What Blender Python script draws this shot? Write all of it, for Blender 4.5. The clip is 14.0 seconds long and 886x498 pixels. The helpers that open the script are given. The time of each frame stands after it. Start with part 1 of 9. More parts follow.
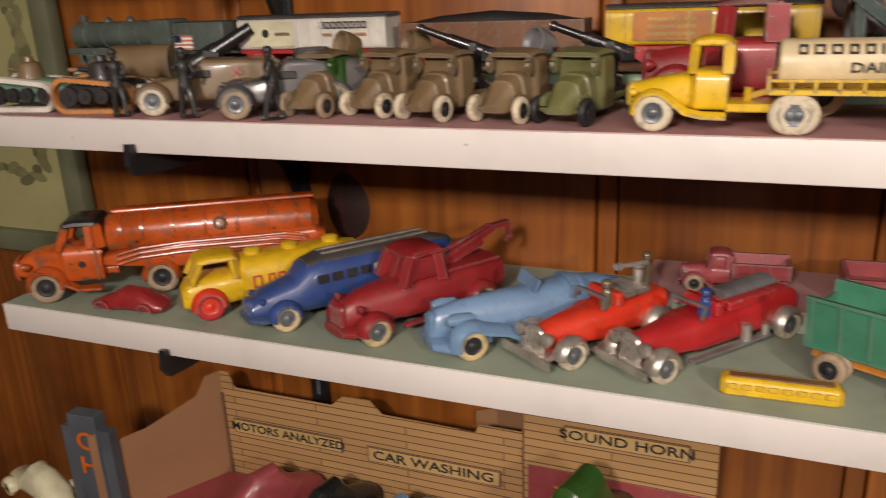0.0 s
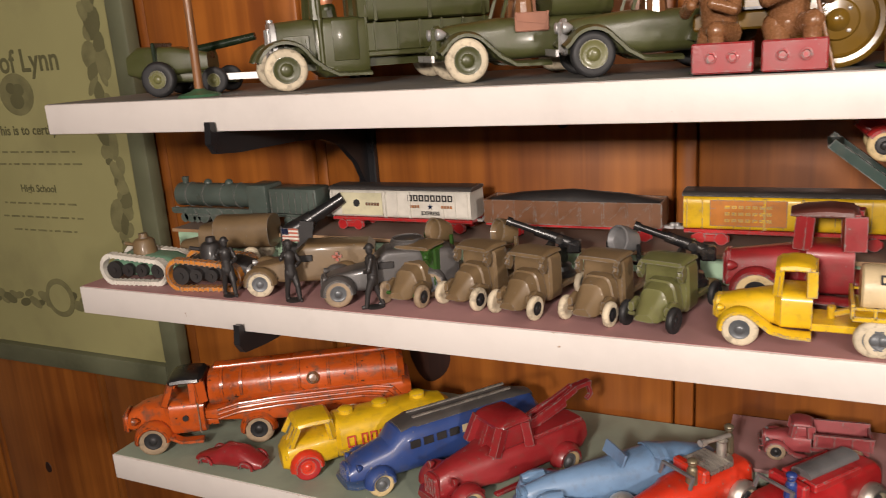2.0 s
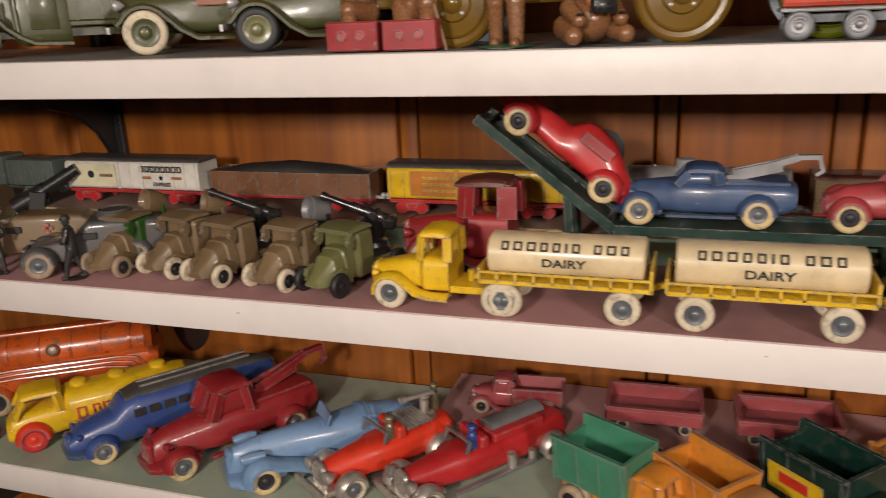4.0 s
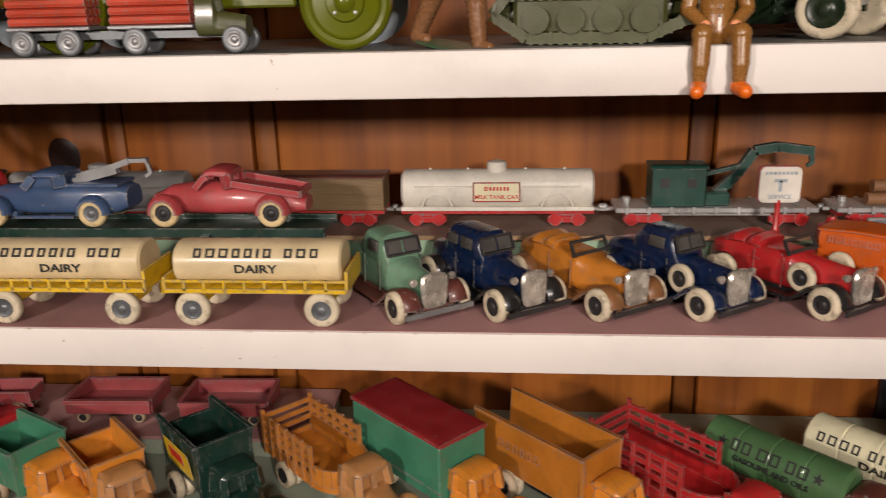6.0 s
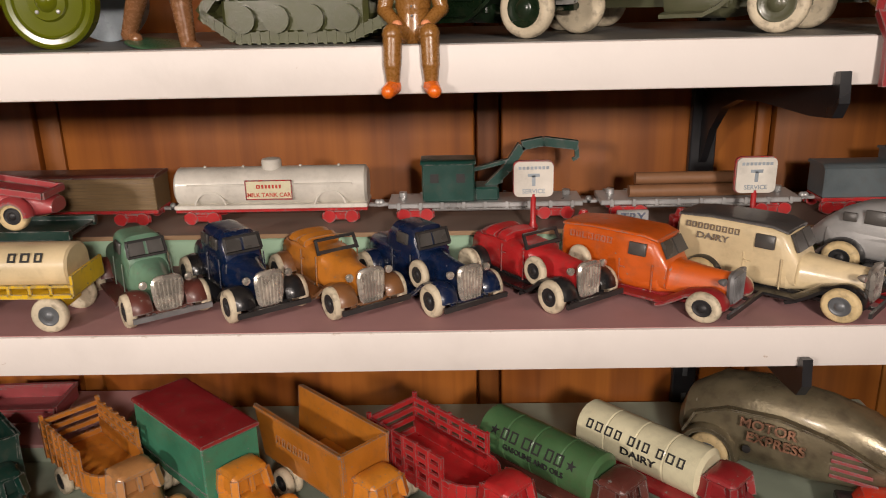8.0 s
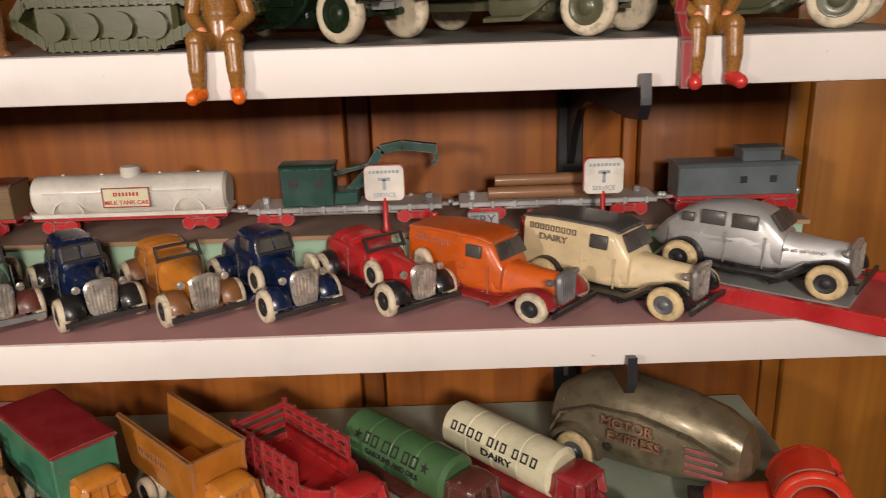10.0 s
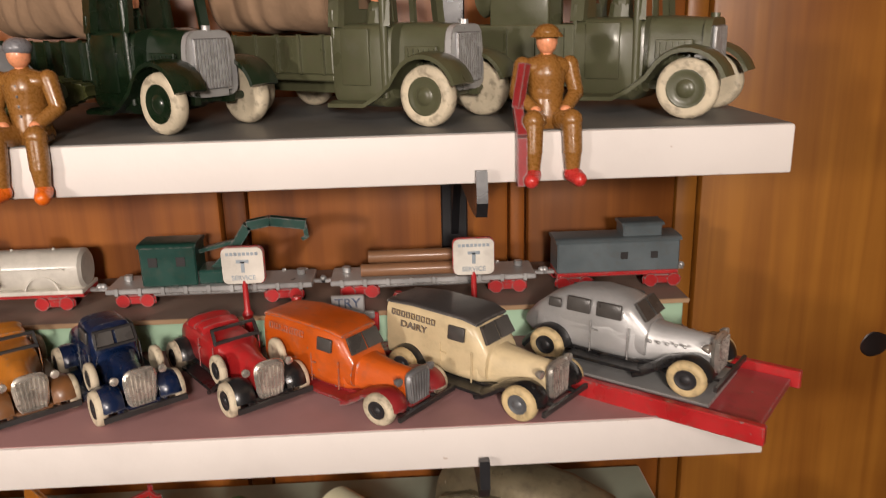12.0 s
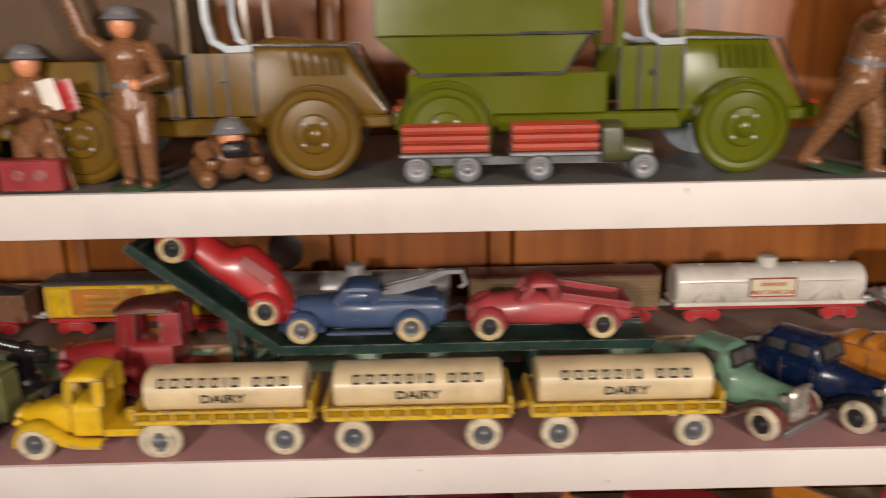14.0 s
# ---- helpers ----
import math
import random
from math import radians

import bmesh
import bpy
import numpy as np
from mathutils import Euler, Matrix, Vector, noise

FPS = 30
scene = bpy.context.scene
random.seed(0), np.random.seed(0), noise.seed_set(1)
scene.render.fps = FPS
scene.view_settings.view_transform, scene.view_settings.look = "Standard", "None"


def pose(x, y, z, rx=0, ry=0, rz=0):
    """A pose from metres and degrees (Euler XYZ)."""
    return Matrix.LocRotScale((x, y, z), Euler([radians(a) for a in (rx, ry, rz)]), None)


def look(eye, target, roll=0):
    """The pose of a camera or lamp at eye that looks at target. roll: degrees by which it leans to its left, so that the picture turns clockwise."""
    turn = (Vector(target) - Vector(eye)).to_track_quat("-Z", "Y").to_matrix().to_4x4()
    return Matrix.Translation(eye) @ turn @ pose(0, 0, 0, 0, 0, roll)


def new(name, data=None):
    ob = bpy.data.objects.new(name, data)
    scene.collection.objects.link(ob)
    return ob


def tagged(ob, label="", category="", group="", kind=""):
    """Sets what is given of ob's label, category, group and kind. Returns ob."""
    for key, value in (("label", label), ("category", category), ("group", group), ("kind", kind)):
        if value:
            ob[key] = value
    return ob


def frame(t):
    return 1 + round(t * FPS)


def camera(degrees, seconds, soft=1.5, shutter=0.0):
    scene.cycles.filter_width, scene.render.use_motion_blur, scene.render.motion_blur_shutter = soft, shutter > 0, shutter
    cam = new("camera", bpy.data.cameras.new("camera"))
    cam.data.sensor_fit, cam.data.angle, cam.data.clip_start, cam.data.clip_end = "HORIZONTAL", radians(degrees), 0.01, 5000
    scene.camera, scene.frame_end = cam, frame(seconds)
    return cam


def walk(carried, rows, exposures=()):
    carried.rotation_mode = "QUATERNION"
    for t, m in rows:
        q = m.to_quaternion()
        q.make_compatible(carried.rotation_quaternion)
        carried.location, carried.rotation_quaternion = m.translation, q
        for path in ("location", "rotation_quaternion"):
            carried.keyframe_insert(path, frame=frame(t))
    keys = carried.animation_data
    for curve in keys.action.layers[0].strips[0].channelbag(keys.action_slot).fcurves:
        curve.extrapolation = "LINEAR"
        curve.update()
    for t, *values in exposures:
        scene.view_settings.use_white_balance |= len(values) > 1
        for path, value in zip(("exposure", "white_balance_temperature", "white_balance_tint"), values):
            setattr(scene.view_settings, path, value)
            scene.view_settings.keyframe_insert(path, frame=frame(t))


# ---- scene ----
cam = camera(58.8, 14.0, soft=0.95, shutter=0.3)
PATH = [
    (0, (0.4786, -0.3514, 1.3655), (-0.2503, 1.3993, 0.7301), -2.46),
    (0.5, (0.4332, -0.3733, 1.3750), (-0.4140, 1.3411, 0.7890), -2.38),
    (1, (0.4270, -0.3763, 1.3924), (-0.4674, 1.3310, 0.8582), -1.94),
    (1.5, (0.4408, -0.3623, 1.4288), (-0.4541, 1.3544, 0.9266), -2.87),
    (2, (0.4615, -0.3639, 1.4480), (-0.3850, 1.3748, 0.9379), -4.03),
    (4.5, (0.6363, -0.3329, 1.4451), (0.1310, 1.5053, 0.8402), -2.44),
    (5, (0.7121, -0.3319, 1.4462), (0.3385, 1.5418, 0.8550), -2.55),
    (5.5, (0.7802, -0.3263, 1.4440), (0.5370, 1.5710, 0.8601), -1.48),
    (6, (0.8243, -0.3302, 1.4421), (0.6437, 1.5730, 0.8545), -1.43),
    (6.5, (0.8616, -0.3315, 1.4391), (0.7385, 1.5735, 0.8425), -1.44),
    (7, (0.8889, -0.3294, 1.4427), (0.8058, 1.5742, 0.8348), -1.45),
    (9.5, (0.9677, -0.3219, 1.4450), (0.9547, 1.5792, 0.8241), -1.51),
    (10, (0.9913, -0.3253, 1.4441), (1.0011, 1.5779, 0.8293), -1.81),
    (10.5, (1.0181, -0.3330, 1.4396), (1.0707, 1.5658, 0.8136), -1.79),
    (11, (1.0361, -0.3308, 1.4629), (1.1379, 1.5600, 0.8191), -0.83),
    (11.5, (1.0537, -0.3210, 1.4814), (1.1674, 1.5690, 0.8372), -0.52),
    (12, (1.0476, -0.2992, 1.4687), (1.1352, 1.6160, 0.8992), -1.44),
    (12.5, (0.9815, -0.2940, 1.4793), (1.1801, 1.6366, 0.9961), -0.35),
    (13, (0.8663, -0.3034, 1.4743), (1.0823, 1.6101, 0.9340), -1.84),
    (13.5, (0.7283, -0.3136, 1.4852), (0.9104, 1.5955, 0.9175), -0.04),
    (14, (0.6187, -0.3197, 1.4885), (0.6335, 1.6056, 0.9474), -1.04),
]
walk(cam, [(t, look(eye, target, roll)) for t, eye, target, roll in PATH], [(0, 0.2), (0.5, 0.4), (2, 0.42), (4.5, -0.06), (7, -0.02), (9.5, 0.0), (12, 0.13), (13.5, -0.03), (14, -0.07)])

# ---- world and lights ----
world = bpy.data.worlds.new("room_air")
scene.world = world
world.use_nodes = True
world.node_tree.nodes["Background"].inputs[0].default_value = (1.0, 0.86, 0.72, 1)
world.node_tree.nodes["Background"].inputs[1].default_value = 0.12


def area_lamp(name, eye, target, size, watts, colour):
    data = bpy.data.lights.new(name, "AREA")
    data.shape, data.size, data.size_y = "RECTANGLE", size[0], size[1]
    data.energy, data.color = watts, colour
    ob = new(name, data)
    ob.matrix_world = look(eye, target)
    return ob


# Unseen lamps added to stand in for the light carried beside the camera.
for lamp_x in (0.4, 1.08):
    area_lamp("added_front_fill", (lamp_x, -0.78, 1.58), (lamp_x, 0.0, 1.34), (0.07, 0.07), 5.2, (1.0, 0.87, 0.78))
# Unseen fill added overhead to brighten the shelf tops.
area_lamp("added_top_fill", (0.9, -1.5, 2.3), (0.7, 0.0, 1.3), (0.4, 0.4), 9.0, (1.0, 0.87, 0.79))


# ---- materials ----
def mat(name, colour, rough=0.5, metal=0.0, vary=0.12, scale=60.0, bump=0.05, chips=0.0, chip_colour=(0.22, 0.2, 0.18), coat=0.0, dirt=0.0, chip_scale=1.6):
    """A painted or plain surface with grain at two scales, chipped paint and grime."""
    m = bpy.data.materials.new(name)
    m.use_nodes = True
    nt = m.node_tree
    nodes, links = nt.nodes, nt.links
    bsdf = nodes["Principled BSDF"]
    bsdf.inputs["Metallic"].default_value = metal
    bsdf.inputs["Coat Weight"].default_value = coat
    bsdf.inputs["Coat Roughness"].default_value = 0.14
    co = nodes.new("ShaderNodeTexCoord")
    info = nodes.new("ShaderNodeObjectInfo")
    shift = nodes.new("ShaderNodeVectorMath")
    shift.operation = "MULTIPLY_ADD"
    links.new(info.outputs["Random"], shift.inputs[0])
    shift.inputs[1].default_value = (7.3, 3.1, 5.7)
    links.new(co.outputs["Object"], shift.inputs[2])

    def noise_tex(sc, detail=4.0):
        n = nodes.new("ShaderNodeTexNoise")
        n.inputs["Scale"].default_value, n.inputs["Detail"].default_value = sc, detail
        links.new(shift.outputs[0], n.inputs["Vector"])
        return n

    def ramp(src, lo, hi, a, b):
        r = nodes.new("ShaderNodeMapRange")
        r.inputs["From Min"].default_value, r.inputs["From Max"].default_value = lo, hi
        r.inputs["To Min"].default_value, r.inputs["To Max"].default_value = a, b
        links.new(src, r.inputs["Value"])
        return r.outputs[0]

    def mix(fac, a, b, blend="MIX"):
        x = nodes.new("ShaderNodeMix")
        x.data_type, x.blend_type = "RGBA", blend
        for sock, v in ((x.inputs[0], fac), (x.inputs[6], a), (x.inputs[7], b)):
            if isinstance(v, (tuple, float, int)):
                sock.default_value = (*v, 1) if isinstance(v, tuple) else v
            else:
                links.new(v, sock)
        return x.outputs[2]

    big, fine = noise_tex(scale * 0.35), noise_tex(scale * 6)
    dark = tuple(c * (1 - vary * 2.2) for c in colour)
    light = tuple(min(1, c * (1 + vary) + vary * 0.02) for c in colour)
    col = mix(ramp(big.outputs["Fac"], 0.3, 0.7, 0, 1), dark, light)
    col = mix(ramp(fine.outputs["Fac"], 0.35, 0.65, 0, 0.35), col, colour)
    rough_out = ramp(big.outputs["Fac"], 0.3, 0.7, max(0.05, rough - 0.1), min(1, rough + 0.12))
    if dirt:
        d = noise_tex(scale * 1.3, 8)
        col = mix(ramp(d.outputs["Fac"], 0.52, 0.68, 0, dirt), col, (0.09, 0.07, 0.05))
    if chips:
        geo = nodes.new("ShaderNodeNewGeometry")
        bev = nodes.new("ShaderNodeBevel")
        bev.samples = 4
        bev.inputs["Radius"].default_value = 0.0015
        dot = nodes.new("ShaderNodeVectorMath")
        dot.operation = "DOT_PRODUCT"
        links.new(geo.outputs["Normal"], dot.inputs[0])
        links.new(bev.outputs["Normal"], dot.inputs[1])
        edge = ramp(dot.outputs["Value"], 0.99, 0.72, 0, 0.24 + chips * 0.3)
        c = noise_tex(scale * chip_scale, 8)
        worn = nodes.new("ShaderNodeMath")
        worn.operation = "ADD"
        links.new(edge, worn.inputs[0])
        links.new(c.outputs["Fac"], worn.inputs[1])
        cut = 0.755 - chips * 0.2
        fac = ramp(worn.outputs[0], cut, cut + 0.03, 0, 1)
        col = mix(fac, col, chip_colour)
    links.new(col, bsdf.inputs["Base Color"])
    links.new(rough_out, bsdf.inputs["Roughness"])
    if bump:
        b = nodes.new("ShaderNodeBump")
        b.inputs["Strength"].default_value, b.inputs["Distance"].default_value = bump, 0.001
        links.new(fine.outputs["Fac"], b.inputs["Height"])
        links.new(b.outputs[0], bsdf.inputs["Normal"])
    return m


def wood(name, light, dark, rough=0.38, axis=2):
    """Varnished pine: long grain along one axis, a random tone per board."""
    m = bpy.data.materials.new(name)
    m.use_nodes = True
    nt = m.node_tree
    nodes, links = nt.nodes, nt.links
    bsdf = nodes["Principled BSDF"]
    co = nodes.new("ShaderNodeTexCoord")
    info = nodes.new("ShaderNodeObjectInfo")
    shift = nodes.new("ShaderNodeVectorMath")
    shift.operation = "MULTIPLY_ADD"
    links.new(info.outputs["Random"], shift.inputs[0])
    shift.inputs[1].default_value = (1.9, 4.4, 9.1)
    links.new(co.outputs["Object"], shift.inputs[2])
    mp = nodes.new("ShaderNodeMapping")
    sc = [70.0, 70.0, 70.0]
    sc[axis] = 2.2
    mp.inputs["Scale"].default_value = sc
    links.new(shift.outputs[0], mp.inputs["Vector"])
    grain = nodes.new("ShaderNodeTexNoise")
    grain.inputs["Scale"].default_value, grain.inputs["Detail"].default_value = 1.0, 9
    grain.inputs["Distortion"].default_value = 0.6
    links.new(mp.outputs[0], grain.inputs["Vector"])
    blot = nodes.new("ShaderNodeTexNoise")
    blot.inputs["Scale"].default_value, blot.inputs["Detail"].default_value = 9.0, 3
    links.new(shift.outputs[0], blot.inputs["Vector"])
    r = nodes.new("ShaderNodeValToRGB")
    r.color_ramp.elements[0].position, r.color_ramp.elements[0].color = 0.3, (*dark, 1)
    r.color_ramp.elements[1].position, r.color_ramp.elements[1].color = 0.66, (*light, 1)
    links.new(grain.outputs["Fac"], r.inputs[0])
    tone = nodes.new("ShaderNodeHueSaturation")
    v = nodes.new("ShaderNodeMath")
    v.operation = "MULTIPLY_ADD"
    links.new(info.outputs["Random"], v.inputs[0])
    v.inputs[1].default_value, v.inputs[2].default_value = 0.6, 0.64
    links.new(v.outputs[0], tone.inputs["Value"])
    links.new(r.outputs[0], tone.inputs["Color"])
    mul = nodes.new("ShaderNodeMix")
    mul.data_type, mul.blend_type = "RGBA", "MULTIPLY"
    mul.inputs[0].default_value = 0.7
    links.new(tone.outputs[0], mul.inputs[6])
    r2 = nodes.new("ShaderNodeValToRGB")
    r2.color_ramp.elements[0].position, r2.color_ramp.elements[0].color = 0.3, (0.55, 0.42, 0.32, 1)
    r2.color_ramp.elements[1].position, r2.color_ramp.elements[1].color = 0.6, (1, 1, 1, 1)
    links.new(blot.outputs["Fac"], r2.inputs[0])
    links.new(r2.outputs[0], mul.inputs[7])
    links.new(mul.outputs[2], bsdf.inputs["Base Color"])
    bsdf.inputs["Roughness"].default_value = rough
    bsdf.inputs["Coat Weight"].default_value = 0.1
    bsdf.inputs["Coat Roughness"].default_value = 0.25
    b = nodes.new("ShaderNodeBump")
    b.inputs["Strength"].default_value, b.inputs["Distance"].default_value = 0.12, 0.001
    links.new(grain.outputs["Fac"], b.inputs["Height"])
    links.new(b.outputs[0], bsdf.inputs["Normal"])
    return m


PINE = wood("varnished_pine", (0.345, 0.114, 0.018), (0.185, 0.054, 0.0095), rough=0.4)
PINE_PALE = wood("pale_varnished_pine", (0.43, 0.172, 0.023), (0.265, 0.09, 0.012), rough=0.42)
KNOT = wood("pine_knot", (0.035, 0.011, 0.006), (0.012, 0.006, 0.005), rough=0.5)
SHELF_WHITE = mat("shelf_white_paint", (0.685, 0.64, 0.605), 0.5, vary=0.05, scale=22, chips=0.12, chip_scale=6, chip_colour=(0.36, 0.25, 0.18), bump=0.15, dirt=0.06)
SHELF_PINK = mat("shelf_dusty_pink", (0.4, 0.215, 0.21), 0.6, vary=0.1, scale=20, dirt=0.2)
SHELF_MINT = mat("shelf_grey_mint", (0.31, 0.36, 0.28), 0.6, vary=0.1, scale=20, dirt=0.2)
SHELF_GREY = mat("shelf_slate_grey", (0.16, 0.16, 0.152), 0.5, vary=0.1, scale=20, dirt=0.2)
MINT = mat("mint_paint", (0.42, 0.62, 0.44), 0.5, vary=0.06, scale=20)
RISER_TOP = mat("riser_brown_grey", (0.2, 0.14, 0.11), 0.6, vary=0.1, scale=20)
RAW_WOOD = wood("raw_wood_edge", (0.5, 0.34, 0.2), (0.38, 0.24, 0.13), rough=0.7, axis=0)
BLACK_METAL = mat("black_enamel", (0.015, 0.015, 0.017), 0.35, vary=0.1)
PLASTER = mat("plaster", (0.6, 0.52, 0.42), 0.8, vary=0.05, scale=4)
CARPET = mat("carpet", (0.16, 0.11, 0.08), 0.95, vary=0.2, scale=8)


# ---- mesh tools ----
def box_bm(bm, x0, y0, z0, x1, y1, z1, bev=0.0, seg=2):
    """Adds a box, its edges rounded by bev."""
    made = bmesh.ops.create_cube(bm, size=1)["verts"]
    for v in made:
        v.co = Vector(((x0 + x1) / 2 + v.co.x * (x1 - x0), (y0 + y1) / 2 + v.co.y * (y1 - y0), (z0 + z1) / 2 + v.co.z * (z1 - z0)))
    if bev:
        edges = list({e for v in made for e in v.link_edges})
        bmesh.ops.bevel(bm, geom=edges, offset=bev, segments=seg, affect="EDGES", profile=0.5)
    return made


def finish(name, bm, material, smooth=30):
    me = bpy.data.meshes.new(name)
    bmesh.ops.recalc_face_normals(bm, faces=bm.faces)
    bm.to_mesh(me)
    bm.free()
    for m in material if isinstance(material, (list, tuple)) else [material]:
        me.materials.append(m)
    if smooth:
        me.shade_smooth()
        me.set_sharp_from_angle(angle=radians(smooth))
    return me


def part(name, bm, material, parent, label=""):
    """Links a bmesh as one mesh object under a thing or under a part."""
    ob = new(name, finish(name, bm, material))
    ob.parent = parent
    if label:
        ob["label"] = label
    return ob


def thing(name, label, category, at=(0, 0, 0), turn=0.0, group="", lean=(0, 0)):
    ob = new(name)
    ob.empty_display_size = 0.01
    ob.matrix_world = pose(*at, lean[0], lean[1], turn)
    return tagged(ob, label, category, group)


def slab(name, dims, material, label, category="", kind="structure", bev=0.0):
    bm = bmesh.new()
    box_bm(bm, *dims, bev=bev)
    return tagged(new(name, finish(name, bm, material)), label, category or name.split("_")[0], kind=kind)


# ---- the room ----
LOW, MID, TOP = 1.1695, 1.30, 1.4254
WALL = 0.173
THICK = 0.0198
slab("floor", (-1.6, -3.0, -0.05, 3.0, 0.3, 0.0), CARPET, "worn brown carpeted floor of the den")
slab("ceiling", (-1.6, -3.0, 2.4, 3.0, 0.3, 2.5), PLASTER, "plain cream plaster ceiling")
slab("wall_north", (-1.6, WALL + 0.012, 0.0, 3.0, WALL + 0.11, 2.4), PINE, "wall behind the pine boarding", "wall")
slab("wall_south", (-1.6, -3.1, 0.0, 3.0, -3.0, 2.4), PLASTER, "plain cream plaster wall", "wall")
slab("wall_west", (-1.7, -3.1, 0.0, -1.6, 0.3, 2.4), PLASTER, "plain cream plaster wall", "wall")
slab("wall_east", (3.0, -3.1, 0.0, 3.1, 0.3, 2.4), PLASTER, "plain cream plaster wall", "wall")


def shelf(name, z, top_material, label):
    ob = thing(name, label, "shelf", (0, 0, z))
    bm = bmesh.new()
    box_bm(bm, 0.0, 0.0, -THICK, 1.2, WALL - 0.004, -0.0003, bev=0.001)
    part("board", bm, SHELF_WHITE, ob, "white painted board with chipped edges")
    bm = bmesh.new()
    box_bm(bm, 0.0012, 0.0014, -0.0012, 1.1988, WALL - 0.005, 0.0)
    part("painted_top", bm, top_material, ob)
    return ob


shelf("wall_shelf", TOP, SHELF_GREY, "white-edged wooden wall shelf with a slate grey top")
shelf("wall_shelf", MID, SHELF_PINK, "white-edged wooden wall shelf with a dusty pink top")
shelf("wall_shelf", LOW, SHELF_MINT, "white-edged wooden wall shelf with a grey mint top")
shelf("wall_shelf", LOW - 0.2055, SHELF_MINT, "white-edged wooden wall shelf holding the cardboard garage")


# ---- shape tools for toys: +x is ahead, z up, the origin on the ground ----
def loft(bm, secs, n=20):
    """A skin through rounded cross-sections (x, half width, bottom, top, power, top width ratio[, y shift])."""
    rings = []
    for s in secs:
        x, hw, z0, z1, p, taper = s[:6]
        yc = s[6] if len(s) > 6 else 0.0
        ring = []
        for i in range(n):
            a = 2 * math.pi * (i + 0.5) / n
            c, d = math.cos(a), math.sin(a)
            u = math.copysign(abs(c) ** (2 / p), c)
            v = math.copysign(abs(d) ** (2 / p), d)
            k = 1 + (taper - 1) * (v + 1) / 2
            ring.append(bm.verts.new((x, yc + hw * u * k, (z0 + z1) / 2 + (z1 - z0) / 2 * v)))
        rings.append(ring)
    for a, b in zip(rings, rings[1:]):
        for i in range(n):
            bm.faces.new((a[i], a[(i + 1) % n], b[(i + 1) % n], b[i]))
    bm.faces.new(rings[0])
    bm.faces.new(rings[-1][::-1])


def strut(bm, p0, p1, w, d=None, mi=0):
    """A square bar from p0 to p1."""
    p0, p1 = Vector(p0), Vector(p1)
    d = d or w
    ax = (p1 - p0).normalized()
    side = ax.cross(Vector((0, 0, 1)))
    if side.length < 1e-4:
        side = Vector((0, 1, 0))
    side.normalize()
    up = side.cross(ax)
    vs = [[bm.verts.new(p + side * (a * w / 2) + up * (b * d / 2)) for a, b in ((-1, -1), (1, -1), (1, 1), (-1, 1))] for p in (p0, p1)]
    fs = [bm.faces.new((vs[0][i], vs[0][(i + 1) % 4], vs[1][(i + 1) % 4], vs[1][i])) for i in range(4)]
    fs += [bm.faces.new(vs[0]), bm.faces.new(vs[1][::-1])]
    for f in fs:
        f.material_index = mi


def tube(bm, p0, p1, r0, r1=None, n=12, mi=0):
    """A round bar, tapered from r0 to r1."""
    p0, p1 = Vector(p0), Vector(p1)
    r1 = r0 if r1 is None else r1
    m = Matrix.Translation((p0 + p1) / 2) @ (p1 - p0).to_track_quat("Z", "Y").to_matrix().to_4x4()
    made = bmesh.ops.create_cone(bm, cap_ends=True, segments=n, radius1=r0, radius2=r1, depth=(p1 - p0).length, matrix=m)
    for f in {f for v in made["verts"] for f in v.link_faces}:
        f.material_index = mi


def ball(bm, c, r, scale=(1, 1, 1), mi=0, n=12, turn=None):
    m = Matrix.Translation(c) @ (turn or Matrix.Identity(4)) @ Matrix.Diagonal((*scale, 1))
    made = bmesh.ops.create_uvsphere(bm, u_segments=n, v_segments=max(6, n * 2 // 3), radius=r, matrix=m)
    for f in {f for v in made["verts"] for f in v.link_faces}:
        f.material_index = mi


def limb(bm, p0, p1, r0, r1, mi=0):
    tube(bm, p0, p1, r0, r1, 10, mi)
    ball(bm, p0, r0 * 1.02, mi=mi, n=10)
    ball(bm, p1, r1 * 1.02, mi=mi, n=10)


def ribbon(bm, pts, y0, y1, th=0.0012, drop=0.0012):
    """A curved sheet: a line of (x, z) drawn out across y, its edges turned down."""
    cols = 6
    ys = [y0 + (y1 - y0) * i / (cols - 1) for i in range(cols)]
    sag = [drop * (abs(2 * i / (cols - 1) - 1) ** 2.5) for i in range(cols)]
    rows = []
    for k, (x, z) in enumerate(pts):
        a, b = Vector(pts[max(0, k - 1)]), Vector(pts[min(len(pts) - 1, k + 1)])
        t = (b - a).normalized()
        nrm = Vector((-t.y, t.x))
        top = [bm.verts.new((x - nrm.x * s, y, z - nrm.y * s)) for y, s in zip(ys, sag)]
        low = [bm.verts.new((x - nrm.x * (s + th), y, z - nrm.y * (s + th))) for y, s in zip(ys, sag)]
        rows.append(top + low[::-1])
    n = 2 * cols
    for a, b in zip(rows, rows[1:]):
        for i in range(n):
            bm.faces.new((a[i], a[(i + 1) % n], b[(i + 1) % n], b[i]))
    bm.faces.new(rows[0])
    bm.faces.new(rows[-1][::-1])


def arc(cx, cz, r, a0, a1, n=10):
    return [(cx + r * math.cos(radians(a0 + (a1 - a0) * i / n)), cz + r * math.sin(radians(a0 + (a1 - a0) * i / n))) for i in range(n + 1)]


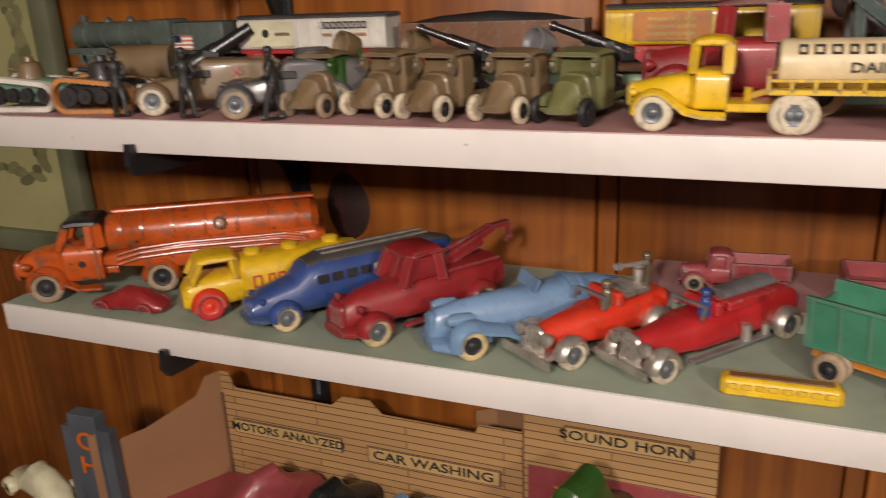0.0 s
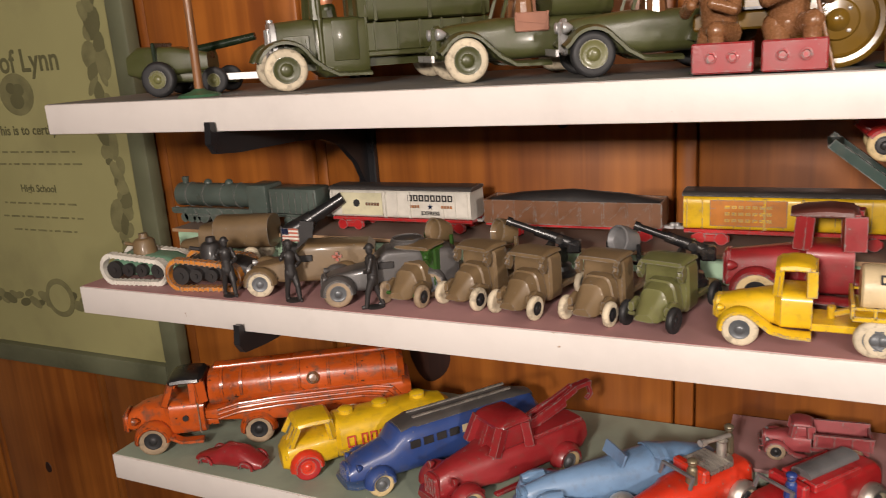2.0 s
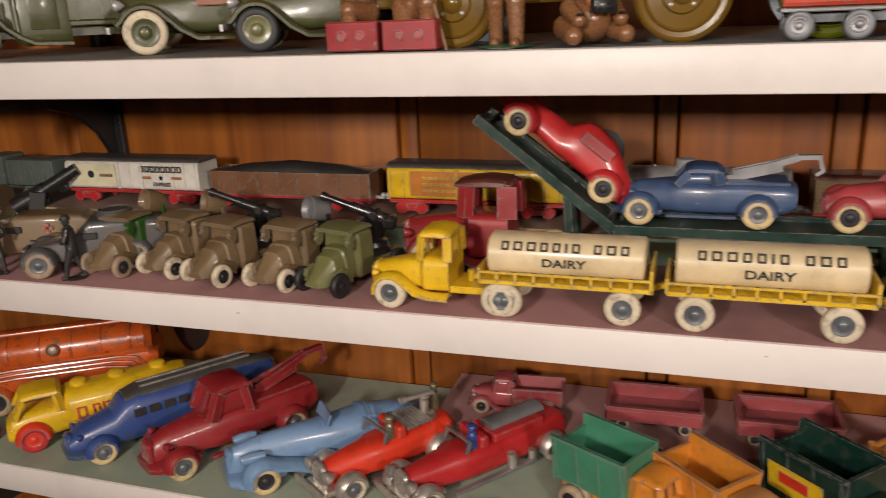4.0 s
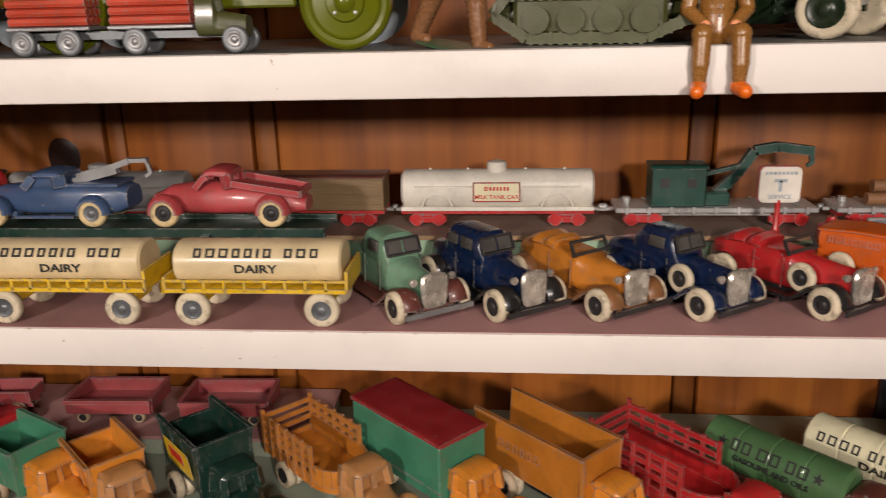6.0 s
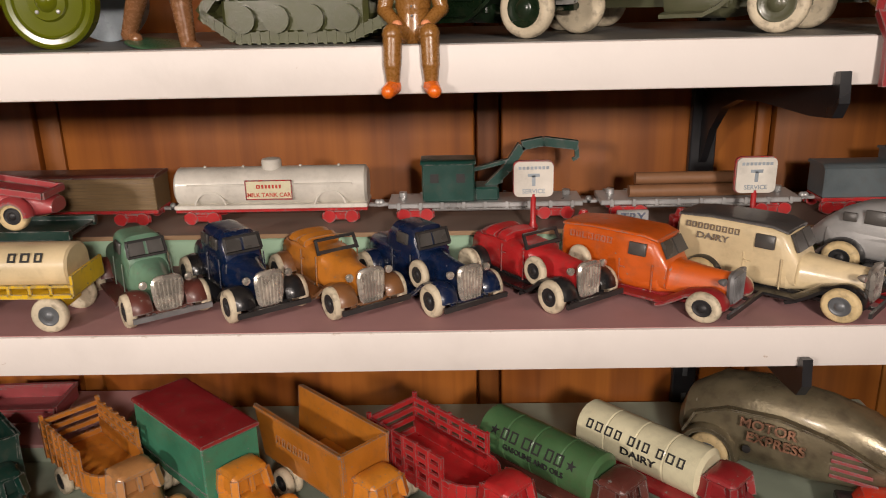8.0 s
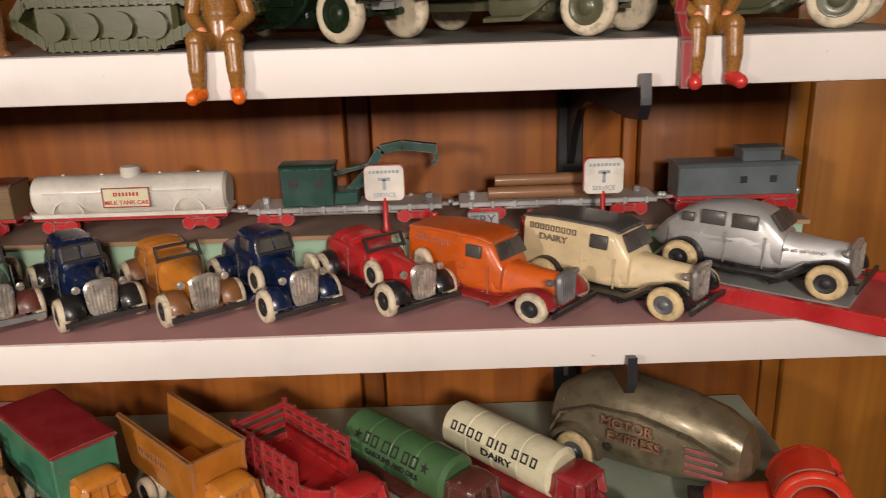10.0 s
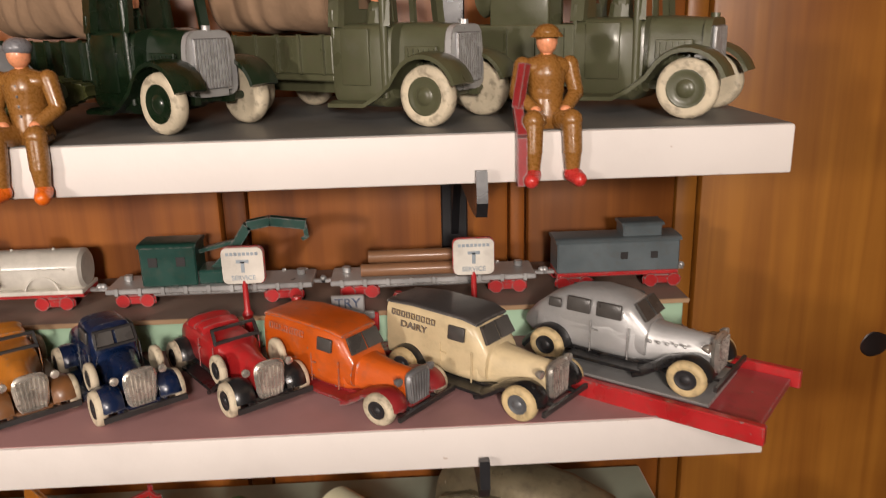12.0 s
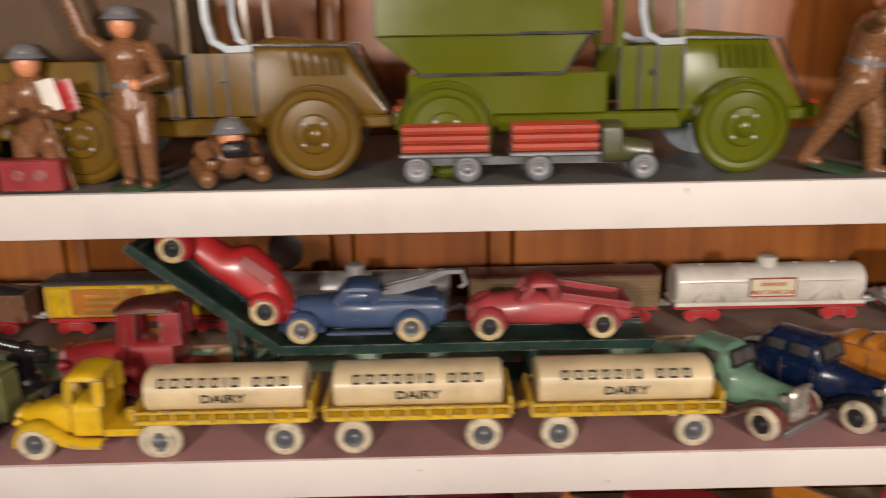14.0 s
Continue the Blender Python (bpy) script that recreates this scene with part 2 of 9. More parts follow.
def lathe(bm, profile, n=24, axis="y"):
    """Turns (radius, offset) pairs round an axis."""
    rings = []
    for r, o in profile:
        ring = []
        for i in range(n):
            a = 2 * math.pi * i / n
            c, s = r * math.cos(a), r * math.sin(a)
            ring.append(bm.verts.new((c, o, s) if axis == "y" else (o, c, s) if axis == "x" else (c, s, o)))
        rings.append(ring)
    for a, b in zip(rings, rings[1:]):
        for i in range(n):
            bm.faces.new((a[i], a[(i + 1) % n], b[(i + 1) % n], b[i]))
    bm.faces.new(rings[0])
    bm.faces.new(rings[-1][::-1])


WHEEL_MESHES = {}


def wheel(parent, x, y, r, w, tyre, hub, hub_ratio=0.55, name="wheel"):
    """A toy wheel: a rubber tyre with a pressed hub as its sub-part. y's sign is the outer side."""
    key = (round(r, 5), round(w, 5), tyre.name, hub.name, hub_ratio)
    if key not in WHEEL_MESHES:
        bm = bmesh.new()
        h, q = w / 2, r * hub_ratio
        lathe(bm, [(q, -h * 0.7), (r * 0.8, -h), (r * 0.95, -h * 0.75), (r, -h * 0.25), (r, h * 0.25), (r * 0.95, h * 0.75), (r * 0.8, h), (q, h * 0.7)])
        tyre_me = finish("wheel", bm, tyre, 60)
        bm = bmesh.new()
        lathe(bm, [(q * 1.02, -h * 0.66), (q * 1.02, h * 0.84), (q * 0.93, h * 0.86), (q * 0.84, h * 0.76), (q * 0.5, h * 0.8), (q * 0.4, h * 1.0), (q * 0.2, h * 1.12)], 20)
        WHEEL_MESHES[key] = (tyre_me, finish("hub", bm, hub, 40))
    a, b = WHEEL_MESHES[key]
    ob = new(name, a)
    ob.parent = parent
    ob.matrix_local = pose(x, y, r, 0, 0, 0 if y >= 0 else 180)
    hb = new("hub", b)
    hb.parent = ob
    return ob


def writing(parent, text, size, m, material, depth=0.0002, name="lettering", label="", wide=1.0):
    """Raised or printed words, centred on the pose m, in the built-in font."""
    cu = bpy.data.curves.new("lettering", "FONT")
    cu.body, cu.size, cu.extrude, cu.align_x, cu.align_y = text, size, depth, "CENTER", "CENTER"
    cu.resolution_u = 3
    cu.offset = size * 0.018
    tmp = new("tmp_lettering", cu)
    me = bpy.data.meshes.new_from_object(tmp.evaluated_get(bpy.context.evaluated_depsgraph_get()))
    bpy.data.objects.remove(tmp)
    bpy.data.curves.remove(cu)
    me.transform(Matrix.Diagonal((wide, 1, 1, 1)))
    me.materials.clear()
    me.materials.append(material)
    ob = new(name, me)
    ob.parent = parent
    ob.matrix_local = m
    if label:
        ob["label"] = label
    return ob


def bars(parent, widths, height, gap, m, material, name="print_bar", label="", hollow=True):
    """A line of plain bars, one for each mark, centred on the pose m."""
    total = sum(abs(w) for w in widths) + gap * (len(widths) - 1)
    x = -total / 2
    for w in widths:
        if w > 0:
            bm = bmesh.new()
            u, h = min(w * 0.27, 0.0009), height / 2
            if hollow and w > 0.002:
                for x0, x1, y0, y1 in ((x, x + u, -h, h), (x + w - u, x + w, -h, h), (x + u, x + w - u, h - u, h), (x + u, x + w - u, -h, u - h)):
                    box_bm(bm, x0, y0, -0.0001, x1, y1, 0.0002)
            else:
                box_bm(bm, x, -h, -0.0001, x + w, h, 0.0002)
            ob = part(name, bm, material, parent, label)
            ob.matrix_local = m
        x += abs(w) + gap


def side_pose(x, y, z, lean=0.0, left=False):
    """A pose on the right side (facing -y) of a toy, or its left side; lean turns the face upwards."""
    return pose(x, y, z, 90 - lean, 0, 180 if left else 0)


# ---- paints ----
P = {}
for key, colour, rough, chips in (
    ("red", (0.42, 0.018, 0.02), 0.35, 0.25), ("dark_red", (0.26, 0.016, 0.019), 0.4, 0.3), ("pink_red", (0.36, 0.045, 0.05), 0.42, 0.3),
    ("scarlet", (0.6, 0.035, 0.012), 0.35, 0.35), ("orange", (0.55, 0.095, 0.008), 0.38, 0.3), ("pumpkin", (0.58, 0.21, 0.02), 0.42, 0.4),
    ("tan_orange", (0.47, 0.165, 0.018), 0.38, 0.3), ("yellow", (0.68, 0.43, 0.01), 0.38, 0.25), ("cream", (0.62, 0.5, 0.3), 0.4, 0.1),
    ("ivory", (0.68, 0.64, 0.44), 0.4, 0.1), ("navy", (0.003, 0.012, 0.046), 0.25, 0.25), ("blue", (0.02, 0.05, 0.22), 0.35, 0.3),
    ("slate_blue", (0.04, 0.075, 0.16), 0.4, 0.3), ("sky_blue", (0.15, 0.255, 0.41), 0.35, 0.15), ("bus_blue", (0.028, 0.06, 0.21), 0.38, 0.3),
    ("sea_green", (0.125, 0.24, 0.16), 0.4, 0.25), ("dark_green", (0.006, 0.03, 0.022), 0.38, 0.17), ("leaf_green", (0.05, 0.22, 0.13), 0.42, 0.3),
    ("tank_green", (0.06, 0.14, 0.055), 0.4, 0.15), ("olive", (0.078, 0.08, 0.042), 0.34, 0.12), ("dark_olive", (0.006, 0.016, 0.006), 0.28, 0.1),
    ("army_green", (0.055, 0.06, 0.018), 0.36, 0.12), ("moss", (0.13, 0.13, 0.045), 0.4, 0.2), ("khaki", (0.165, 0.108, 0.052), 0.5, 0.2),
    ("lead_grey", (0.062, 0.057, 0.055), 0.5, 0.2), ("loco_green", (0.085, 0.11, 0.095), 0.35, 0.2), ("train_grey", (0.1, 0.125, 0.135), 0.42, 0.12),
    ("white", (0.66, 0.63, 0.56), 0.42, 0.1), ("brown", (0.17, 0.075, 0.035), 0.45, 0.2), ("box_brown", (0.2, 0.13, 0.06), 0.5, 0.15),
    ("black", (0.012, 0.012, 0.013), 0.3, 0.12), ("mocha", (0.2, 0.085, 0.03), 0.38, 0.2), ("maroon_brown", (0.11, 0.03, 0.022), 0.4, 0.4),
    ("tin_green", (0.105, 0.12, 0.005), 0.22, 0.05), ("tin_brown", (0.13, 0.072, 0.011), 0.27, 0.05), ("tin_blue_grey", (0.33, 0.38, 0.42), 0.3, 0.05),
    ("crane_green", (0.008, 0.055, 0.042), 0.4, 0.18), ("wagon_pink", (0.3, 0.055, 0.06), 0.42, 0.3), ("bottle_green", (0.03, 0.09, 0.015), 0.35, 0.1),
    ("log_red", (0.42, 0.045, 0.018), 0.5, 0.2), ("uniform", (0.24, 0.105, 0.022), 0.28, 0.05), ("uniform_brown", (0.2, 0.09, 0.038), 0.25, 0.08),
    ("boot_orange", (0.7, 0.13, 0.005), 0.3, 0.05), ("boot_red", (0.5, 0.03, 0.025), 0.3, 0.05), ("skin", (0.75, 0.3, 0.15), 0.35, 0.02),
    ("helmet_grey", (0.16, 0.16, 0.17), 0.3, 0.1), ("base_green", (0.03, 0.1, 0.05), 0.35, 0.1), ("coral", (0.5, 0.12, 0.07), 0.4, 0.2),
    ("mocha_cloth", (0.1, 0.06, 0.035), 0.9, 0.0), ("coral_cloth", (0.32, 0.15, 0.1), 0.9, 0.0),
    ("pencil_wood", (0.25, 0.12, 0.055), 0.6, 0.0), ("dark_load", (0.022, 0.02, 0.02), 0.55, 0.0), ("pumpkin_dark", (0.42, 0.2, 0.07), 0.45, 0.4),
):
    P[key] = mat("paint_" + key, colour, rough, vary=0.1, scale=160, chips=chips if chips > 0.16 else 0, chip_scale=2.6, bump=0.08, coat=0.22, dirt=0.2 if chips > 0.1 else 0.1, chip_colour=(0.2, 0.19, 0.18))
P["orange_old"] = mat("paint_orange_old", (0.5, 0.085, 0.01), 0.32, vary=0.16, scale=130, chips=0.5, chip_scale=2.2, bump=0.12, coat=0.4, dirt=0.75, chip_colour=(0.05, 0.022, 0.014))
P["tin_green"] = mat("litho_green", (0.098, 0.112, 0.004), 0.2, vary=0.05, scale=40, bump=0.02, coat=0.0, dirt=0.06)
P["tin_brown"] = mat("litho_brown", (0.135, 0.075, 0.009), 0.22, vary=0.06, scale=40, bump=0.02, coat=0.0, dirt=0.12)
GRILLE = mat("bright_plating", (0.8, 0.75, 0.66), 0.26, 0.75, vary=0.2, scale=400, bump=0.1, dirt=0.25)
CHROME = mat("worn_plating", (0.62, 0.58, 0.52), 0.36, 0.75, vary=0.15, scale=300, chips=0.2, bump=0.15)
BRASS = mat("aged_brass", (0.22, 0.185, 0.115), 0.33, 0.5, vary=0.22, scale=90, chips=0.12, chip_colour=(0.42, 0.38, 0.3), dirt=0.5, bump=0.15, coat=0.2)
SILVER = mat("silver_paint", (0.47, 0.47, 0.465), 0.36, 0.45, vary=0.1, scale=160, chips=0.15, bump=0.05)
VAN_LETTER = mat("rubbed_red_relief", (0.3, 0.15, 0.09), 0.35, 0.4, vary=0.4, scale=300, dirt=0.4)
LEAD = mat("bare_lead", (0.27, 0.27, 0.275), 0.42, 0.55, vary=0.15, scale=200, bump=0.1)
TYRE_WHITE = mat("white_rubber", (0.58, 0.5, 0.36), 0.65, vary=0.12, scale=220, dirt=0.5, bump=0.05)
TYRE_CREAM = mat("yellowed_rubber", (0.6, 0.46, 0.24), 0.65, vary=0.12, scale=220, dirt=0.4)
TYRE_TAN = mat("tan_rubber", (0.34, 0.25, 0.16), 0.7, vary=0.15, scale=220, dirt=0.4)
TYRE_BLACK = mat("black_rubber", (0.016, 0.016, 0.017), 0.6, vary=0.15, scale=200)
HUB_GREY = mat("grey_hub", (0.15, 0.16, 0.17), 0.4, 0.4, vary=0.15, scale=300)
HUB_DARK = mat("dark_hub", (0.03, 0.03, 0.032), 0.45, 0.3, vary=0.15, scale=300)
# Dark grey paints in the shade within open toy windows.
WINDOW_DARK = mat("window_shade_paint", (0.07, 0.065, 0.06), 0.3, vary=0.2, scale=200)
INK = mat("black_ink", (0.02, 0.02, 0.02), 0.6, vary=0.05)
INK_RED = mat("red_ink", (0.5, 0.05, 0.03), 0.6, vary=0.05)
CANVAS = mat("tan_canvas", (0.27, 0.17, 0.1), 0.95, vary=0.12, scale=40, bump=0.4)
FRAME_GREEN = mat("frame_green", (0.12, 0.128, 0.075), 0.5, vary=0.22, scale=30, chips=0.1)
PAPER = mat("olive_paper", (0.31, 0.295, 0.13), 0.7, vary=0.08, scale=14, dirt=0.15)
INK_SOFT = mat("faded_ink", (0.11, 0.105, 0.045), 0.8, vary=0.1)
INK_FAINT = mat("faint_ink", (0.18, 0.17, 0.075), 0.8, vary=0.15, scale=200)
CARD_BROWN = mat("brown_card", (0.3, 0.15, 0.07), 0.8, vary=0.1, scale=20)
CARD_SIGN = mat("buff_card", (0.5, 0.33, 0.13), 0.75, vary=0.06, scale=30)
PYLON = mat("grey_blue_card", (0.075, 0.085, 0.1), 0.7, vary=0.15, scale=60)


def printed_bricks():
    """Buff card printed with thin brick courses."""
    m = bpy.data.materials.new("printed_brick_card")
    m.use_nodes = True
    nodes, links = m.node_tree.nodes, m.node_tree.links
    co = nodes.new("ShaderNodeTexCoord")
    mp = nodes.new("ShaderNodeMapping")
    mp.inputs["Rotation"].default_value = (radians(90), 0, 0)
    links.new(co.outputs["Object"], mp.inputs["Vector"])
    b = nodes.new("ShaderNodeTexBrick")
    b.inputs["Color1"].default_value, b.inputs["Color2"].default_value = (0.43, 0.25, 0.1, 1), (0.38, 0.22, 0.085, 1)
    b.inputs["Mortar"].default_value = (0.14, 0.07, 0.035, 1)
    b.inputs["Scale"].default_value = 1.0
    b.inputs["Brick Width"].default_value, b.inputs["Row Height"].default_value = 0.16, 0.0064
    b.inputs["Mortar Size"].default_value = 0.0005
    links.new(mp.outputs[0], b.inputs["Vector"])
    links.new(b.outputs["Color"], nodes["Principled BSDF"].inputs["Base Color"])
    nodes["Principled BSDF"].inputs["Roughness"].default_value = 0.75
    return m


CARD_BRICK = printed_bricks()


# ---- builders of the toys ----
def at_wheel(x, y, heading, wx, wy):
    """The origin of a toy whose wheel (wx, wy) stands at (x, y)."""
    c, s = math.cos(radians(heading)), math.sin(radians(heading))
    return x - (c * wx - s * wy), y - (s * wx + c * wy)


def grille(parent, x, hw, z0, z1, material, bars_n=5, flare=0.85):
    """A shield-shaped radiator shell with upright ribs."""
    bm = bmesh.new()
    loft(bm, [(x - 0.0015, hw * 0.92, z0, z1, 4, flare), (x, hw, z0, z1, 4, flare), (x + 0.0012, hw * 0.86, z0 + 0.001, z1 - 0.001, 4, flare)], 16)
    for i in range(bars_n):
        y = hw * 0.72 * (2 * i / (bars_n - 1) - 1)
        tube(bm, (x + 0.0012, y, z0 + 0.0015), (x + 0.0012, y * min(flare + 0.05, 1.2), z1 - 0.002), 0.0005, n=6)
    return part("grille", bm, material, parent, "ribbed plated radiator grille")


def headlight(parent, x, y, z, r, material):
    bm = bmesh.new()
    lathe(bm, [(r * 0.2, -r * 1.4), (r * 0.75, -r * 0.8), (r, 0), (r * 0.95, r * 0.25), (r * 0.4, r * 0.45)], 12, "x")
    ob = part("headlight", bm, material, parent)
    ob.location = (x, y, z)
    return ob


def fenders(parent, xs, r, y0, y1, material, tail=0.0, front_first=True):
    """Mudguards over both axles on both sides and the running board between them."""
    xf, xr = xs
    for s in (-1, 1):
        a, b = sorted((s * y0, s * y1))
        bm = bmesh.new()
        pts = arc(xf, r, r * 1.18, 2, 118, 10)
        pts += [(xf - r * 1.25, r * 1.85), (xf - r * 1.9, r * 1.35), (xf - r * 2.5, r * 0.95), (xf - r * 3.0, r * 0.72)]
        ribbon(bm, pts[::-1], a, b, 0.0016, 0.0018)
        part("front_fender", bm, material, parent)
        bm = bmesh.new()
        ribbon(bm, [(xr - r * 1.75, r * 0.75), (xr - r * 1.4, r * 1.2), *arc(xr, r, r * 1.18, 150, 2, 10)], a, b, 0.0016, 0.0018)
        part("rear_fender", bm, material, parent)
        bm = bmesh.new()
        box_bm(bm, xr + r * 1.15, a, r * 0.6, xf - r * 2.2, b, r * 0.6 + 0.0016, 0.0004, 1)
        part("running_board", bm, material, parent)


def open_cab(parent, x0, x1, hw, zb, zt, material, rake=0.004, pillars=(0.5,), roof_mat=None, roof_over=0.001, name="cab", screen_bar=True, t=0.0022):
    """The upper half of a cab with open windows: a domed roof on posts."""
    top = hw * 0.9

    def post(p0, p1, w, d=None):
        b = bmesh.new()
        strut(b, p0, p1, w, d)
        part("window_post", b, material, parent)

    for s in (-1, 1):
        post((x1, s * (hw - t / 2), zb - 0.001), (x1 - rake, s * (top - t / 2), zt - 0.001), t)
        post((x0, s * (hw - t / 2), zb - 0.001), (x0 + rake * 0.25, s * (top - t / 2), zt - 0.001), t * 1.6, t)
        for k in pillars:
            x = x0 + (x1 - x0) * k
            post((x, s * (hw - t / 2), zb - 0.001), (x, s * (top - t / 2), zt - 0.001), t)
        b = bmesh.new()
        box_bm(b, x0 - t * 0.3, *sorted((s * top * 0.9, s * top * 0.35))[:1], zb - 0.001, x0 + t * 0.7, sorted((s * top * 0.9, s * top * 0.35))[1], zt)
        part("back_panel", b, material, parent)
    if screen_bar:
        post((x1, 0, zb - 0.001), (x1 - rake, 0, zt - 0.001), t * 0.6)
    bm = bmesh.new()
    loft(bm, [(x0 - 0.0012, top * 0.85, zt - 0.002, zt + 0.0005, 3, 0.85), (x0 + 0.001, top + 0.0004, zt - 0.0022, zt + 0.002, 3.5, 0.85), ((x0 + x1) / 2, top + 0.0004, zt - 0.0022, zt + 0.0028, 3.5, 0.85),
              (x1 - rake, top + 0.0004, zt - 0.0022, zt + 0.0018, 3.5, 0.85), (x1 - rake + roof_over + 0.0012, top * 0.9, zt - 0.0018, zt, 3, 0.85)])
    part("roof", bm, roof_mat or material, parent)


def closed_top(ob, kind, body, roof):
    """The one-piece closed upper body of a van or a fastback sedan, its window openings painted as dark panels."""
    if kind == "van":
        secs = [(-0.047, 0.011, 0.010, 0.034, 5, 0.92), (-0.045, 0.0132, 0.0075, 0.0362, 7, 0.93), (-0.02, 0.0138, 0.007, 0.0374, 7, 0.93), (-0.004, 0.0138, 0.007, 0.0372, 7, 0.92), (0.002, 0.0136, 0.007, 0.0365, 4.5, 0.86), (0.0045, 0.0134, 0.007, 0.0345, 4, 0.86), (0.0095, 0.0126, 0.008, 0.0242, 3.4, 0.8)]
        panes = [(-0.0085, 0.0004, 0.0262, 0.0332, 0.0133)]
        slope = ((0.0049, 0.0338), (0.0088, 0.0258))
    elif kind in ("coupe", "sedan"):
        back = -0.024 if kind == "coupe" else -0.03
        secs = [(back, 0.0098, 0.012, 0.022, 3, 0.85), (back + 0.003, 0.0122, 0.012, 0.0305, 3.6, 0.86), (back + 0.008, 0.0132, 0.012, 0.0348, 4.2, 0.86), (0.002, 0.0132, 0.012, 0.0352, 4.2, 0.86), (0.0045, 0.0129, 0.012, 0.0336, 4, 0.86), (0.0078, 0.0122, 0.012, 0.0245, 3.4, 0.84)]
        panes = [(-0.009, 0.0008, 0.0262, 0.032, 0.0124)] + ([(-0.021, -0.0125, 0.0262, 0.0315, 0.0124)] if kind == "sedan" else [])
        slope = ((0.0049, 0.0328), (0.0074, 0.0262))
    else:
        secs = [(-0.049, 0.006, 0.0095, 0.0155, 2.6, 0.85), (-0.044, 0.0108, 0.0075, 0.0215, 2.8, 0.82), (-0.036, 0.0132, 0.007, 0.0285, 3, 0.8), (-0.026, 0.014, 0.007, 0.0338, 3.2, 0.78), (-0.013, 0.0143, 0.007, 0.0362, 3.2, 0.78), (-0.001, 0.0141, 0.007, 0.035, 3.2, 0.78), (0.0035, 0.0138, 0.007, 0.0332, 3.2, 0.78), (0.0105, 0.0128, 0.008, 0.0242, 3, 0.78)]
        panes = [(-0.0335, -0.0275, 0.025, 0.0295, 0.0124), (-0.0245, -0.0135, 0.025, 0.032, 0.0126), (-0.0108, 0.0005, 0.025, 0.032, 0.0126)]
        slope = ((0.0044, 0.0326), (0.0096, 0.0256))
    big = 1.0 if kind == "van" else 0.93 if kind == "airflow" else 0.86
    secs = [(q[0], q[1] * big, *q[2:]) for q in secs]
    panes = [(*q[:4], q[4] * big) for q in panes]
    bm = bmesh.new()
    loft(bm, secs, 28)
    part("cabin", bm, body, ob)
    for s in (-1, 1):
        for x0, x1, z0, z1, y in panes:
            bm = bmesh.new()
            box_bm(bm, x0, -0.0007, -(z1 - z0) / 2, x1, 0.0007, (z1 - z0) / 2, 0.0006, 2)
            w = part("window", bm, WINDOW_DARK, ob)
            w.matrix_local = pose(0, s * y, (z0 + z1) / 2, s * 7, 0, 0)
    bm = bmesh.new()
    (xa, za), (xb, zb) = slope
    for s in (-1, 1):
        a, b = sorted((s * 0.0008, s * 0.0098 * big))
        vs = [bm.verts.new(v) for v in ((xa, a * 0.92, za), (xa, b * 0.92, za), (xb, b, zb), (xb, a, zb))]
        fc = bm.faces.new(vs)
        for v in [g for g in bmesh.ops.extrude_face_region(bm, geom=[fc])["geom"] if isinstance(g, bmesh.types.BMVert)]:
            v.co += Vector((0.0012, 0, 0.0006))
    part("windscreen", bm, WINDOW_DARK, ob)
    if kind in ("coupe", "sedan"):
        bm = bmesh.new()
        for z, x in ((za + 0.0004, xa + 0.0012), (zb - 0.0002, xb + 0.0014)):
            strut(bm, (x, -0.0092, z), (x, 0.0092, z), 0.0011)
        for s in (-1, 1):
            strut(bm, (xa + 0.0012, s * 0.0088, za), (xb + 0.0014, s * 0.0092, zb), 0.0011)
        part("windscreen_frame", bm, P["dark_load"], ob)
    if kind == "van":
        bm = bmesh.new()
        loft(bm, [(-0.0465, 0.0112, 0.0342, 0.036, 5, 0.92), (-0.03, 0.0122, 0.036, 0.0381, 5, 0.92), (-0.002, 0.0122, 0.036, 0.038, 5, 0.92), (0.0045, 0.0112, 0.034, 0.0358, 4, 0.92)])
        part("roof", bm, roof or body, ob)


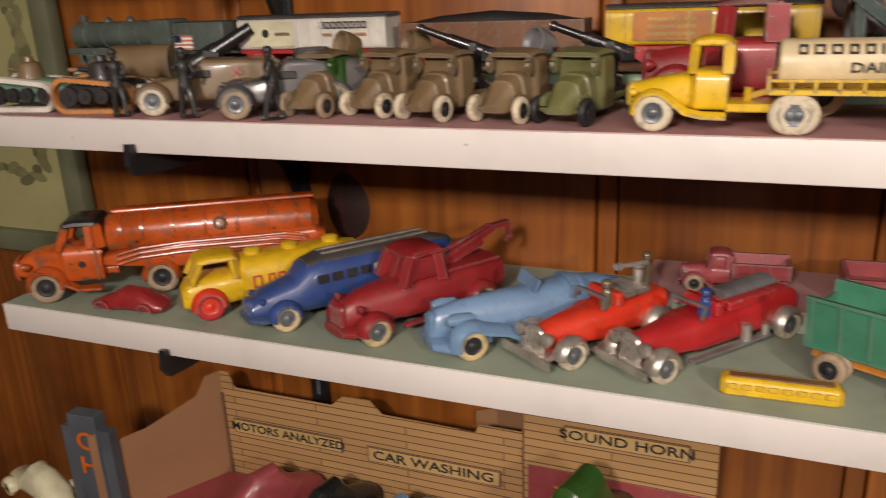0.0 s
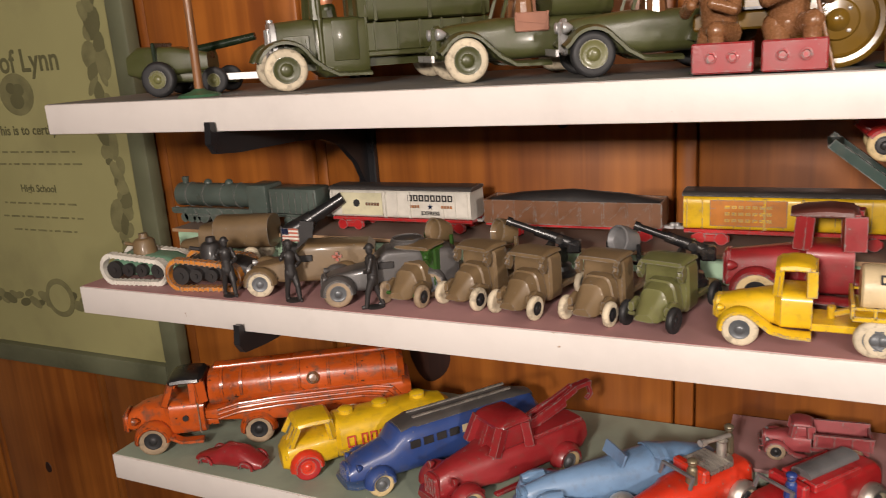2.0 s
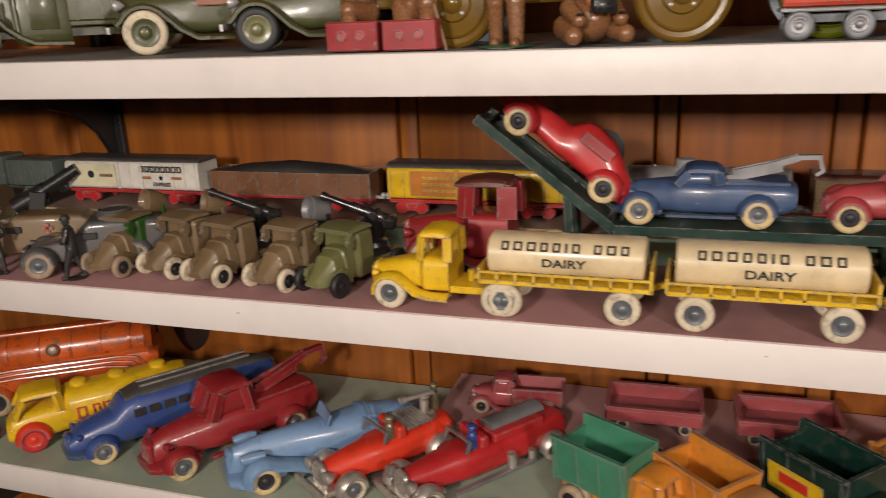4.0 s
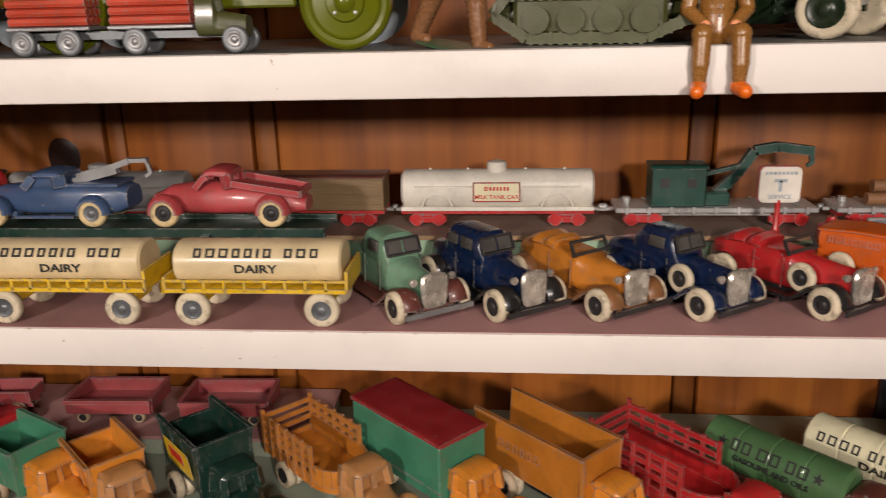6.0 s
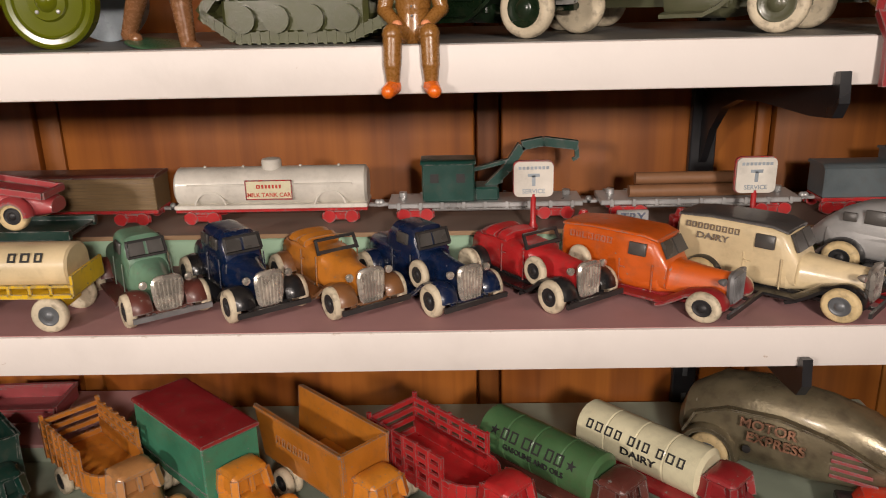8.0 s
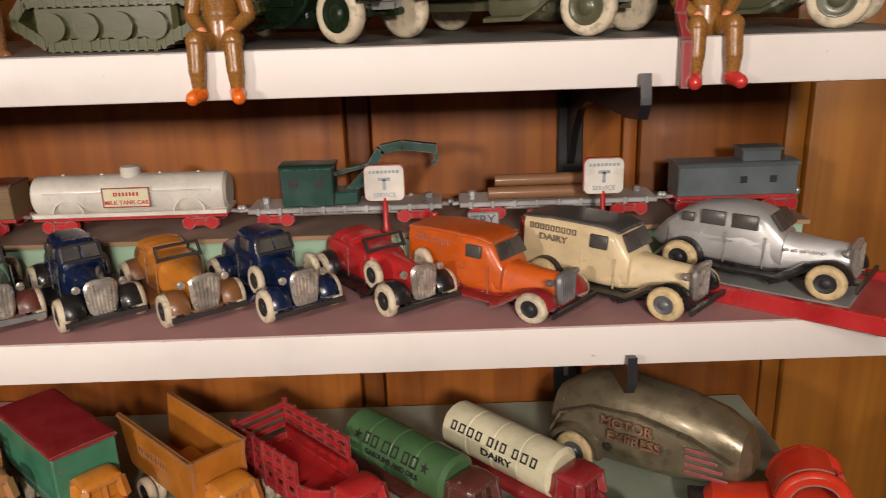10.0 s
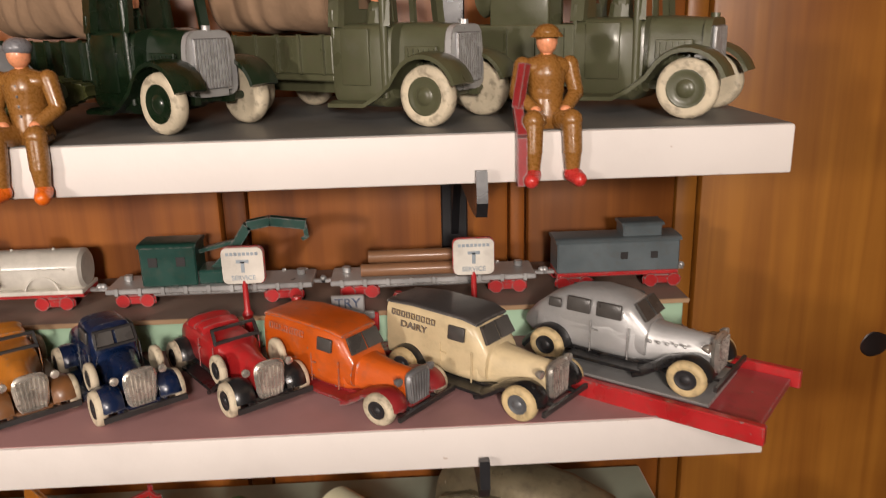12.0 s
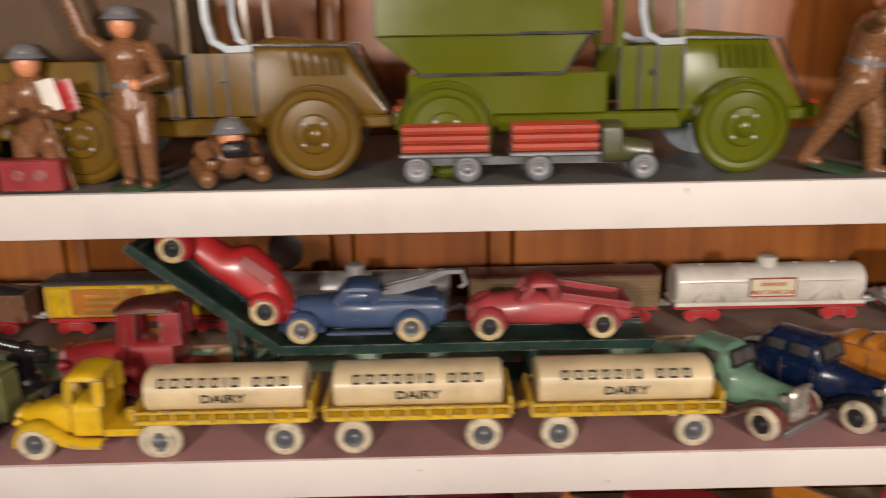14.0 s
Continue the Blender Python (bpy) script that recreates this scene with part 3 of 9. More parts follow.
def motor_car(label, xy, z, turn, body, fender, kind="sedan", tyre=None, hub=None, plate=None, roof=None, spare=False, group="toy cars in a row", lean=(0, 0), k=1.0, bumper_mat=None, kz=1.0):
    """A die-cast toy car of the thirties: long bonnet, flared mudguards, plated grille."""
    plate, tyre, hub = plate or CHROME, tyre or TYRE_WHITE, hub or HUB_DARK
    ob = thing("toy_van" if kind == "van" else "toy_car", label, "toy car", (*xy, z), turn, group, lean)
    ob.scale = (k, k, k * kz)
    bm = bmesh.new()
    big = 1.0 if kind == "van" else 0.94 if kind == "airflow" else 0.87
    loft(bm, [(x, w * (big if x < 0.008 else 0.85), z0, z1, p, tp) for x, w, z0, z1, p, tp in (
        (-0.044, 0.009, 0.009, 0.0185, 3, 0.8), (-0.04, 0.0122, 0.0065, 0.0225, 3.5, 0.88), (-0.03, 0.0135, 0.006, 0.0245, 4, 0.9), (-0.005, 0.0138, 0.006, 0.0245, 4.5, 0.92),
        (0.006, 0.0132, 0.006, 0.0245, 4, 0.88), (0.010, 0.0122, 0.006, 0.0234, 3.2, 0.66), (0.024, 0.0096, 0.007, 0.0226, 2.8, 0.5), (0.037, 0.0078, 0.008, 0.0222, 2.8, 0.48))])
    part("body", bm, body, ob)
    if kind != "roadster":
        closed_top(ob, kind, body, roof)
    for s in (-1, 1):
        for i in range(5 if kind == "airflow" else 0):
            bm = bmesh.new()
            ball(bm, (0.013 + i * 0.0034, s * (0.0113 - i * 0.00055), 0.0182), 0.0008, n=8)
            part("bonnet_stud", bm, body, ob)
        for x in (0.004, -0.013):
            bm = bmesh.new()
            strut(bm, (x, s * 0.0139 * big, 0.0075), (x, s * 0.0134 * big, 0.0225), 0.0005)
            part("door_seam", bm, body, ob)
        bm = bmesh.new()
        strut(bm, (-0.0095, s * 0.0142 * big, 0.0185), (-0.0125, s * 0.0142 * big, 0.0185), 0.0006)
        part("door_handle", bm, body, ob)
    bm = bmesh.new()
    box_bm(bm, -0.043, -0.011, 0.0045, 0.038, 0.011, 0.0075, 0.0008, 1)
    part("chassis", bm, fender, ob)
    fenders(ob, (0.031, -0.031), 0.0078, 0.0078, 0.0184, fender)
    grille(ob, 0.0378, 0.0066, 0.0062, 0.0238, plate, 7, 1.22)
    for s in (-1, 1):
        headlight(ob, 0.0365, s * 0.0105, 0.0205, 0.002, plate)
        for x in (0.031, -0.031):
            wheel(ob, x, s * 0.0172, 0.0081, 0.0052, tyre, hub)
    bm = bmesh.new()
    strut(bm, (0.0425, -0.0182, 0.0065), (0.0425, 0.0182, 0.0065), 0.0014, 0.0024)
    for s in (-1, 1):
        strut(bm, (0.034, s * 0.008, 0.0062), (0.0425, s * 0.008, 0.0062), 0.0014)
    part("front_bumper", bm, bumper_mat or P["dark_load"], ob)
    if kind == "roadster":
        bm = bmesh.new()
        for s in (-1, 1):
            strut(bm, (0.006, s * 0.0108, 0.0235), (0.0025, s * 0.0105, 0.0302), 0.0013)
        strut(bm, (0.0025, -0.011, 0.0302), (0.0025, 0.011, 0.0302), 0.0013)
        strut(bm, (0.006, -0.011, 0.0248), (0.006, 0.011, 0.0248), 0.0014)
        part("windscreen_frame", bm, P["dark_load"], ob)
        bm = bmesh.new()
        loft(bm, [(-0.012, 0.0105, 0.022, 0.0275, 3, 0.9), (-0.0165, 0.011, 0.022, 0.0288, 3, 0.9), (-0.019, 0.0105, 0.022, 0.0275, 3, 0.85)])
        part("seat", bm, body, ob)
        bm = bmesh.new()
        loft(bm, [(-0.021, 0.0105, 0.0225, 0.0272, 2.5, 0.9), (-0.0265, 0.0118, 0.022, 0.0285, 2.5, 0.9), (-0.032, 0.0105, 0.021, 0.0268, 2.5, 0.85)])
        part("folded_top", bm, roof or body, ob)
    if spare:
        for s in (-1, 1):
            w = wheel(ob, 0.0165, s * 0.0148, 0.0072, 0.0038, tyre, hub, name="spare_wheel")
            w.location.z = 0.0165
    return ob


def bed_truck(label, xy, turn, cab, bed, bed_mat, bed_len=0.078, hw=0.0172, height=0.026, tyre=None, hub=None, roof=None, chassis=None, letters=None, group="toy trucks in a row", z=None, k=1.0, cab_roof=None):
    """A die-cast toy lorry; the bed (dump, box, stake or tank) is centred on the origin."""
    tyre, hub = tyre or TYRE_WHITE, hub or HUB_DARK
    ob = thing("toy_truck", label, "toy truck", (*xy, LOW if z is None else z), turn, group)
    ob.scale = (k, k, k)
    h, f = bed_len / 2, bed_len / 2 + 0.002
    bm = bmesh.new()
    for s in (-1, 1):
        strut(bm, (-h * 0.95, s * 0.007, 0.0105), (f + 0.036, s * 0.007, 0.0105), 0.0022, 0.004)
    for x in (-h * 0.6, 0, h * 0.8):
        strut(bm, (x, -0.007, 0.0105), (x, 0.007, 0.0105), 0.0025)
    part("chassis", bm, chassis or cab, ob)
    bm = bmesh.new()
    loft(bm, [(f, 0.0125, 0.007, 0.0235, 5, 0.95), (f + 0.015, 0.0128, 0.007, 0.0238, 5, 0.92), (f + 0.018, 0.0118, 0.0075, 0.0238, 3.6, 0.8), (f + 0.028, 0.0095, 0.008, 0.0225, 3.2, 0.72), (f + 0.038, 0.0078, 0.0085, 0.021, 3, 0.7)])
    part("bonnet", bm, cab, ob)
    open_cab(ob, f + 0.0005, f + 0.0165, 0.0126, 0.0232, 0.0345, cab, 0.002, (), cab_roof, t=0.0042)
    bm = bmesh.new()
    loft(bm, [(f + 0.001, 0.0106, 0.022, 0.0335, 5, 0.92), (f + 0.0115, 0.0106, 0.022, 0.0335, 5, 0.92), (f + 0.0142, 0.0104, 0.022, 0.0248, 5, 0.92)])
    part("cab_core", bm, cab, ob)
    for s in (-1, 1):
        for i in range(4):
            bm = bmesh.new()
            strut(bm, (f + 0.022 + i * 0.003, s * (0.0112 - i * 0.0006), 0.0125), (f + 0.0225 + i * 0.003, s * (0.0102 - i * 0.0006), 0.0175), 0.0007)
            part("louvre", bm, cab, ob)
    grille(ob, f + 0.039, 0.0072, 0.0075, 0.0215, cab if cab not in (P["red"],) else LEAD)
    fa, ra = f + 0.029, -h * 0.38
    for s in (-1, 1):
        headlight(ob, f + 0.037, s * 0.0105, 0.0175, 0.002, LEAD)
        a, b = sorted((s * 0.0098, s * 0.0178))
        bm = bmesh.new()
        ribbon(bm, ([*arc(fa, 0.0085, 0.0104, -5, 135, 9), (fa - 0.0125, 0.0105), (fa - 0.0175, 0.0075), (f + 0.002, 0.0068)])[::-1], a, b)
        part("front_fender", bm, cab, ob)
        wheel(ob, fa, s * 0.0145, 0.0085, 0.0056, tyre, hub)
        wheel(ob, ra, s * 0.0112, 0.0085, 0.005, tyre, hub)
        wheel(ob, ra, s * 0.017, 0.0085, 0.0056, tyre, hub)
    bm = bmesh.new()
    strut(bm, (f + 0.043, -0.0165, 0.0085), (f + 0.043, 0.0165, 0.0085), 0.0013, 0.0026)
    for s in (-1, 1):
        strut(bm, (f + 0.034, s * 0.0065, 0.0085), (f + 0.043, s * 0.0065, 0.0085), 0.0013)
    part("front_bumper", bm, cab, ob)
    z0 = 0.0175
    t = 0.0016
    if bed == "dump":
        bm = bmesh.new()
        box_bm(bm, -h, -hw * 0.8, z0 - 0.003, h, hw * 0.8, z0, 0.0004, 1)
        part("bed_floor", bm, bed_mat, ob)
        for s in (-1, 1):
            bm = bmesh.new()
            vs = [bm.verts.new(v) for v in ((-h, s * hw * 0.8, z0 - 0.002), (h, s * hw * 0.8, z0 - 0.002), (h + 0.001, s * hw, z0 + height), (-h - 0.001, s * hw, z0 + height))]
            fc = bm.faces.new(vs)
            ex = bmesh.ops.extrude_face_region(bm, geom=[fc])["geom"]
            for v in ex:
                if isinstance(v, bmesh.types.BMVert):
                    v.co.y -= s * t
            strut(bm, (-h, s * (hw + 0.0003), z0 + height - 0.0008), (h, s * (hw + 0.0003), z0 + height - 0.0008), 0.0016)
            part("side_wall", bm, bed_mat, ob)
            for x in (-h * 0.9, -h * 0.3, h * 0.3, h * 0.9) if bed_len < 0.06 else ():
                bm = bmesh.new()
                strut(bm, (x, s * (hw * 0.8), z0), (x, s * (hw + 0.0003), z0 + height - 0.001), 0.0013)
                part("side_rib", bm, bed_mat, ob)
        bm = bmesh.new()
        box_bm(bm, h - t, -hw * 0.97, z0 - 0.002, h + 0.0005, hw * 0.97, z0 + height - 0.0005)
        part("head_board", bm, bed_mat, ob)
        if bed_len < 0.06:
            bm = bmesh.new()
            box_bm(bm, -h - 0.0005, -hw * 0.9, z0 - 0.002, -h + t, hw * 0.9, z0 + height * 0.75)
            part("tail_gate", bm, bed_mat, ob)
    elif bed == "box":
        bm = bmesh.new()
        box_bm(bm, -h, -hw, z0 - 0.003, h, hw, z0 + height, 0.0008, 1)
        for s in (-1, 1):
            strut(bm, (-h, s * hw, z0 + 0.003), (h, s * hw, z0 + 0.003), 0.0012)
        part("box_body", bm, bed_mat, ob)
        bm = bmesh.new()
        loft(bm, [(-h - 0.0012, hw + 0.0008, z0 + height + 0.0003, z0 + height + 0.0028, 7, 0.97), (h + 0.0012, hw + 0.0008, z0 + height + 0.0003, z0 + height + 0.0028, 7, 0.97)])
        part("roof", bm, roof, ob, "flat dark red roof panel")
    elif bed == "stake":
        bm = bmesh.new()
        pts = [(-h, -hw), (h * 0.5, -hw)] + [(h * 0.5 + hw * 1.15 * math.sin(radians(a)), -hw * math.cos(radians(a))) for a in range(10, 171, 16)] + [(h * 0.5, hw), (-h, hw)]
        low = [bm.verts.new((x, y, z0 - 0.004)) for x, y in pts]
        top = [bm.verts.new((x, y, z0)) for x, y in pts]
        bm.faces.new(low[::-1])
        bm.faces.new(top)
        for i in range(len(pts)):
            j = (i + 1) % len(pts)
            bm.faces.new((low[i], low[j], top[j], top[i]))
        part("bed_floor", bm, bed_mat, ob)
        bm = bmesh.new()
        n = len(pts)
        for i in range(n):
            (xa, ya), (xb, yb) = pts[i], pts[(i + 1) % n]
            wall = height * (0.5 if xa >= h * 0.49 else 0.16)
            strut(bm, (xa, ya, z0 + wall / 2), (xb, yb, z0 + wall / 2), t, wall)
        part("bed_rim", bm, bed_mat, ob)
        for s in (-1, 1):
            for zz in (0.42, 0.68, 0.94):
                bm = bmesh.new()
                strut(bm, (-h, s * hw, z0 + height * zz), (h * (0.62 if zz < 0.6 else 0.45), s * hw, z0 + height * zz), t, height * 0.14)
                part("stake_rail", bm, bed_mat, ob)
            for i in range(7):
                x = -h + (h * 1.48) * i / 6
                bm = bmesh.new()
                strut(bm, (x, s * (hw + 0.0004), z0 - 0.003), (x, s * (hw + 0.0004), z0 + height + (0.001 if i else 0.003)), 0.0022)
                part("stake_post", bm, bed_mat, ob)
        for zz in (0.42, 0.68, 0.94):
            bm = bmesh.new()
            strut(bm, (-h, -hw, z0 + height * zz), (-h, hw, z0 + height * zz), t, height * 0.14)
            part("stake_rail", bm, bed_mat, ob)
    else:
        bm = bmesh.new()
        loft(bm, [(-h - 0.001, hw * 0.85, z0 - 0.004, z0 - 0.001, 5, 1), (-h + 0.004, hw, z0 - 0.005, z0, 6, 1), (h - 0.006, hw, z0 - 0.005, z0, 6, 1), (h, hw * 0.7, z0 - 0.004, z0 - 0.001, 5, 1)])
        part("tank_bed", bm, cab, ob)
        rr = 0.0138
        bm = bmesh.new()
        zc = z0 + 0.0115
        secs = [(-h, rr * 0.8)]
        for i in range(5):
            x = -h + 0.002 + (bed_len - 0.004) * i / 4
            if 0 < i < 4:
                secs += [(x - 0.0008, rr), (x, rr - 0.0005), (x + 0.0008, rr)]
            else:
                secs.append((x, rr))
        secs.append((h, rr * 0.8))
        loft(bm, [(x, r, zc - r, zc + r, 2.2, 1) for x, r in secs], 28)
        part("tank", bm, bed_mat, ob, letters)
        if letters == "cream ribbed tank with black lettering":
            a = 52
            yy, zz = -(rr + 0.0003) * math.cos(radians(a - 20)), zc + rr * math.sin(radians(a - 20))
            bars(ob, [0.0038, 0.0044, 0.0044, 0.0038, -0.0006, 0.0038, 0.0012, 0.0038, -0.0006, 0.0038, 0.0044, 0.0038], 0.0054, 0.0022, side_pose(0, yy - 0.0004, zz + 0.0002, a - 20), INK)
            yy, zz = -(rr + 0.0003) * math.cos(radians(2)), zc + rr * math.sin(radians(2))
            writing(ob, "DAIRY", 0.0058, side_pose(0.004, yy - 0.0002, zz, 2), INK, wide=1.35)
        else:
            a = 34
            yy, zz = -(rr + 0.0003) * math.cos(radians(a)), zc + rr * math.sin(radians(a))
            bars(ob, [0.0046, 0.0048, -0.0005, 0.0056, 0.0048, -0.0005, 0.0046, 0.005], 0.0066, 0.0018, side_pose(0, yy - 0.0004, zz + 0.0002, a), INK)
            for s in (-1, 1):
                star(ob, side_pose(s * 0.027, yy - 0.0003, zz, a), 0.0034)
            yy, zz = -(rr + 0.0003) * math.cos(radians(4)), zc + rr * math.sin(radians(4))
            writing(ob, "GASOLINE AND OILS", 0.0045, side_pose(0.002, yy - 0.0002, zz, 4), INK, wide=1.0)
    return ob


def star(parent, m, r, material=None):
    bm = bmesh.new()
    vs = [bm.verts.new(((r if i % 2 == 0 else r * 0.4) * math.sin(math.pi * i / 5), (r if i % 2 == 0 else r * 0.4) * math.cos(math.pi * i / 5), 0.0002)) for i in range(10)]
    bm.faces.new(vs[::-1])
    ob = part("star", bm, material or INK, parent)
    ob.matrix_local = m
    return ob


def tank_trailer(xy, wb, front=True):
    """A cream tank on a yellow four-wheeled trailer with a railed deck."""
    ob = thing("toy_tank_trailer", "cream tank trailer with black lettering on a yellow railed deck", "toy trailer", (*xy, MID), 180, "milk tank trailers")
    h = wb / 2 + 0.0125
    bm = bmesh.new()
    box_bm(bm, -h, -0.0152, 0.0165, h, 0.0152, 0.0185, 0.0004, 1)
    part("deck", bm, P["yellow"], ob)
    for s in (-1, 1):
        bm = bmesh.new()
        strut(bm, (-h, s * 0.0155, 0.0226), (h, s * 0.0155, 0.0226), 0.0012)
        strut(bm, (-h, s * 0.0155, 0.0178), (h, s * 0.0155, 0.0178), 0.0014, 0.0022)
        for i in range(10):
            x = -h + 2 * h * i / 9
            strut(bm, (x, s * 0.0155, 0.0178), (x, s * 0.0155, 0.0232), 0.0014)
        part("side_rail", bm, P["yellow"], ob)
    for e in (-1, 1):
        bm = bmesh.new()
        box_bm(bm, e * h - 0.0008, -0.0155, 0.0175, e * h + 0.0008, 0.0155, 0.0275 if e < 0 else 0.0245)
        part("end_rail", bm, P["yellow"], ob)
    bm = bmesh.new()
    r, w, zc, l = 0.0102, 0.0122, 0.0282, h - 0.0035
    loft(bm, [(-l - 0.0004, w * 0.9, zc - r * 0.9, zc + r * 0.9, 2.3, 1), (-l + 0.0006, w, zc - r, zc + r, 2.3, 1), (l - 0.0006, w, zc - r, zc + r, 2.3, 1), (l + 0.0004, w * 0.9, zc - r * 0.9, zc + r * 0.9, 2.3, 1)], 32)
    part("tank", bm, P["cream"], ob, "cream painted milk tank")
    a = 36
    yy, zz = (w + 0.0006) * math.cos(radians(a)), zc + (r + 0.0006) * math.sin(radians(a))
    bars(ob, [0.0036, 0.0042, 0.0042, 0.0036, 0.0036, 0.0011, 0.0036, -0.002, 0.0036, 0.0042, 0.0036], 0.0045, 0.0022, side_pose(0, yy + 0.0003, zz + 0.0002, a, True), INK)
    yy, zz = w + 0.0004, zc - 0.0008
    writing(ob, "DAIRY", 0.0055, side_pose(0, yy + 0.0001, zz, 0, True), INK, wide=1.3)
    for x in (-wb / 2, wb / 2):
        for s in (-1, 1):
            wheel(ob, x, s * 0.0145, 0.0085, 0.0052, TYRE_WHITE, HUB_GREY)
        bm = bmesh.new()
        tube(bm, (x, -0.013, 0.0085), (x, 0.013, 0.0085), 0.001)
        box_bm(bm, x - 0.004, -0.009, 0.0085, x + 0.004, 0.009, 0.0168, 0.0008, 1)
        part("axle", bm, P["yellow"], ob)
    bm = bmesh.new()
    strut(bm, (h, 0, 0.0165), (h + 0.008, 0, 0.014), 0.0025)
    tube(bm, (h + 0.008, 0, 0.011), (h + 0.008, 0, 0.018), 0.0018)
    part("tow_hitch", bm, P["yellow"], ob)
    return ob


def rail_car(name, label, x0, x1, kind, body, extra=None):
    """A die-cast railway wagon on two red bogies, standing on the riser."""
    l = (x1 - x0) / 2
    ob = thing(name, label, "toy train", ((x0 + x1) / 2, 0.125, RISER), 0, "toy train on the riser")
    lb = l - 0.004
    for e in (-1, 1):
        bm = bmesh.new()
        for s in (-1, 1):
            box_bm(bm, e * lb * 0.72 - 0.011, s * 0.011 - 0.001, 0.0015, e * lb * 0.72 + 0.011, s * 0.011 + 0.001, 0.006, 0.0008, 1)
            for d in (-0.0065, 0.0065):
                tube(bm, (e * lb * 0.72 + d, s * 0.0105 - 0.002, 0.0038), (e * lb * 0.72 + d, s * 0.0105 + 0.002, 0.0038), 0.0038, n=14)
        box_bm(bm, e * lb * 0.72 - 0.004, -0.011, 0.003, e * lb * 0.72 + 0.004, 0.011, 0.0068)
        part("bogie", bm, P["red"] if kind != "loco" else P["loco_green"], ob)
        bm = bmesh.new()
        strut(bm, (e * lb, 0, 0.0075), (e * (l + 0.002), 0, 0.0072), 0.003, 0.0018)
        ball(bm, (e * (l + 0.001), 0, 0.0085), 0.002)
        part("coupler", bm, SILVER, ob)
    bm = bmesh.new()
    if kind in ("flat", "crane"):
        box_bm(bm, -lb, -0.0125, 0.0075, lb, 0.0125, 0.0105, 0.0005, 1)
        box_bm(bm, -lb * 0.55, -0.0118, 0.0055, lb * 0.55, 0.0118, 0.0078, 0.001, 1)
        for i in range(9):
            x = -lb + 2 * lb * (i + 0.5) / 9
            for s in (-1, 1):
                box_bm(bm, x - 0.001, s * 0.0125 - 0.0006, 0.007, x + 0.001, s * 0.0125 + 0.0006, 0.0112)
        for e in (-1, 1):
            tube(bm, (e * lb * 0.86, 0.004, 0.0105), (e * lb * 0.86, 0.004, 0.0135), 0.0024)
        part("deck", bm, SILVER, ob, "silver painted flat deck")
    else:
        box_bm(bm, -lb, -0.0105, 0.0066, lb, 0.0105, 0.009, 0.0004, 1)
        part("underframe", bm, P["red"] if kind != "loco" else P["loco_green"], ob)
    z0 = 0.009
    if kind == "box":
        bm = bmesh.new()
        loft(bm, [(-lb, 0.0118, z0, z0 + 0.0205, 7, 0.99), (lb, 0.0118, z0, z0 + 0.0205, 7, 0.99)], 28)
        part("box_body", bm, body, ob)
        bm = bmesh.new()
        loft(bm, [(-lb - 0.0008, 0.0126, z0 + 0.0198, z0 + 0.0228, 4, 0.75), (lb + 0.0008, 0.0126, z0 + 0.0198, z0 + 0.0228, 4, 0.75)])
        part("roof", bm, extra, ob)
        for i in range(13):
            x = -lb * 0.96 + lb * 1.92 * i / 12
            bm = bmesh.new()
            strut(bm, (x, -0.0121, z0 + 0.001), (x, -0.0121, z0 + 0.0195), 0.0005)
            part("side_rib", bm, body, ob)
        for x in (-0.01, 0.01):
            bm = bmesh.new()
            strut(bm, (x, -0.0123, z0 + 0.001), (x, -0.0123, z0 + 0.0195), 0.0012)
            part("side_rib", bm, body, ob)
    elif kind == "ribbed":
        bm = bmesh.new()
        box_bm(bm, -lb, -0.0115, z0, lb, 0.0115, z0 + 0.019, 0.0005, 1)
        part("box_body", bm, body, ob)
        for i in range(9):
            zz = z0 + 0.0015 + 0.0165 * i / 8
            bm = bmesh.new()
            strut(bm, (-lb, -0.0117, zz), (lb, -0.0117, zz), 0.0006)
            part("side_rib", bm, body, ob)
        bm = bmesh.new()
        loft(bm, [(-lb - 0.0008, 0.0122, z0 + 0.0185, z0 + 0.021, 4, 0.8), (lb + 0.0008, 0.0122, z0 + 0.0185, z0 + 0.021, 4, 0.8)])
        part("roof", bm, extra, ob)
    elif kind == "gondola":
        bm = bmesh.new()
        for s in (-1, 1):
            box_bm(bm, -lb, s * 0.0115 - 0.0006, z0, lb, s * 0.0115 + 0.0006, z0 + 0.0155)
            for i in range(8):
                x = -lb * 0.9 + lb * 1.8 * i / 7
                strut(bm, (x, s * 0.012, z0), (x, s * 0.012, z0 + 0.015), 0.001)
                if i < 7:
                    strut(bm, (x, s * 0.012, z0 + 0.001), (x + lb * 0.25, s * 0.012, z0 + 0.0145), 0.0007)
        for e in (-1, 1):
            box_bm(bm, e * lb - 0.0006, -0.0115, z0, e * lb + 0.0006, 0.0115, z0 + 0.0155)
        box_bm(bm, -lb, -0.0115, z0 - 0.0005, lb, 0.0115, z0 + 0.001)
        part("open_body", bm, body, ob)
        bm = bmesh.new()
        loft(bm, [(-lb * 0.97, 0.01, z0 + 0.012, z0 + 0.015, 2.5, 0.7), (-lb * 0.6, 0.0105, z0 + 0.01, z0 + 0.019, 2.2, 0.7), (0, 0.0105, z0 + 0.01, z0 + 0.0215, 2.2, 0.7), (lb * 0.6, 0.0105, z0 + 0.01, z0 + 0.019, 2.2, 0.7), (lb * 0.97, 0.01, z0 + 0.012, z0 + 0.015, 2.5, 0.7)])
        part("load", bm, P["dark_load"], ob, "heaped dark load")
    elif kind == "tank":
        r, zc = 0.0112, z0 + 0.0112
        bm = bmesh.new()
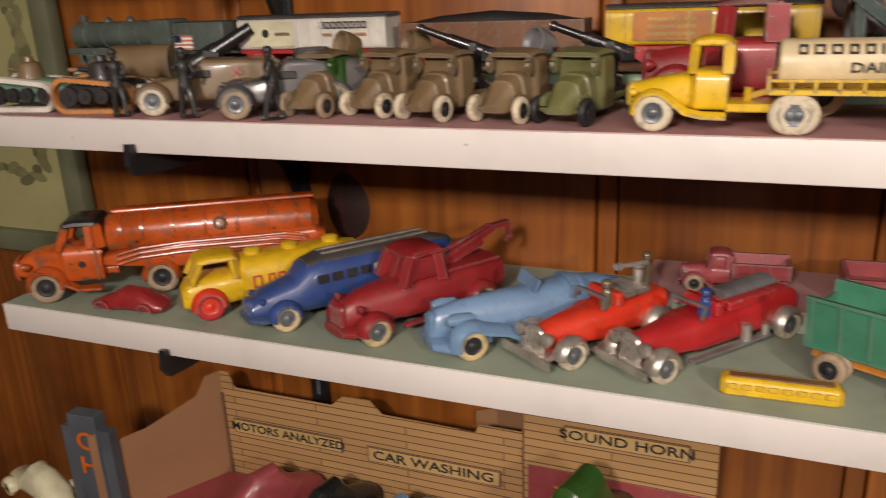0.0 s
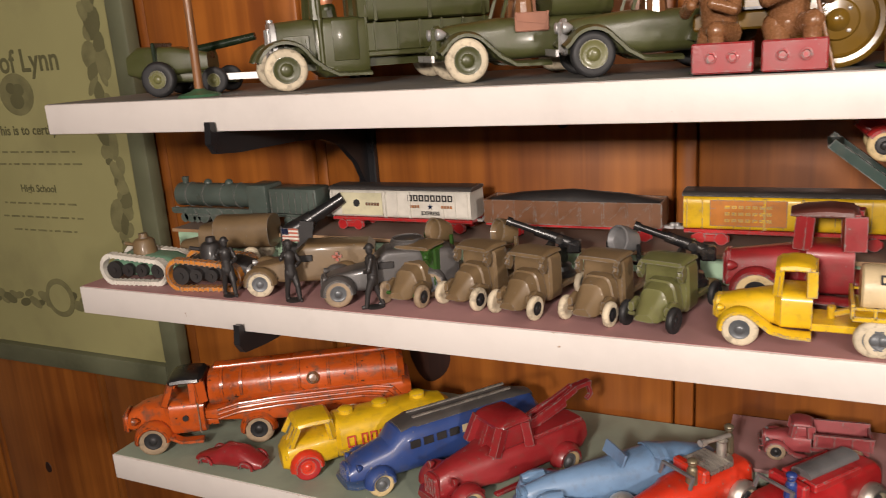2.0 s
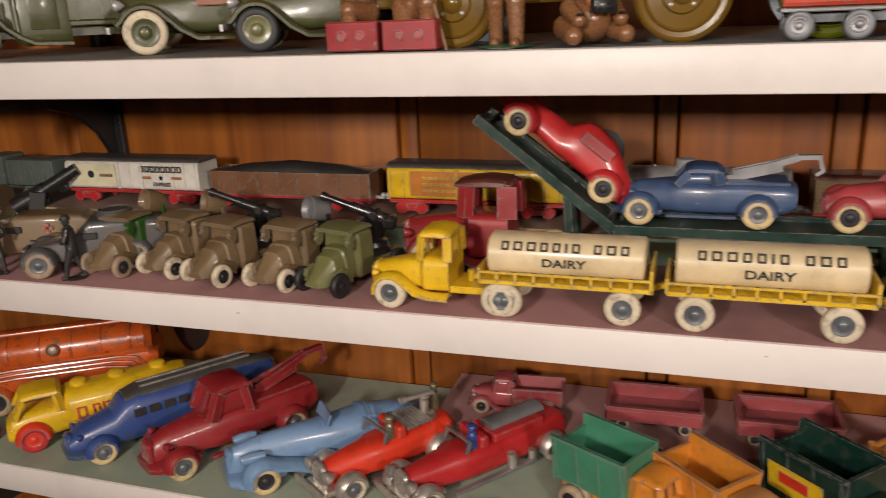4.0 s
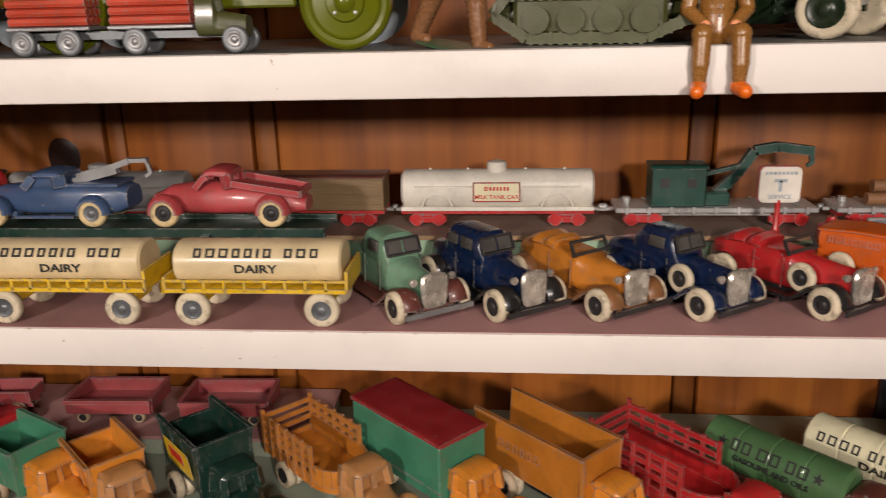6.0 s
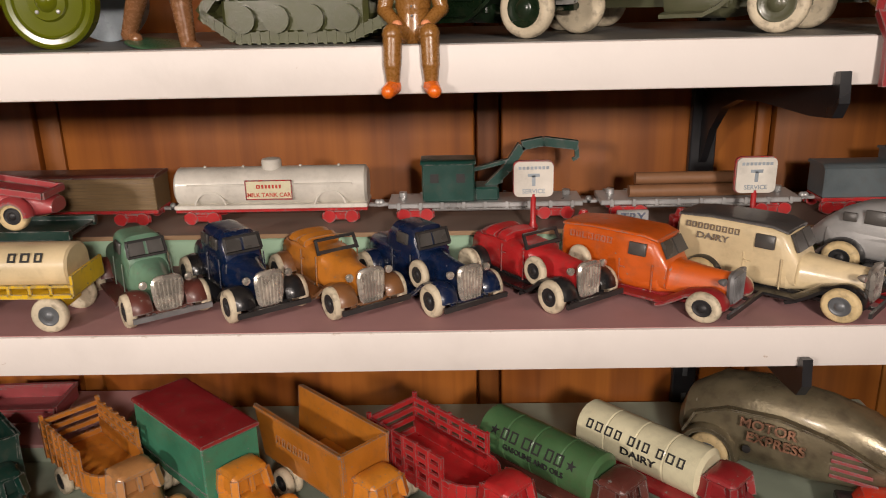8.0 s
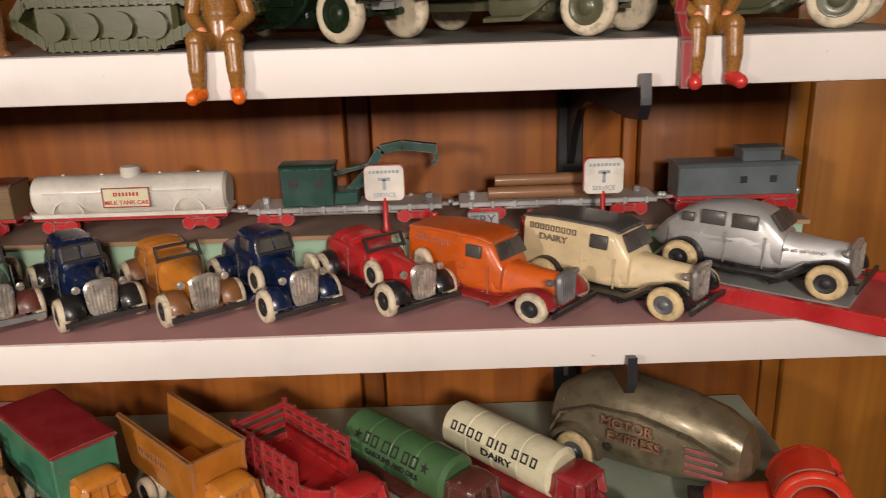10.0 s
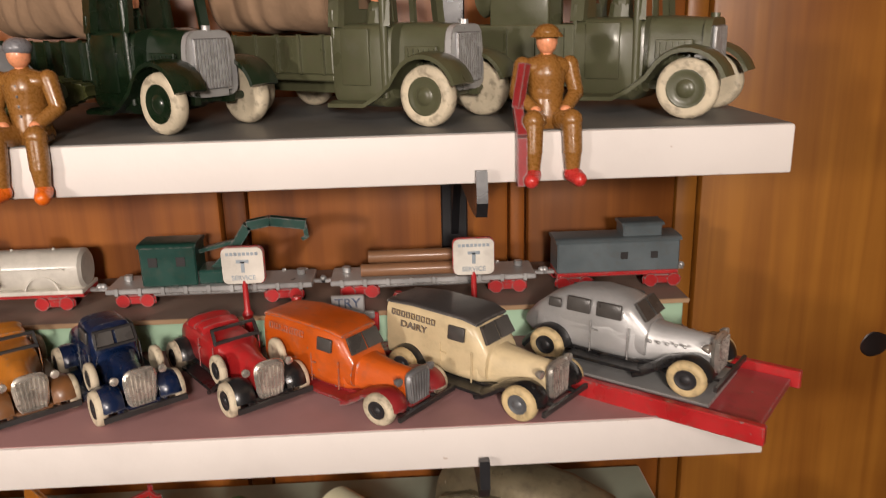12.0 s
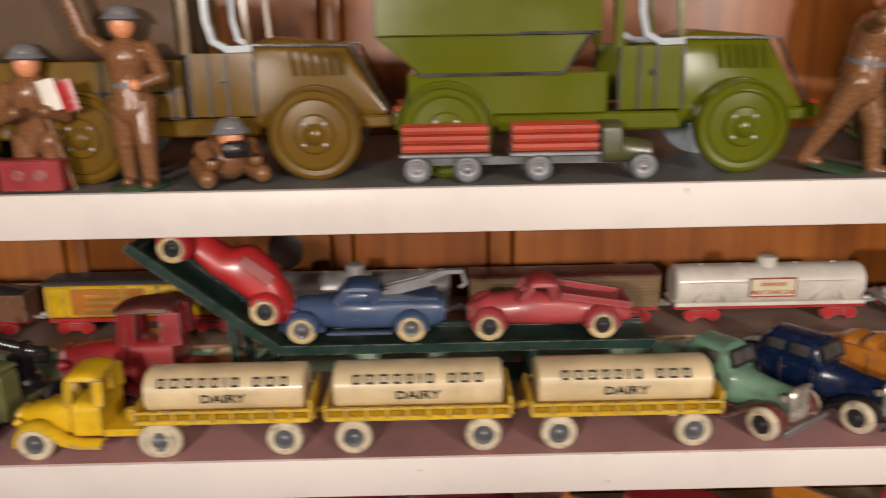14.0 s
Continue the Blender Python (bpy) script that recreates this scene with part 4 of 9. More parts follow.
        loft(bm, [(-lb, r * 0.82, zc - r * 0.82, zc + r * 0.82, 2.2, 1), (-lb + 0.0015, r, zc - r, zc + r, 2.2, 1), (lb - 0.0015, r, zc - r, zc + r, 2.2, 1), (lb, r * 0.82, zc - r * 0.82, zc + r * 0.82, 2.2, 1)], 28)
        part("tank", bm, body, ob)
        bm = bmesh.new()
        lathe(bm, [(0.0058, zc + r - 0.002), (0.0058, zc + r + 0.0035), (0.0052, zc + r + 0.0045), (0.002, zc + r + 0.0052)], 18, "z")
        part("dome", bm, body, ob)
        bm = bmesh.new()
        strut(bm, (-lb * 0.85, -0.0118, zc + 0.003), (lb * 0.85, -0.0118, zc + 0.003), 0.0009)
        for x in (-0.7, -0.3, 0.3, 0.7):
            ball(bm, (lb * x, 0, zc + r), 0.001)
        box_bm(bm, -lb, -0.0114, z0 - 0.0004, lb, 0.0114, z0 + 0.002, 0.0004, 1)
        for e in (-1, 1):
            ribbon(bm, arc(e * lb * 0.62, z0 + 0.001, 0.0095, 170, 10, 10), -0.0118, -0.0104, 0.001, 0)
        part("hand_rail", bm, body, ob)
    elif kind == "crane":
        bm = bmesh.new()
        box_bm(bm, -0.036, -0.0105, 0.0106, -0.006, 0.0105, 0.033, 0.0008, 1)
        loft(bm, [(-0.0368, 0.0112, 0.032, 0.0345, 5, 0.85), (-0.0052, 0.0112, 0.032, 0.0345, 5, 0.85)])
        box_bm(bm, -0.006, -0.009, 0.0106, 0.008, 0.009, 0.0185, 0.001, 1)
        part("crane_cabin", bm, P["crane_green"], ob)
        for x in (-0.029, -0.014):
            bm = bmesh.new()
            box_bm(bm, x - 0.0024, -0.0109, 0.022, x + 0.0024, -0.0103, 0.0272)
            part("window", bm, P["dark_load"], ob)
        bm = bmesh.new()
        for p0, p1 in (((0.0, 0, 0.015), (0.0125, 0, 0.027)), ((0.0125, 0, 0.027), (0.0215, 0, 0.041)), ((0.0215, 0, 0.041), (0.034, 0, 0.0432)), ((0.034, 0, 0.0432), (0.0535, 0, 0.0405))):
            strut(bm, p0, p1, 0.005, 0.0052)
        strut(bm, (-0.006, 0, 0.0275), (0.0145, 0, 0.0325), 0.004, 0.0022)
        strut(bm, (0.003, 0, 0.0185), (0.0105, 0, 0.0205), 0.004, 0.0018)
        strut(bm, (0.0528, 0, 0.0405), (0.0535, 0, 0.033), 0.0024)
        strut(bm, (0.0535, 0, 0.0335), (0.0508, 0, 0.032), 0.002)
        part("jib", bm, P["crane_green"], ob, "dark green crane jib with hook")
    elif kind == "flat":
        for y, zc, s in ((-0.0062, 0.0142, 1), (0.0022, 0.0142, 0), (-0.002, 0.0207, 0)):
            bm = bmesh.new()
            tube(bm, (-0.034 + y, y, zc), (0.033 + 0.4 * y, y, zc), 0.0036, n=16)
            part("log", bm, P["pencil_wood"], ob, "bare turned wooden log")
    elif kind == "caboose":
        bm = bmesh.new()
        box_bm(bm, -lb, -0.0108, z0, lb, 0.0108, z0 + 0.0175, 0.0007, 1)
        loft(bm, [(-lb - 0.001, 0.0122, z0 + 0.017, z0 + 0.0196, 4, 0.75), (lb + 0.001, 0.0122, z0 + 0.017, z0 + 0.0196, 4, 0.75)])
        box_bm(bm, 0.003, -0.0075, z0 + 0.019, 0.025, 0.0075, z0 + 0.0258, 0.0007, 1)
        loft(bm, [(0.002, 0.0088, z0 + 0.0252, z0 + 0.0272, 4, 0.75), (0.026, 0.0088, z0 + 0.0252, z0 + 0.0272, 4, 0.75)])
        part("box_body", bm, body, ob)
        for x in (0.003, 0.02):
            bm = bmesh.new()
            box_bm(bm, x - 0.002, -0.0112, z0 + 0.0075, x + 0.002, -0.0104, z0 + 0.0115)
            part("window", bm, P["dark_load"], ob)
    elif kind == "loco":
        bm = bmesh.new()
        r, zc = 0.0095, z0 + 0.012
        loft(bm, [(-lb, r * 0.7, zc - r, zc + r * 0.8, 2, 1), (-lb + 0.003, r, zc - r, zc + r, 2, 1), (lb * 0.1, r, zc - r, zc + r, 2, 1)], 28)
        for x in (-0.8, -0.55, -0.3, -0.1):
            loft(bm, [(lb * x - 0.0006, r * 1.06, zc - r * 1.06, zc + r * 1.06, 2, 1), (lb * x + 0.0006, r * 1.06, zc - r * 1.06, zc + r * 1.06, 2, 1)], 20)
        part("boiler", bm, body, ob)
        bm = bmesh.new()
        tube(bm, (-lb * 0.88, 0, zc + r - 0.001), (-lb * 0.88, 0, zc + r + 0.005), 0.0024, 0.003)
        part("chimney", bm, body, ob)
        for x in (-0.55, -0.25):
            bm = bmesh.new()
            ball(bm, (lb * x, 0, zc + r), 0.0034)
            part("steam_dome", bm, body, ob)
        bm = bmesh.new()
        box_bm(bm, lb * 0.1, -0.0115, z0, lb * 0.36, 0.0115, z0 + 0.0222, 0.002, 2)
        part("driver_cab", bm, body, ob)
        bm = bmesh.new()
        box_bm(bm, lb * 0.38, -0.011, z0, lb, 0.011, z0 + 0.02, 0.0025, 2)
        part("tender", bm, body, ob)
        for i in range(8):
            x = lb * 0.42 + lb * 0.55 * i / 7
            bm = bmesh.new()
            strut(bm, (x, -0.0113, z0 + 0.001), (x, -0.0113, z0 + 0.017), 0.0007)
            part("tender_rib", bm, body, ob)
        bm = bmesh.new()
        box_bm(bm, -lb, -0.012, z0 - 0.001, lb * 0.15, -0.009, z0 + 0.003, 0.0005, 1)
        for i in range(4):
            x = -lb * 0.72 + i * 0.0135
            tube(bm, (x, -0.0125, 0.0062), (x, -0.0095, 0.0062), 0.0062, n=18)
        strut(bm, (-lb * 0.74, -0.0132, 0.0062), (-lb * 0.1, -0.0132, 0.0062), 0.001, 0.0018)
        part("running_gear", bm, body, ob)
    return ob


def aa_truck(label, xy, turn, body, hood, tyre, gun="gun", plate=None):
    """A stubby die-cast army lorry with a domed bonnet, carrying a gun or a searchlight."""
    ob = thing("toy_army_truck", label, "toy truck", (*xy, MID), turn, "small army lorries")
    bm = bmesh.new()
    loft(bm, [(0.0, 0.0112, 0.005, 0.0236, 4.5, 0.72), (0.0055, 0.0112, 0.005, 0.0232, 4.5, 0.7), (0.0062, 0.0102, 0.005, 0.0222, 4.5, 0.68), (0.0125, 0.0098, 0.005, 0.0202, 4, 0.62), (0.0132, 0.0092, 0.005, 0.0185, 4.5, 0.6), (0.0205, 0.0078, 0.005, 0.0125, 4.5, 0.5), (0.0235, 0.006, 0.006, 0.0098, 4, 0.5)], 28)
    part("bonnet", bm, hood, ob)
    bm = bmesh.new()
    loft(bm, [(-0.0135, 0.0125, 0.0045, 0.0315, 7, 0.94), (-0.003, 0.0128, 0.0045, 0.0315, 7, 0.94), (-0.0012, 0.0118, 0.0055, 0.0315, 6, 0.92)], 28)
    for s in (-1, 1):
        ribbon(bm, [(0.0042, 0.0225), (0.0015, 0.0245), (0.0008, 0.029), (0.003, 0.0318)], *sorted((s * 0.0098, s * 0.0124)), 0.0042, 0.0004)
    part("cab", bm, body, ob)
    bm = bmesh.new()
    loft(bm, [(-0.0142, 0.0122, 0.0308, 0.0332, 5, 0.9), (-0.004, 0.013, 0.0312, 0.0348, 5, 0.88), (0.0048, 0.0122, 0.0306, 0.0328, 5, 0.9)], 28)
    part("roof", bm, hood, ob)
    bm = bmesh.new()
    box_bm(bm, -0.044, -0.0115, 0.0085, -0.0125, 0.0115, 0.0118, 0.0007, 1)
    box_bm(bm, -0.042, -0.006, 0.0055, 0.02, 0.006, 0.009, 0.0007, 1)
    for x in (0.016, -0.034):
        tube(bm, (x, -0.012, 0.0068), (x, 0.012, 0.0068), 0.0012, n=8)
    part("chassis", bm, body, ob)
    for s in (-1, 1):
        bm = bmesh.new()
        loft(bm, [(0.0035, 0.0016, 0.004, 0.0115, 3, 0.8), (0.011, 0.0024, 0.008, 0.0148, 3, 0.8), (0.0175, 0.0018, 0.0085, 0.0132, 3, 0.8)], 12)
        f = part("front_fender", bm, hood, ob)
        f.location.y = s * 0.0098
        wheel(ob, 0.016, s * 0.0128, 0.0068, 0.0038, tyre, HUB_DARK)
        wheel(ob, -0.034, s * 0.0128, 0.0068, 0.0038, tyre, HUB_DARK)
    if gun == "lamp":
        bm = bmesh.new()
        tube(bm, (-0.027, 0, 0.0118), (-0.027, 0, 0.024), 0.0046, 0.003)
        for s in (-1, 1):
            strut(bm, (-0.027, s * 0.0092, 0.0215), (-0.027, s * 0.0092, 0.033), 0.0018)
        strut(bm, (-0.027, -0.0092, 0.0222), (-0.027, 0.0092, 0.0222), 0.0018)
        lathe(bm, [(0.0092, 0.0118), (0.0092, 0.0142), (0.0075, 0.0152)], 18, "z")
        part("lamp_stand", bm, P["black"] if plate is LEAD else body, ob)
        bm = bmesh.new()
        lathe(bm, [(0.002, -0.0085), (0.0062, -0.0068), (0.008, -0.001), (0.0083, 0.0045), (0.0074, 0.0048), (0.0062, 0.0018), (0.001, 0.0)], 24, "x")
        lp = part("searchlight", bm, plate or LEAD, ob, "dull dished searchlight")
        lp.matrix_local = pose(-0.027, 0, 0.0345, 0, -14, -22)
    else:
        bm = bmesh.new()
        lathe(bm, [(0.0105, 0.0118), (0.0105, 0.0138), (0.0088, 0.0155), (0.0082, 0.018), (0.005, 0.0195), (0.0042, 0.024)], 20, "z")
        for s in (-1, 1):
            loft(bm, [(-0.0035, 0.001, 0.019, 0.0345, 4, 1, s * 0.0042), (0.0045, 0.001, 0.0165, 0.031, 4, 1, s * 0.0042)], 10)
        g = part("gun_mount", bm, P["black"], ob)
        g.location.x = -0.029
        bm = bmesh.new()
        tube(bm, (-0.011, 0, -0.004), (0.012, 0, 0.0045), 0.0034, 0.003)
        tube(bm, (0.011, 0, 0.0041), (0.027, 0, 0.0101), 0.0022, 0.0019)
        tube(bm, (0.0255, 0, 0.0095), (0.0285, 0, 0.0106), 0.0026)
        box_bm(bm, -0.014, -0.0032, -0.0085, -0.006, 0.0032, -0.0005, 0.001, 1)
        tube(bm, (-0.002, -0.0052, 0.0), (-0.002, 0.0052, 0.0), 0.0024)
        br = part("gun_barrel", bm, P["black"], ob, "black gun barrel raised forwards")
        br.matrix_local = pose(-0.029, 0, 0.0335, 0, 0, -66)
    return ob


def crawler_tank(label, xy, turn, body, track, hull):
    ob = thing("toy_tank", label, "toy tank", (*xy, MID), turn, "small toy tanks")
    for s in (-1, 1):
        bm = bmesh.new()
        pts = [(0.017 + 0.0095 * math.cos(a), 0.0115 + 0.0098 * math.sin(a)) for a in [radians(-80 + 160 * i / 8) for i in range(9)]]
        pts += [(-0.018 + 0.0075 * math.cos(a), 0.0095 + 0.0078 * math.sin(a)) for a in [radians(100 + 160 * i / 8) for i in range(9)]]
        n = len(pts)
        for i in range(n):
            (xa, za), (xb, zb) = pts[i], pts[(i + 1) % n]
            strut(bm, (xa, s * 0.0125, za), (xb, s * 0.0125, zb), 0.0058, 0.0024)
            for q in (0.25, 0.75) if math.hypot(xb - xa, zb - za) < 0.01 else [j / 10 + 0.05 for j in range(10)]:
                x, z = xa + (xb - xa) * q, za + (zb - za) * q
                strut(bm, (x, s * 0.0095, z), (x, s * 0.0157, z), 0.0014, 0.0034)
        part("track", bm, track, ob)
        for x, r in ((0.017, 0.006), (0.006, 0.0045), (-0.005, 0.0045), (-0.018, 0.005)):
            bm = bmesh.new()
            tube(bm, (x, s * 0.0105, 0.0105), (x, s * 0.014, 0.0105), r, n=16)
            tube(bm, (x, s * 0.0135, 0.0105), (x, s * 0.0152, 0.0105), r * 0.35, n=10)
            part("road_wheel", bm, P["dark_load"], ob)
    bm = bmesh.new()
    loft(bm, [(-0.029, 0.0095, 0.006, 0.016, 5, 0.9), (-0.02, 0.0105, 0.005, 0.0195, 5, 0.92), (0.012, 0.0105, 0.005, 0.021, 5, 0.9), (0.026, 0.0095, 0.007, 0.014, 5, 0.9)])
    part("hull", bm, hull, ob)
    bm = bmesh.new()
    lathe(bm, [(0.0085, 0.019), (0.0075, 0.0275), (0.006, 0.0295), (0.0035, 0.0305), (0.003, 0.0335), (0.001, 0.0338)], 14, "z")
    tube(bm, (0.005, 0, 0.0245), (0.016, 0, 0.026), 0.0013)
    part("turret", bm, body, ob)
    return ob


RISER = 1.3195


def streamlined(name, label, xy, turn, secs, body, wheels, tyre, hub, fender=None, z=None, category="toy truck", r=0.0088, hw=0.0165, group="toy vehicles parked aslant", k=1.0):
    """A smooth cast toy: lofted shell, mudguards and wheels. Returns the thing for its extras."""
    ob = thing(name, label, category, (*xy, LOW if z is None else z), turn, group)
    ob.scale = (k, k, k)
    bm = bmesh.new()
    loft(bm, secs, 28)
    part("body", bm, body, ob)
    for x in wheels:
        for s in (-1, 1):
            wheel(ob, x, s * (hw - 0.0028), r, 0.0055, tyre, hub)
            if fender:
                bm = bmesh.new()
                a, b = sorted((s * hw * 0.55, s * (hw + 0.0008)))
                ribbon(bm, arc(x, r, r * 1.22, 185, -5, 11), a, b, 0.0014, 0.002)
                part("fender", bm, fender, ob)
    return ob


def low_left_row():
    # orange tanker
    hd = 212
    old = P["orange_old"]
    ob = streamlined("toy_tanker_truck", "worn orange tanker truck with a black cab roof", at_wheel(0.0345, 0.0095, hd, 0.052 * 1.28, 0.0175 * 1.28), hd,
                     [(-0.094, 0.0115, 0.0245, 0.0395, 3, 0.9), (-0.09, 0.0152, 0.0225, 0.0425, 2.6, 0.88), (-0.06, 0.0158, 0.022, 0.0435, 2.5, 0.88), (0.014, 0.0158, 0.022, 0.0435, 2.5, 0.88), (0.019, 0.0145, 0.0225, 0.042, 2.8, 0.85)],
                     old, (0.052, -0.0075), TYRE_TAN, HUB_DARK, old, category="toy truck", r=0.009, hw=0.019, k=1.28)
    bm = bmesh.new()
    loft(bm, [(-0.097, 0.0155, 0.0135, 0.026, 6, 0.96), (-0.092, 0.0178, 0.0115, 0.0295, 7, 0.95), (-0.02, 0.0178, 0.0125, 0.028, 7, 0.95), (0.012, 0.0172, 0.016, 0.0245, 7, 0.95), (0.022, 0.0145, 0.0165, 0.0225, 6, 0.95)])
    part("tank_skirt", bm, old, ob)
    bm = bmesh.new()
    loft(bm, [(-0.092, 0.0042, 0.043, 0.0452, 5, 0.9), (0.016, 0.0042, 0.043, 0.0452, 5, 0.9)])
    part("catwalk", bm, old, ob)
    bm = bmesh.new()
    loft(bm, [(0.016, 0.0095, 0.0105, 0.0155, 6, 1), (0.05, 0.0095, 0.0105, 0.0155, 6, 1)])
    part("chassis", bm, old, ob)
    bm = bmesh.new()
    loft(bm, [(0.0225, 0.0148, 0.0085, 0.0285, 6, 0.96), (0.042, 0.0148, 0.0085, 0.0288, 6, 0.94), (0.0455, 0.0132, 0.009, 0.0282, 3.6, 0.8), (0.0585, 0.0108, 0.01, 0.0262, 3.2, 0.72), (0.066, 0.0092, 0.011, 0.0225, 3, 0.72), (0.069, 0.0075, 0.0125, 0.019, 3, 0.75)])
    part("bonnet", bm, old, ob)
    open_cab(ob, 0.023, 0.0445, 0.0148, 0.0282, 0.0405, old, 0.005, (0.22,), P["black"], t=0.0036)
    for x in (-0.082, -0.066, -0.05, -0.033, -0.016, 0.0, 0.011):
        bm = bmesh.new()
        loft(bm, [(x - 0.0009, 0.0161, 0.024, 0.0438, 2.5, 0.88), (x + 0.0009, 0.0161, 0.024, 0.0438, 2.5, 0.88)], 28)
        part("tank_band", bm, old, ob)
    for s in (-1, 1):
        bm = bmesh.new()
        lathe(bm, [(0.0036, 0.0), (0.0036, 0.0016), (0.0028, 0.0022), (0.0022, 0.0014), (0.0006, 0.0016)], 18)
        cap = part("filler_cap", bm, P["mocha"], ob)
        cap.matrix_local = pose(-0.041, s * 0.0152, 0.0358, s * 20, 0, 0 if s > 0 else 180)
        for i in range(3):
            bm = bmesh.new()
            zz = 0.0275 - i * 0.0026
            pts = [(0.014, zz - 0.004), (0.002, zz - 0.0012), (-0.02, zz), (-0.076 + i * 0.004, zz), (-0.086 + i * 0.003, zz - 0.0018), (-0.09 + i * 0.003, zz - 0.007 + i * 0.001)]
            for p, q in zip(pts, pts[1:]):
                tube(bm, (p[0], s * 0.0178, p[1]), (q[0], s * 0.0178, q[1]), 0.0009, n=8)
            part("side_moulding", bm, old, ob)
        bm = bmesh.new()
        tube(bm, (0.033, s * 0.0146, 0.0195), (0.033, s * 0.0158, 0.0195), 0.0017)
        part("door_boss", bm, P["dark_load"], ob)
        bm = bmesh.new()
        strut(bm, (0.0255, s * 0.015, 0.0095), (0.0255, s * 0.0146, 0.028), 0.0007)
        part("door_seam", bm, P["mocha"], ob)
        bm = bmesh.new()
        ribbon(bm, [(0.024, 0.007), (0.036, 0.0075), (0.042, 0.011)], *sorted((s * 0.0135, s * 0.0195)), 0.0018, 0)
        part("running_board", bm, old, ob)
        headlight(ob, 0.063, s * 0.0118, 0.0195, 0.0024, old)
        wheel(ob, -0.062, s * 0.0158, 0.009, 0.0055, TYRE_TAN, HUB_GREY)
    grille(ob, 0.0688, 0.0085, 0.01, 0.0228, old)
    # small red casting
    ob = streamlined("toy_car", "small dull red one-piece toy car without wheels", (0.099, 0.018), 185,
                     [(-0.027, 0.006, 0.002, 0.006, 3, 0.8), (-0.022, 0.009, 0.001, 0.009, 3, 0.75), (-0.012, 0.01, 0.001, 0.0155, 2.6, 0.7), (0.002, 0.01, 0.001, 0.0165, 2.6, 0.65), (0.010, 0.0098, 0.001, 0.0115, 2.6, 0.7), (0.02, 0.0088, 0.001, 0.0085, 2.6, 0.7), (0.028, 0.005, 0.002, 0.005, 2.6, 0.8)],
                     P["dark_red"], (), TYRE_TAN, HUB_GREY, category="toy car")
    for s in (-1, 1):
        for x in (0.016, -0.017):
            bm = bmesh.new()
            ribbon(bm, arc(x, 0.003, 0.0062, 180, 0, 9), *sorted((s * 0.0085, s * 0.0108)), 0.001, 0.0006)
            part("fender", bm, P["dark_red"], ob)
    # yellow cab-over tanker
    hd = 226
    ob = streamlined("toy_tanker_truck", "yellow cab-over tanker truck with chipped paint and red front wheels", at_wheel(0.1655, 0.0165, hd, 0.026 * 1.12, 0.0168 * 1.12), hd,
                     [(-0.072, 0.011, 0.008, 0.024, 3, 0.85), (-0.066, 0.0145, 0.007, 0.029, 3, 0.85), (-0.05, 0.0155, 0.006, 0.0315, 3, 0.85), (0.004, 0.0155, 0.006, 0.0315, 3, 0.85), (0.0065, 0.013, 0.006, 0.030, 3, 0.85), (0.0068, 0.0125, 0.006, 0.024, 4, 0.9), (0.028, 0.0135, 0.005, 0.0235, 4, 0.9), (0.036, 0.0125, 0.005, 0.022, 3, 0.85), (0.0395, 0.0095, 0.006, 0.017, 3, 0.85)],
                     P["yellow"], (-0.045,), TYRE_CREAM, HUB_GREY, P["yellow"], r=0.0082, k=1.12)
    open_cab(ob, 0.0085, 0.0345, 0.0135, 0.0228, 0.0335, P["yellow"], 0.006, (), t=0.003)
    for s in (-1, 1):
        wheel(ob, 0.026, s * 0.014, 0.0085, 0.0055, P["red"], P["scarlet"])
        bm = bmesh.new()
        ribbon(bm, arc(0.026, 0.0085, 0.0105, 185, -10, 10), *sorted((s * 0.0095, s * 0.0174)), 0.0016, 0.002)
        part("front_fender", bm, P["scarlet"], ob, "red wheel arch")
        headlight(ob, 0.037, s * 0.009, 0.0145, 0.002, P["yellow"])
    bars(ob, [0.0052, -0.0005, 0.004, 0.0042, 0.004, 0.003, 0.003], 0.0072, 0.0016, side_pose(-0.016, 0.0157, 0.0185, 4, True), INK_RED, label="line of red print marks")
    for x in (-0.05, -0.025, -0.003):
        bm = bmesh.new()
        lathe(bm, [(0.005, 0.0305), (0.005, 0.0335), (0.0035, 0.0345), (0.001, 0.0348)], 16, "z")
        d = part("filler_dome", bm, P["yellow"], ob)
        d.location.x = x
    bm = bmesh.new()
    strut(bm, (-0.066, 0.0148, 0.0135), (0.006, 0.016, 0.0135), 0.0012)
    strut(bm, (-0.066, -0.0148, 0.0135), (0.006, -0.016, 0.0135), 0.0012)
    part("side_moulding", bm, P["yellow"], ob)
    # blue bus
    hd = 234
    ob = streamlined("toy_bus", "blue streamlined toy coach with a bare silver roof", at_wheel(0.222, 0.0165, hd, 0.027 * 1.25, 0.0155 * 1.25), hd,
                     [(-0.078, 0.0085, 0.009, 0.018, 2.6, 0.8), (-0.072, 0.0125, 0.006, 0.026, 3, 0.82), (-0.055, 0.0145, 0.005, 0.0295, 3.4, 0.85), (0.004, 0.0145, 0.005, 0.0305, 3.6, 0.85), (0.012, 0.014, 0.005, 0.0285, 3.4, 0.82), (0.018, 0.013, 0.005, 0.0225, 3, 0.75), (0.034, 0.0105, 0.006, 0.019, 2.8, 0.72), (0.041, 0.0075, 0.007, 0.014, 2.6, 0.75)],
                     P["bus_blue"], (0.027, -0.045), TYRE_CREAM, HUB_GREY, P["bus_blue"], category="toy bus", r=0.0072, k=1.25)
    bm = bmesh.new()
    loft(bm, [(-0.074, 0.006, 0.0225, 0.0262, 2.6, 0.8), (-0.056, 0.0098, 0.0268, 0.0308, 3, 0.7), (0.002, 0.0105, 0.0275, 0.0318, 3, 0.7), (0.011, 0.0092, 0.0262, 0.0295, 3, 0.7)])
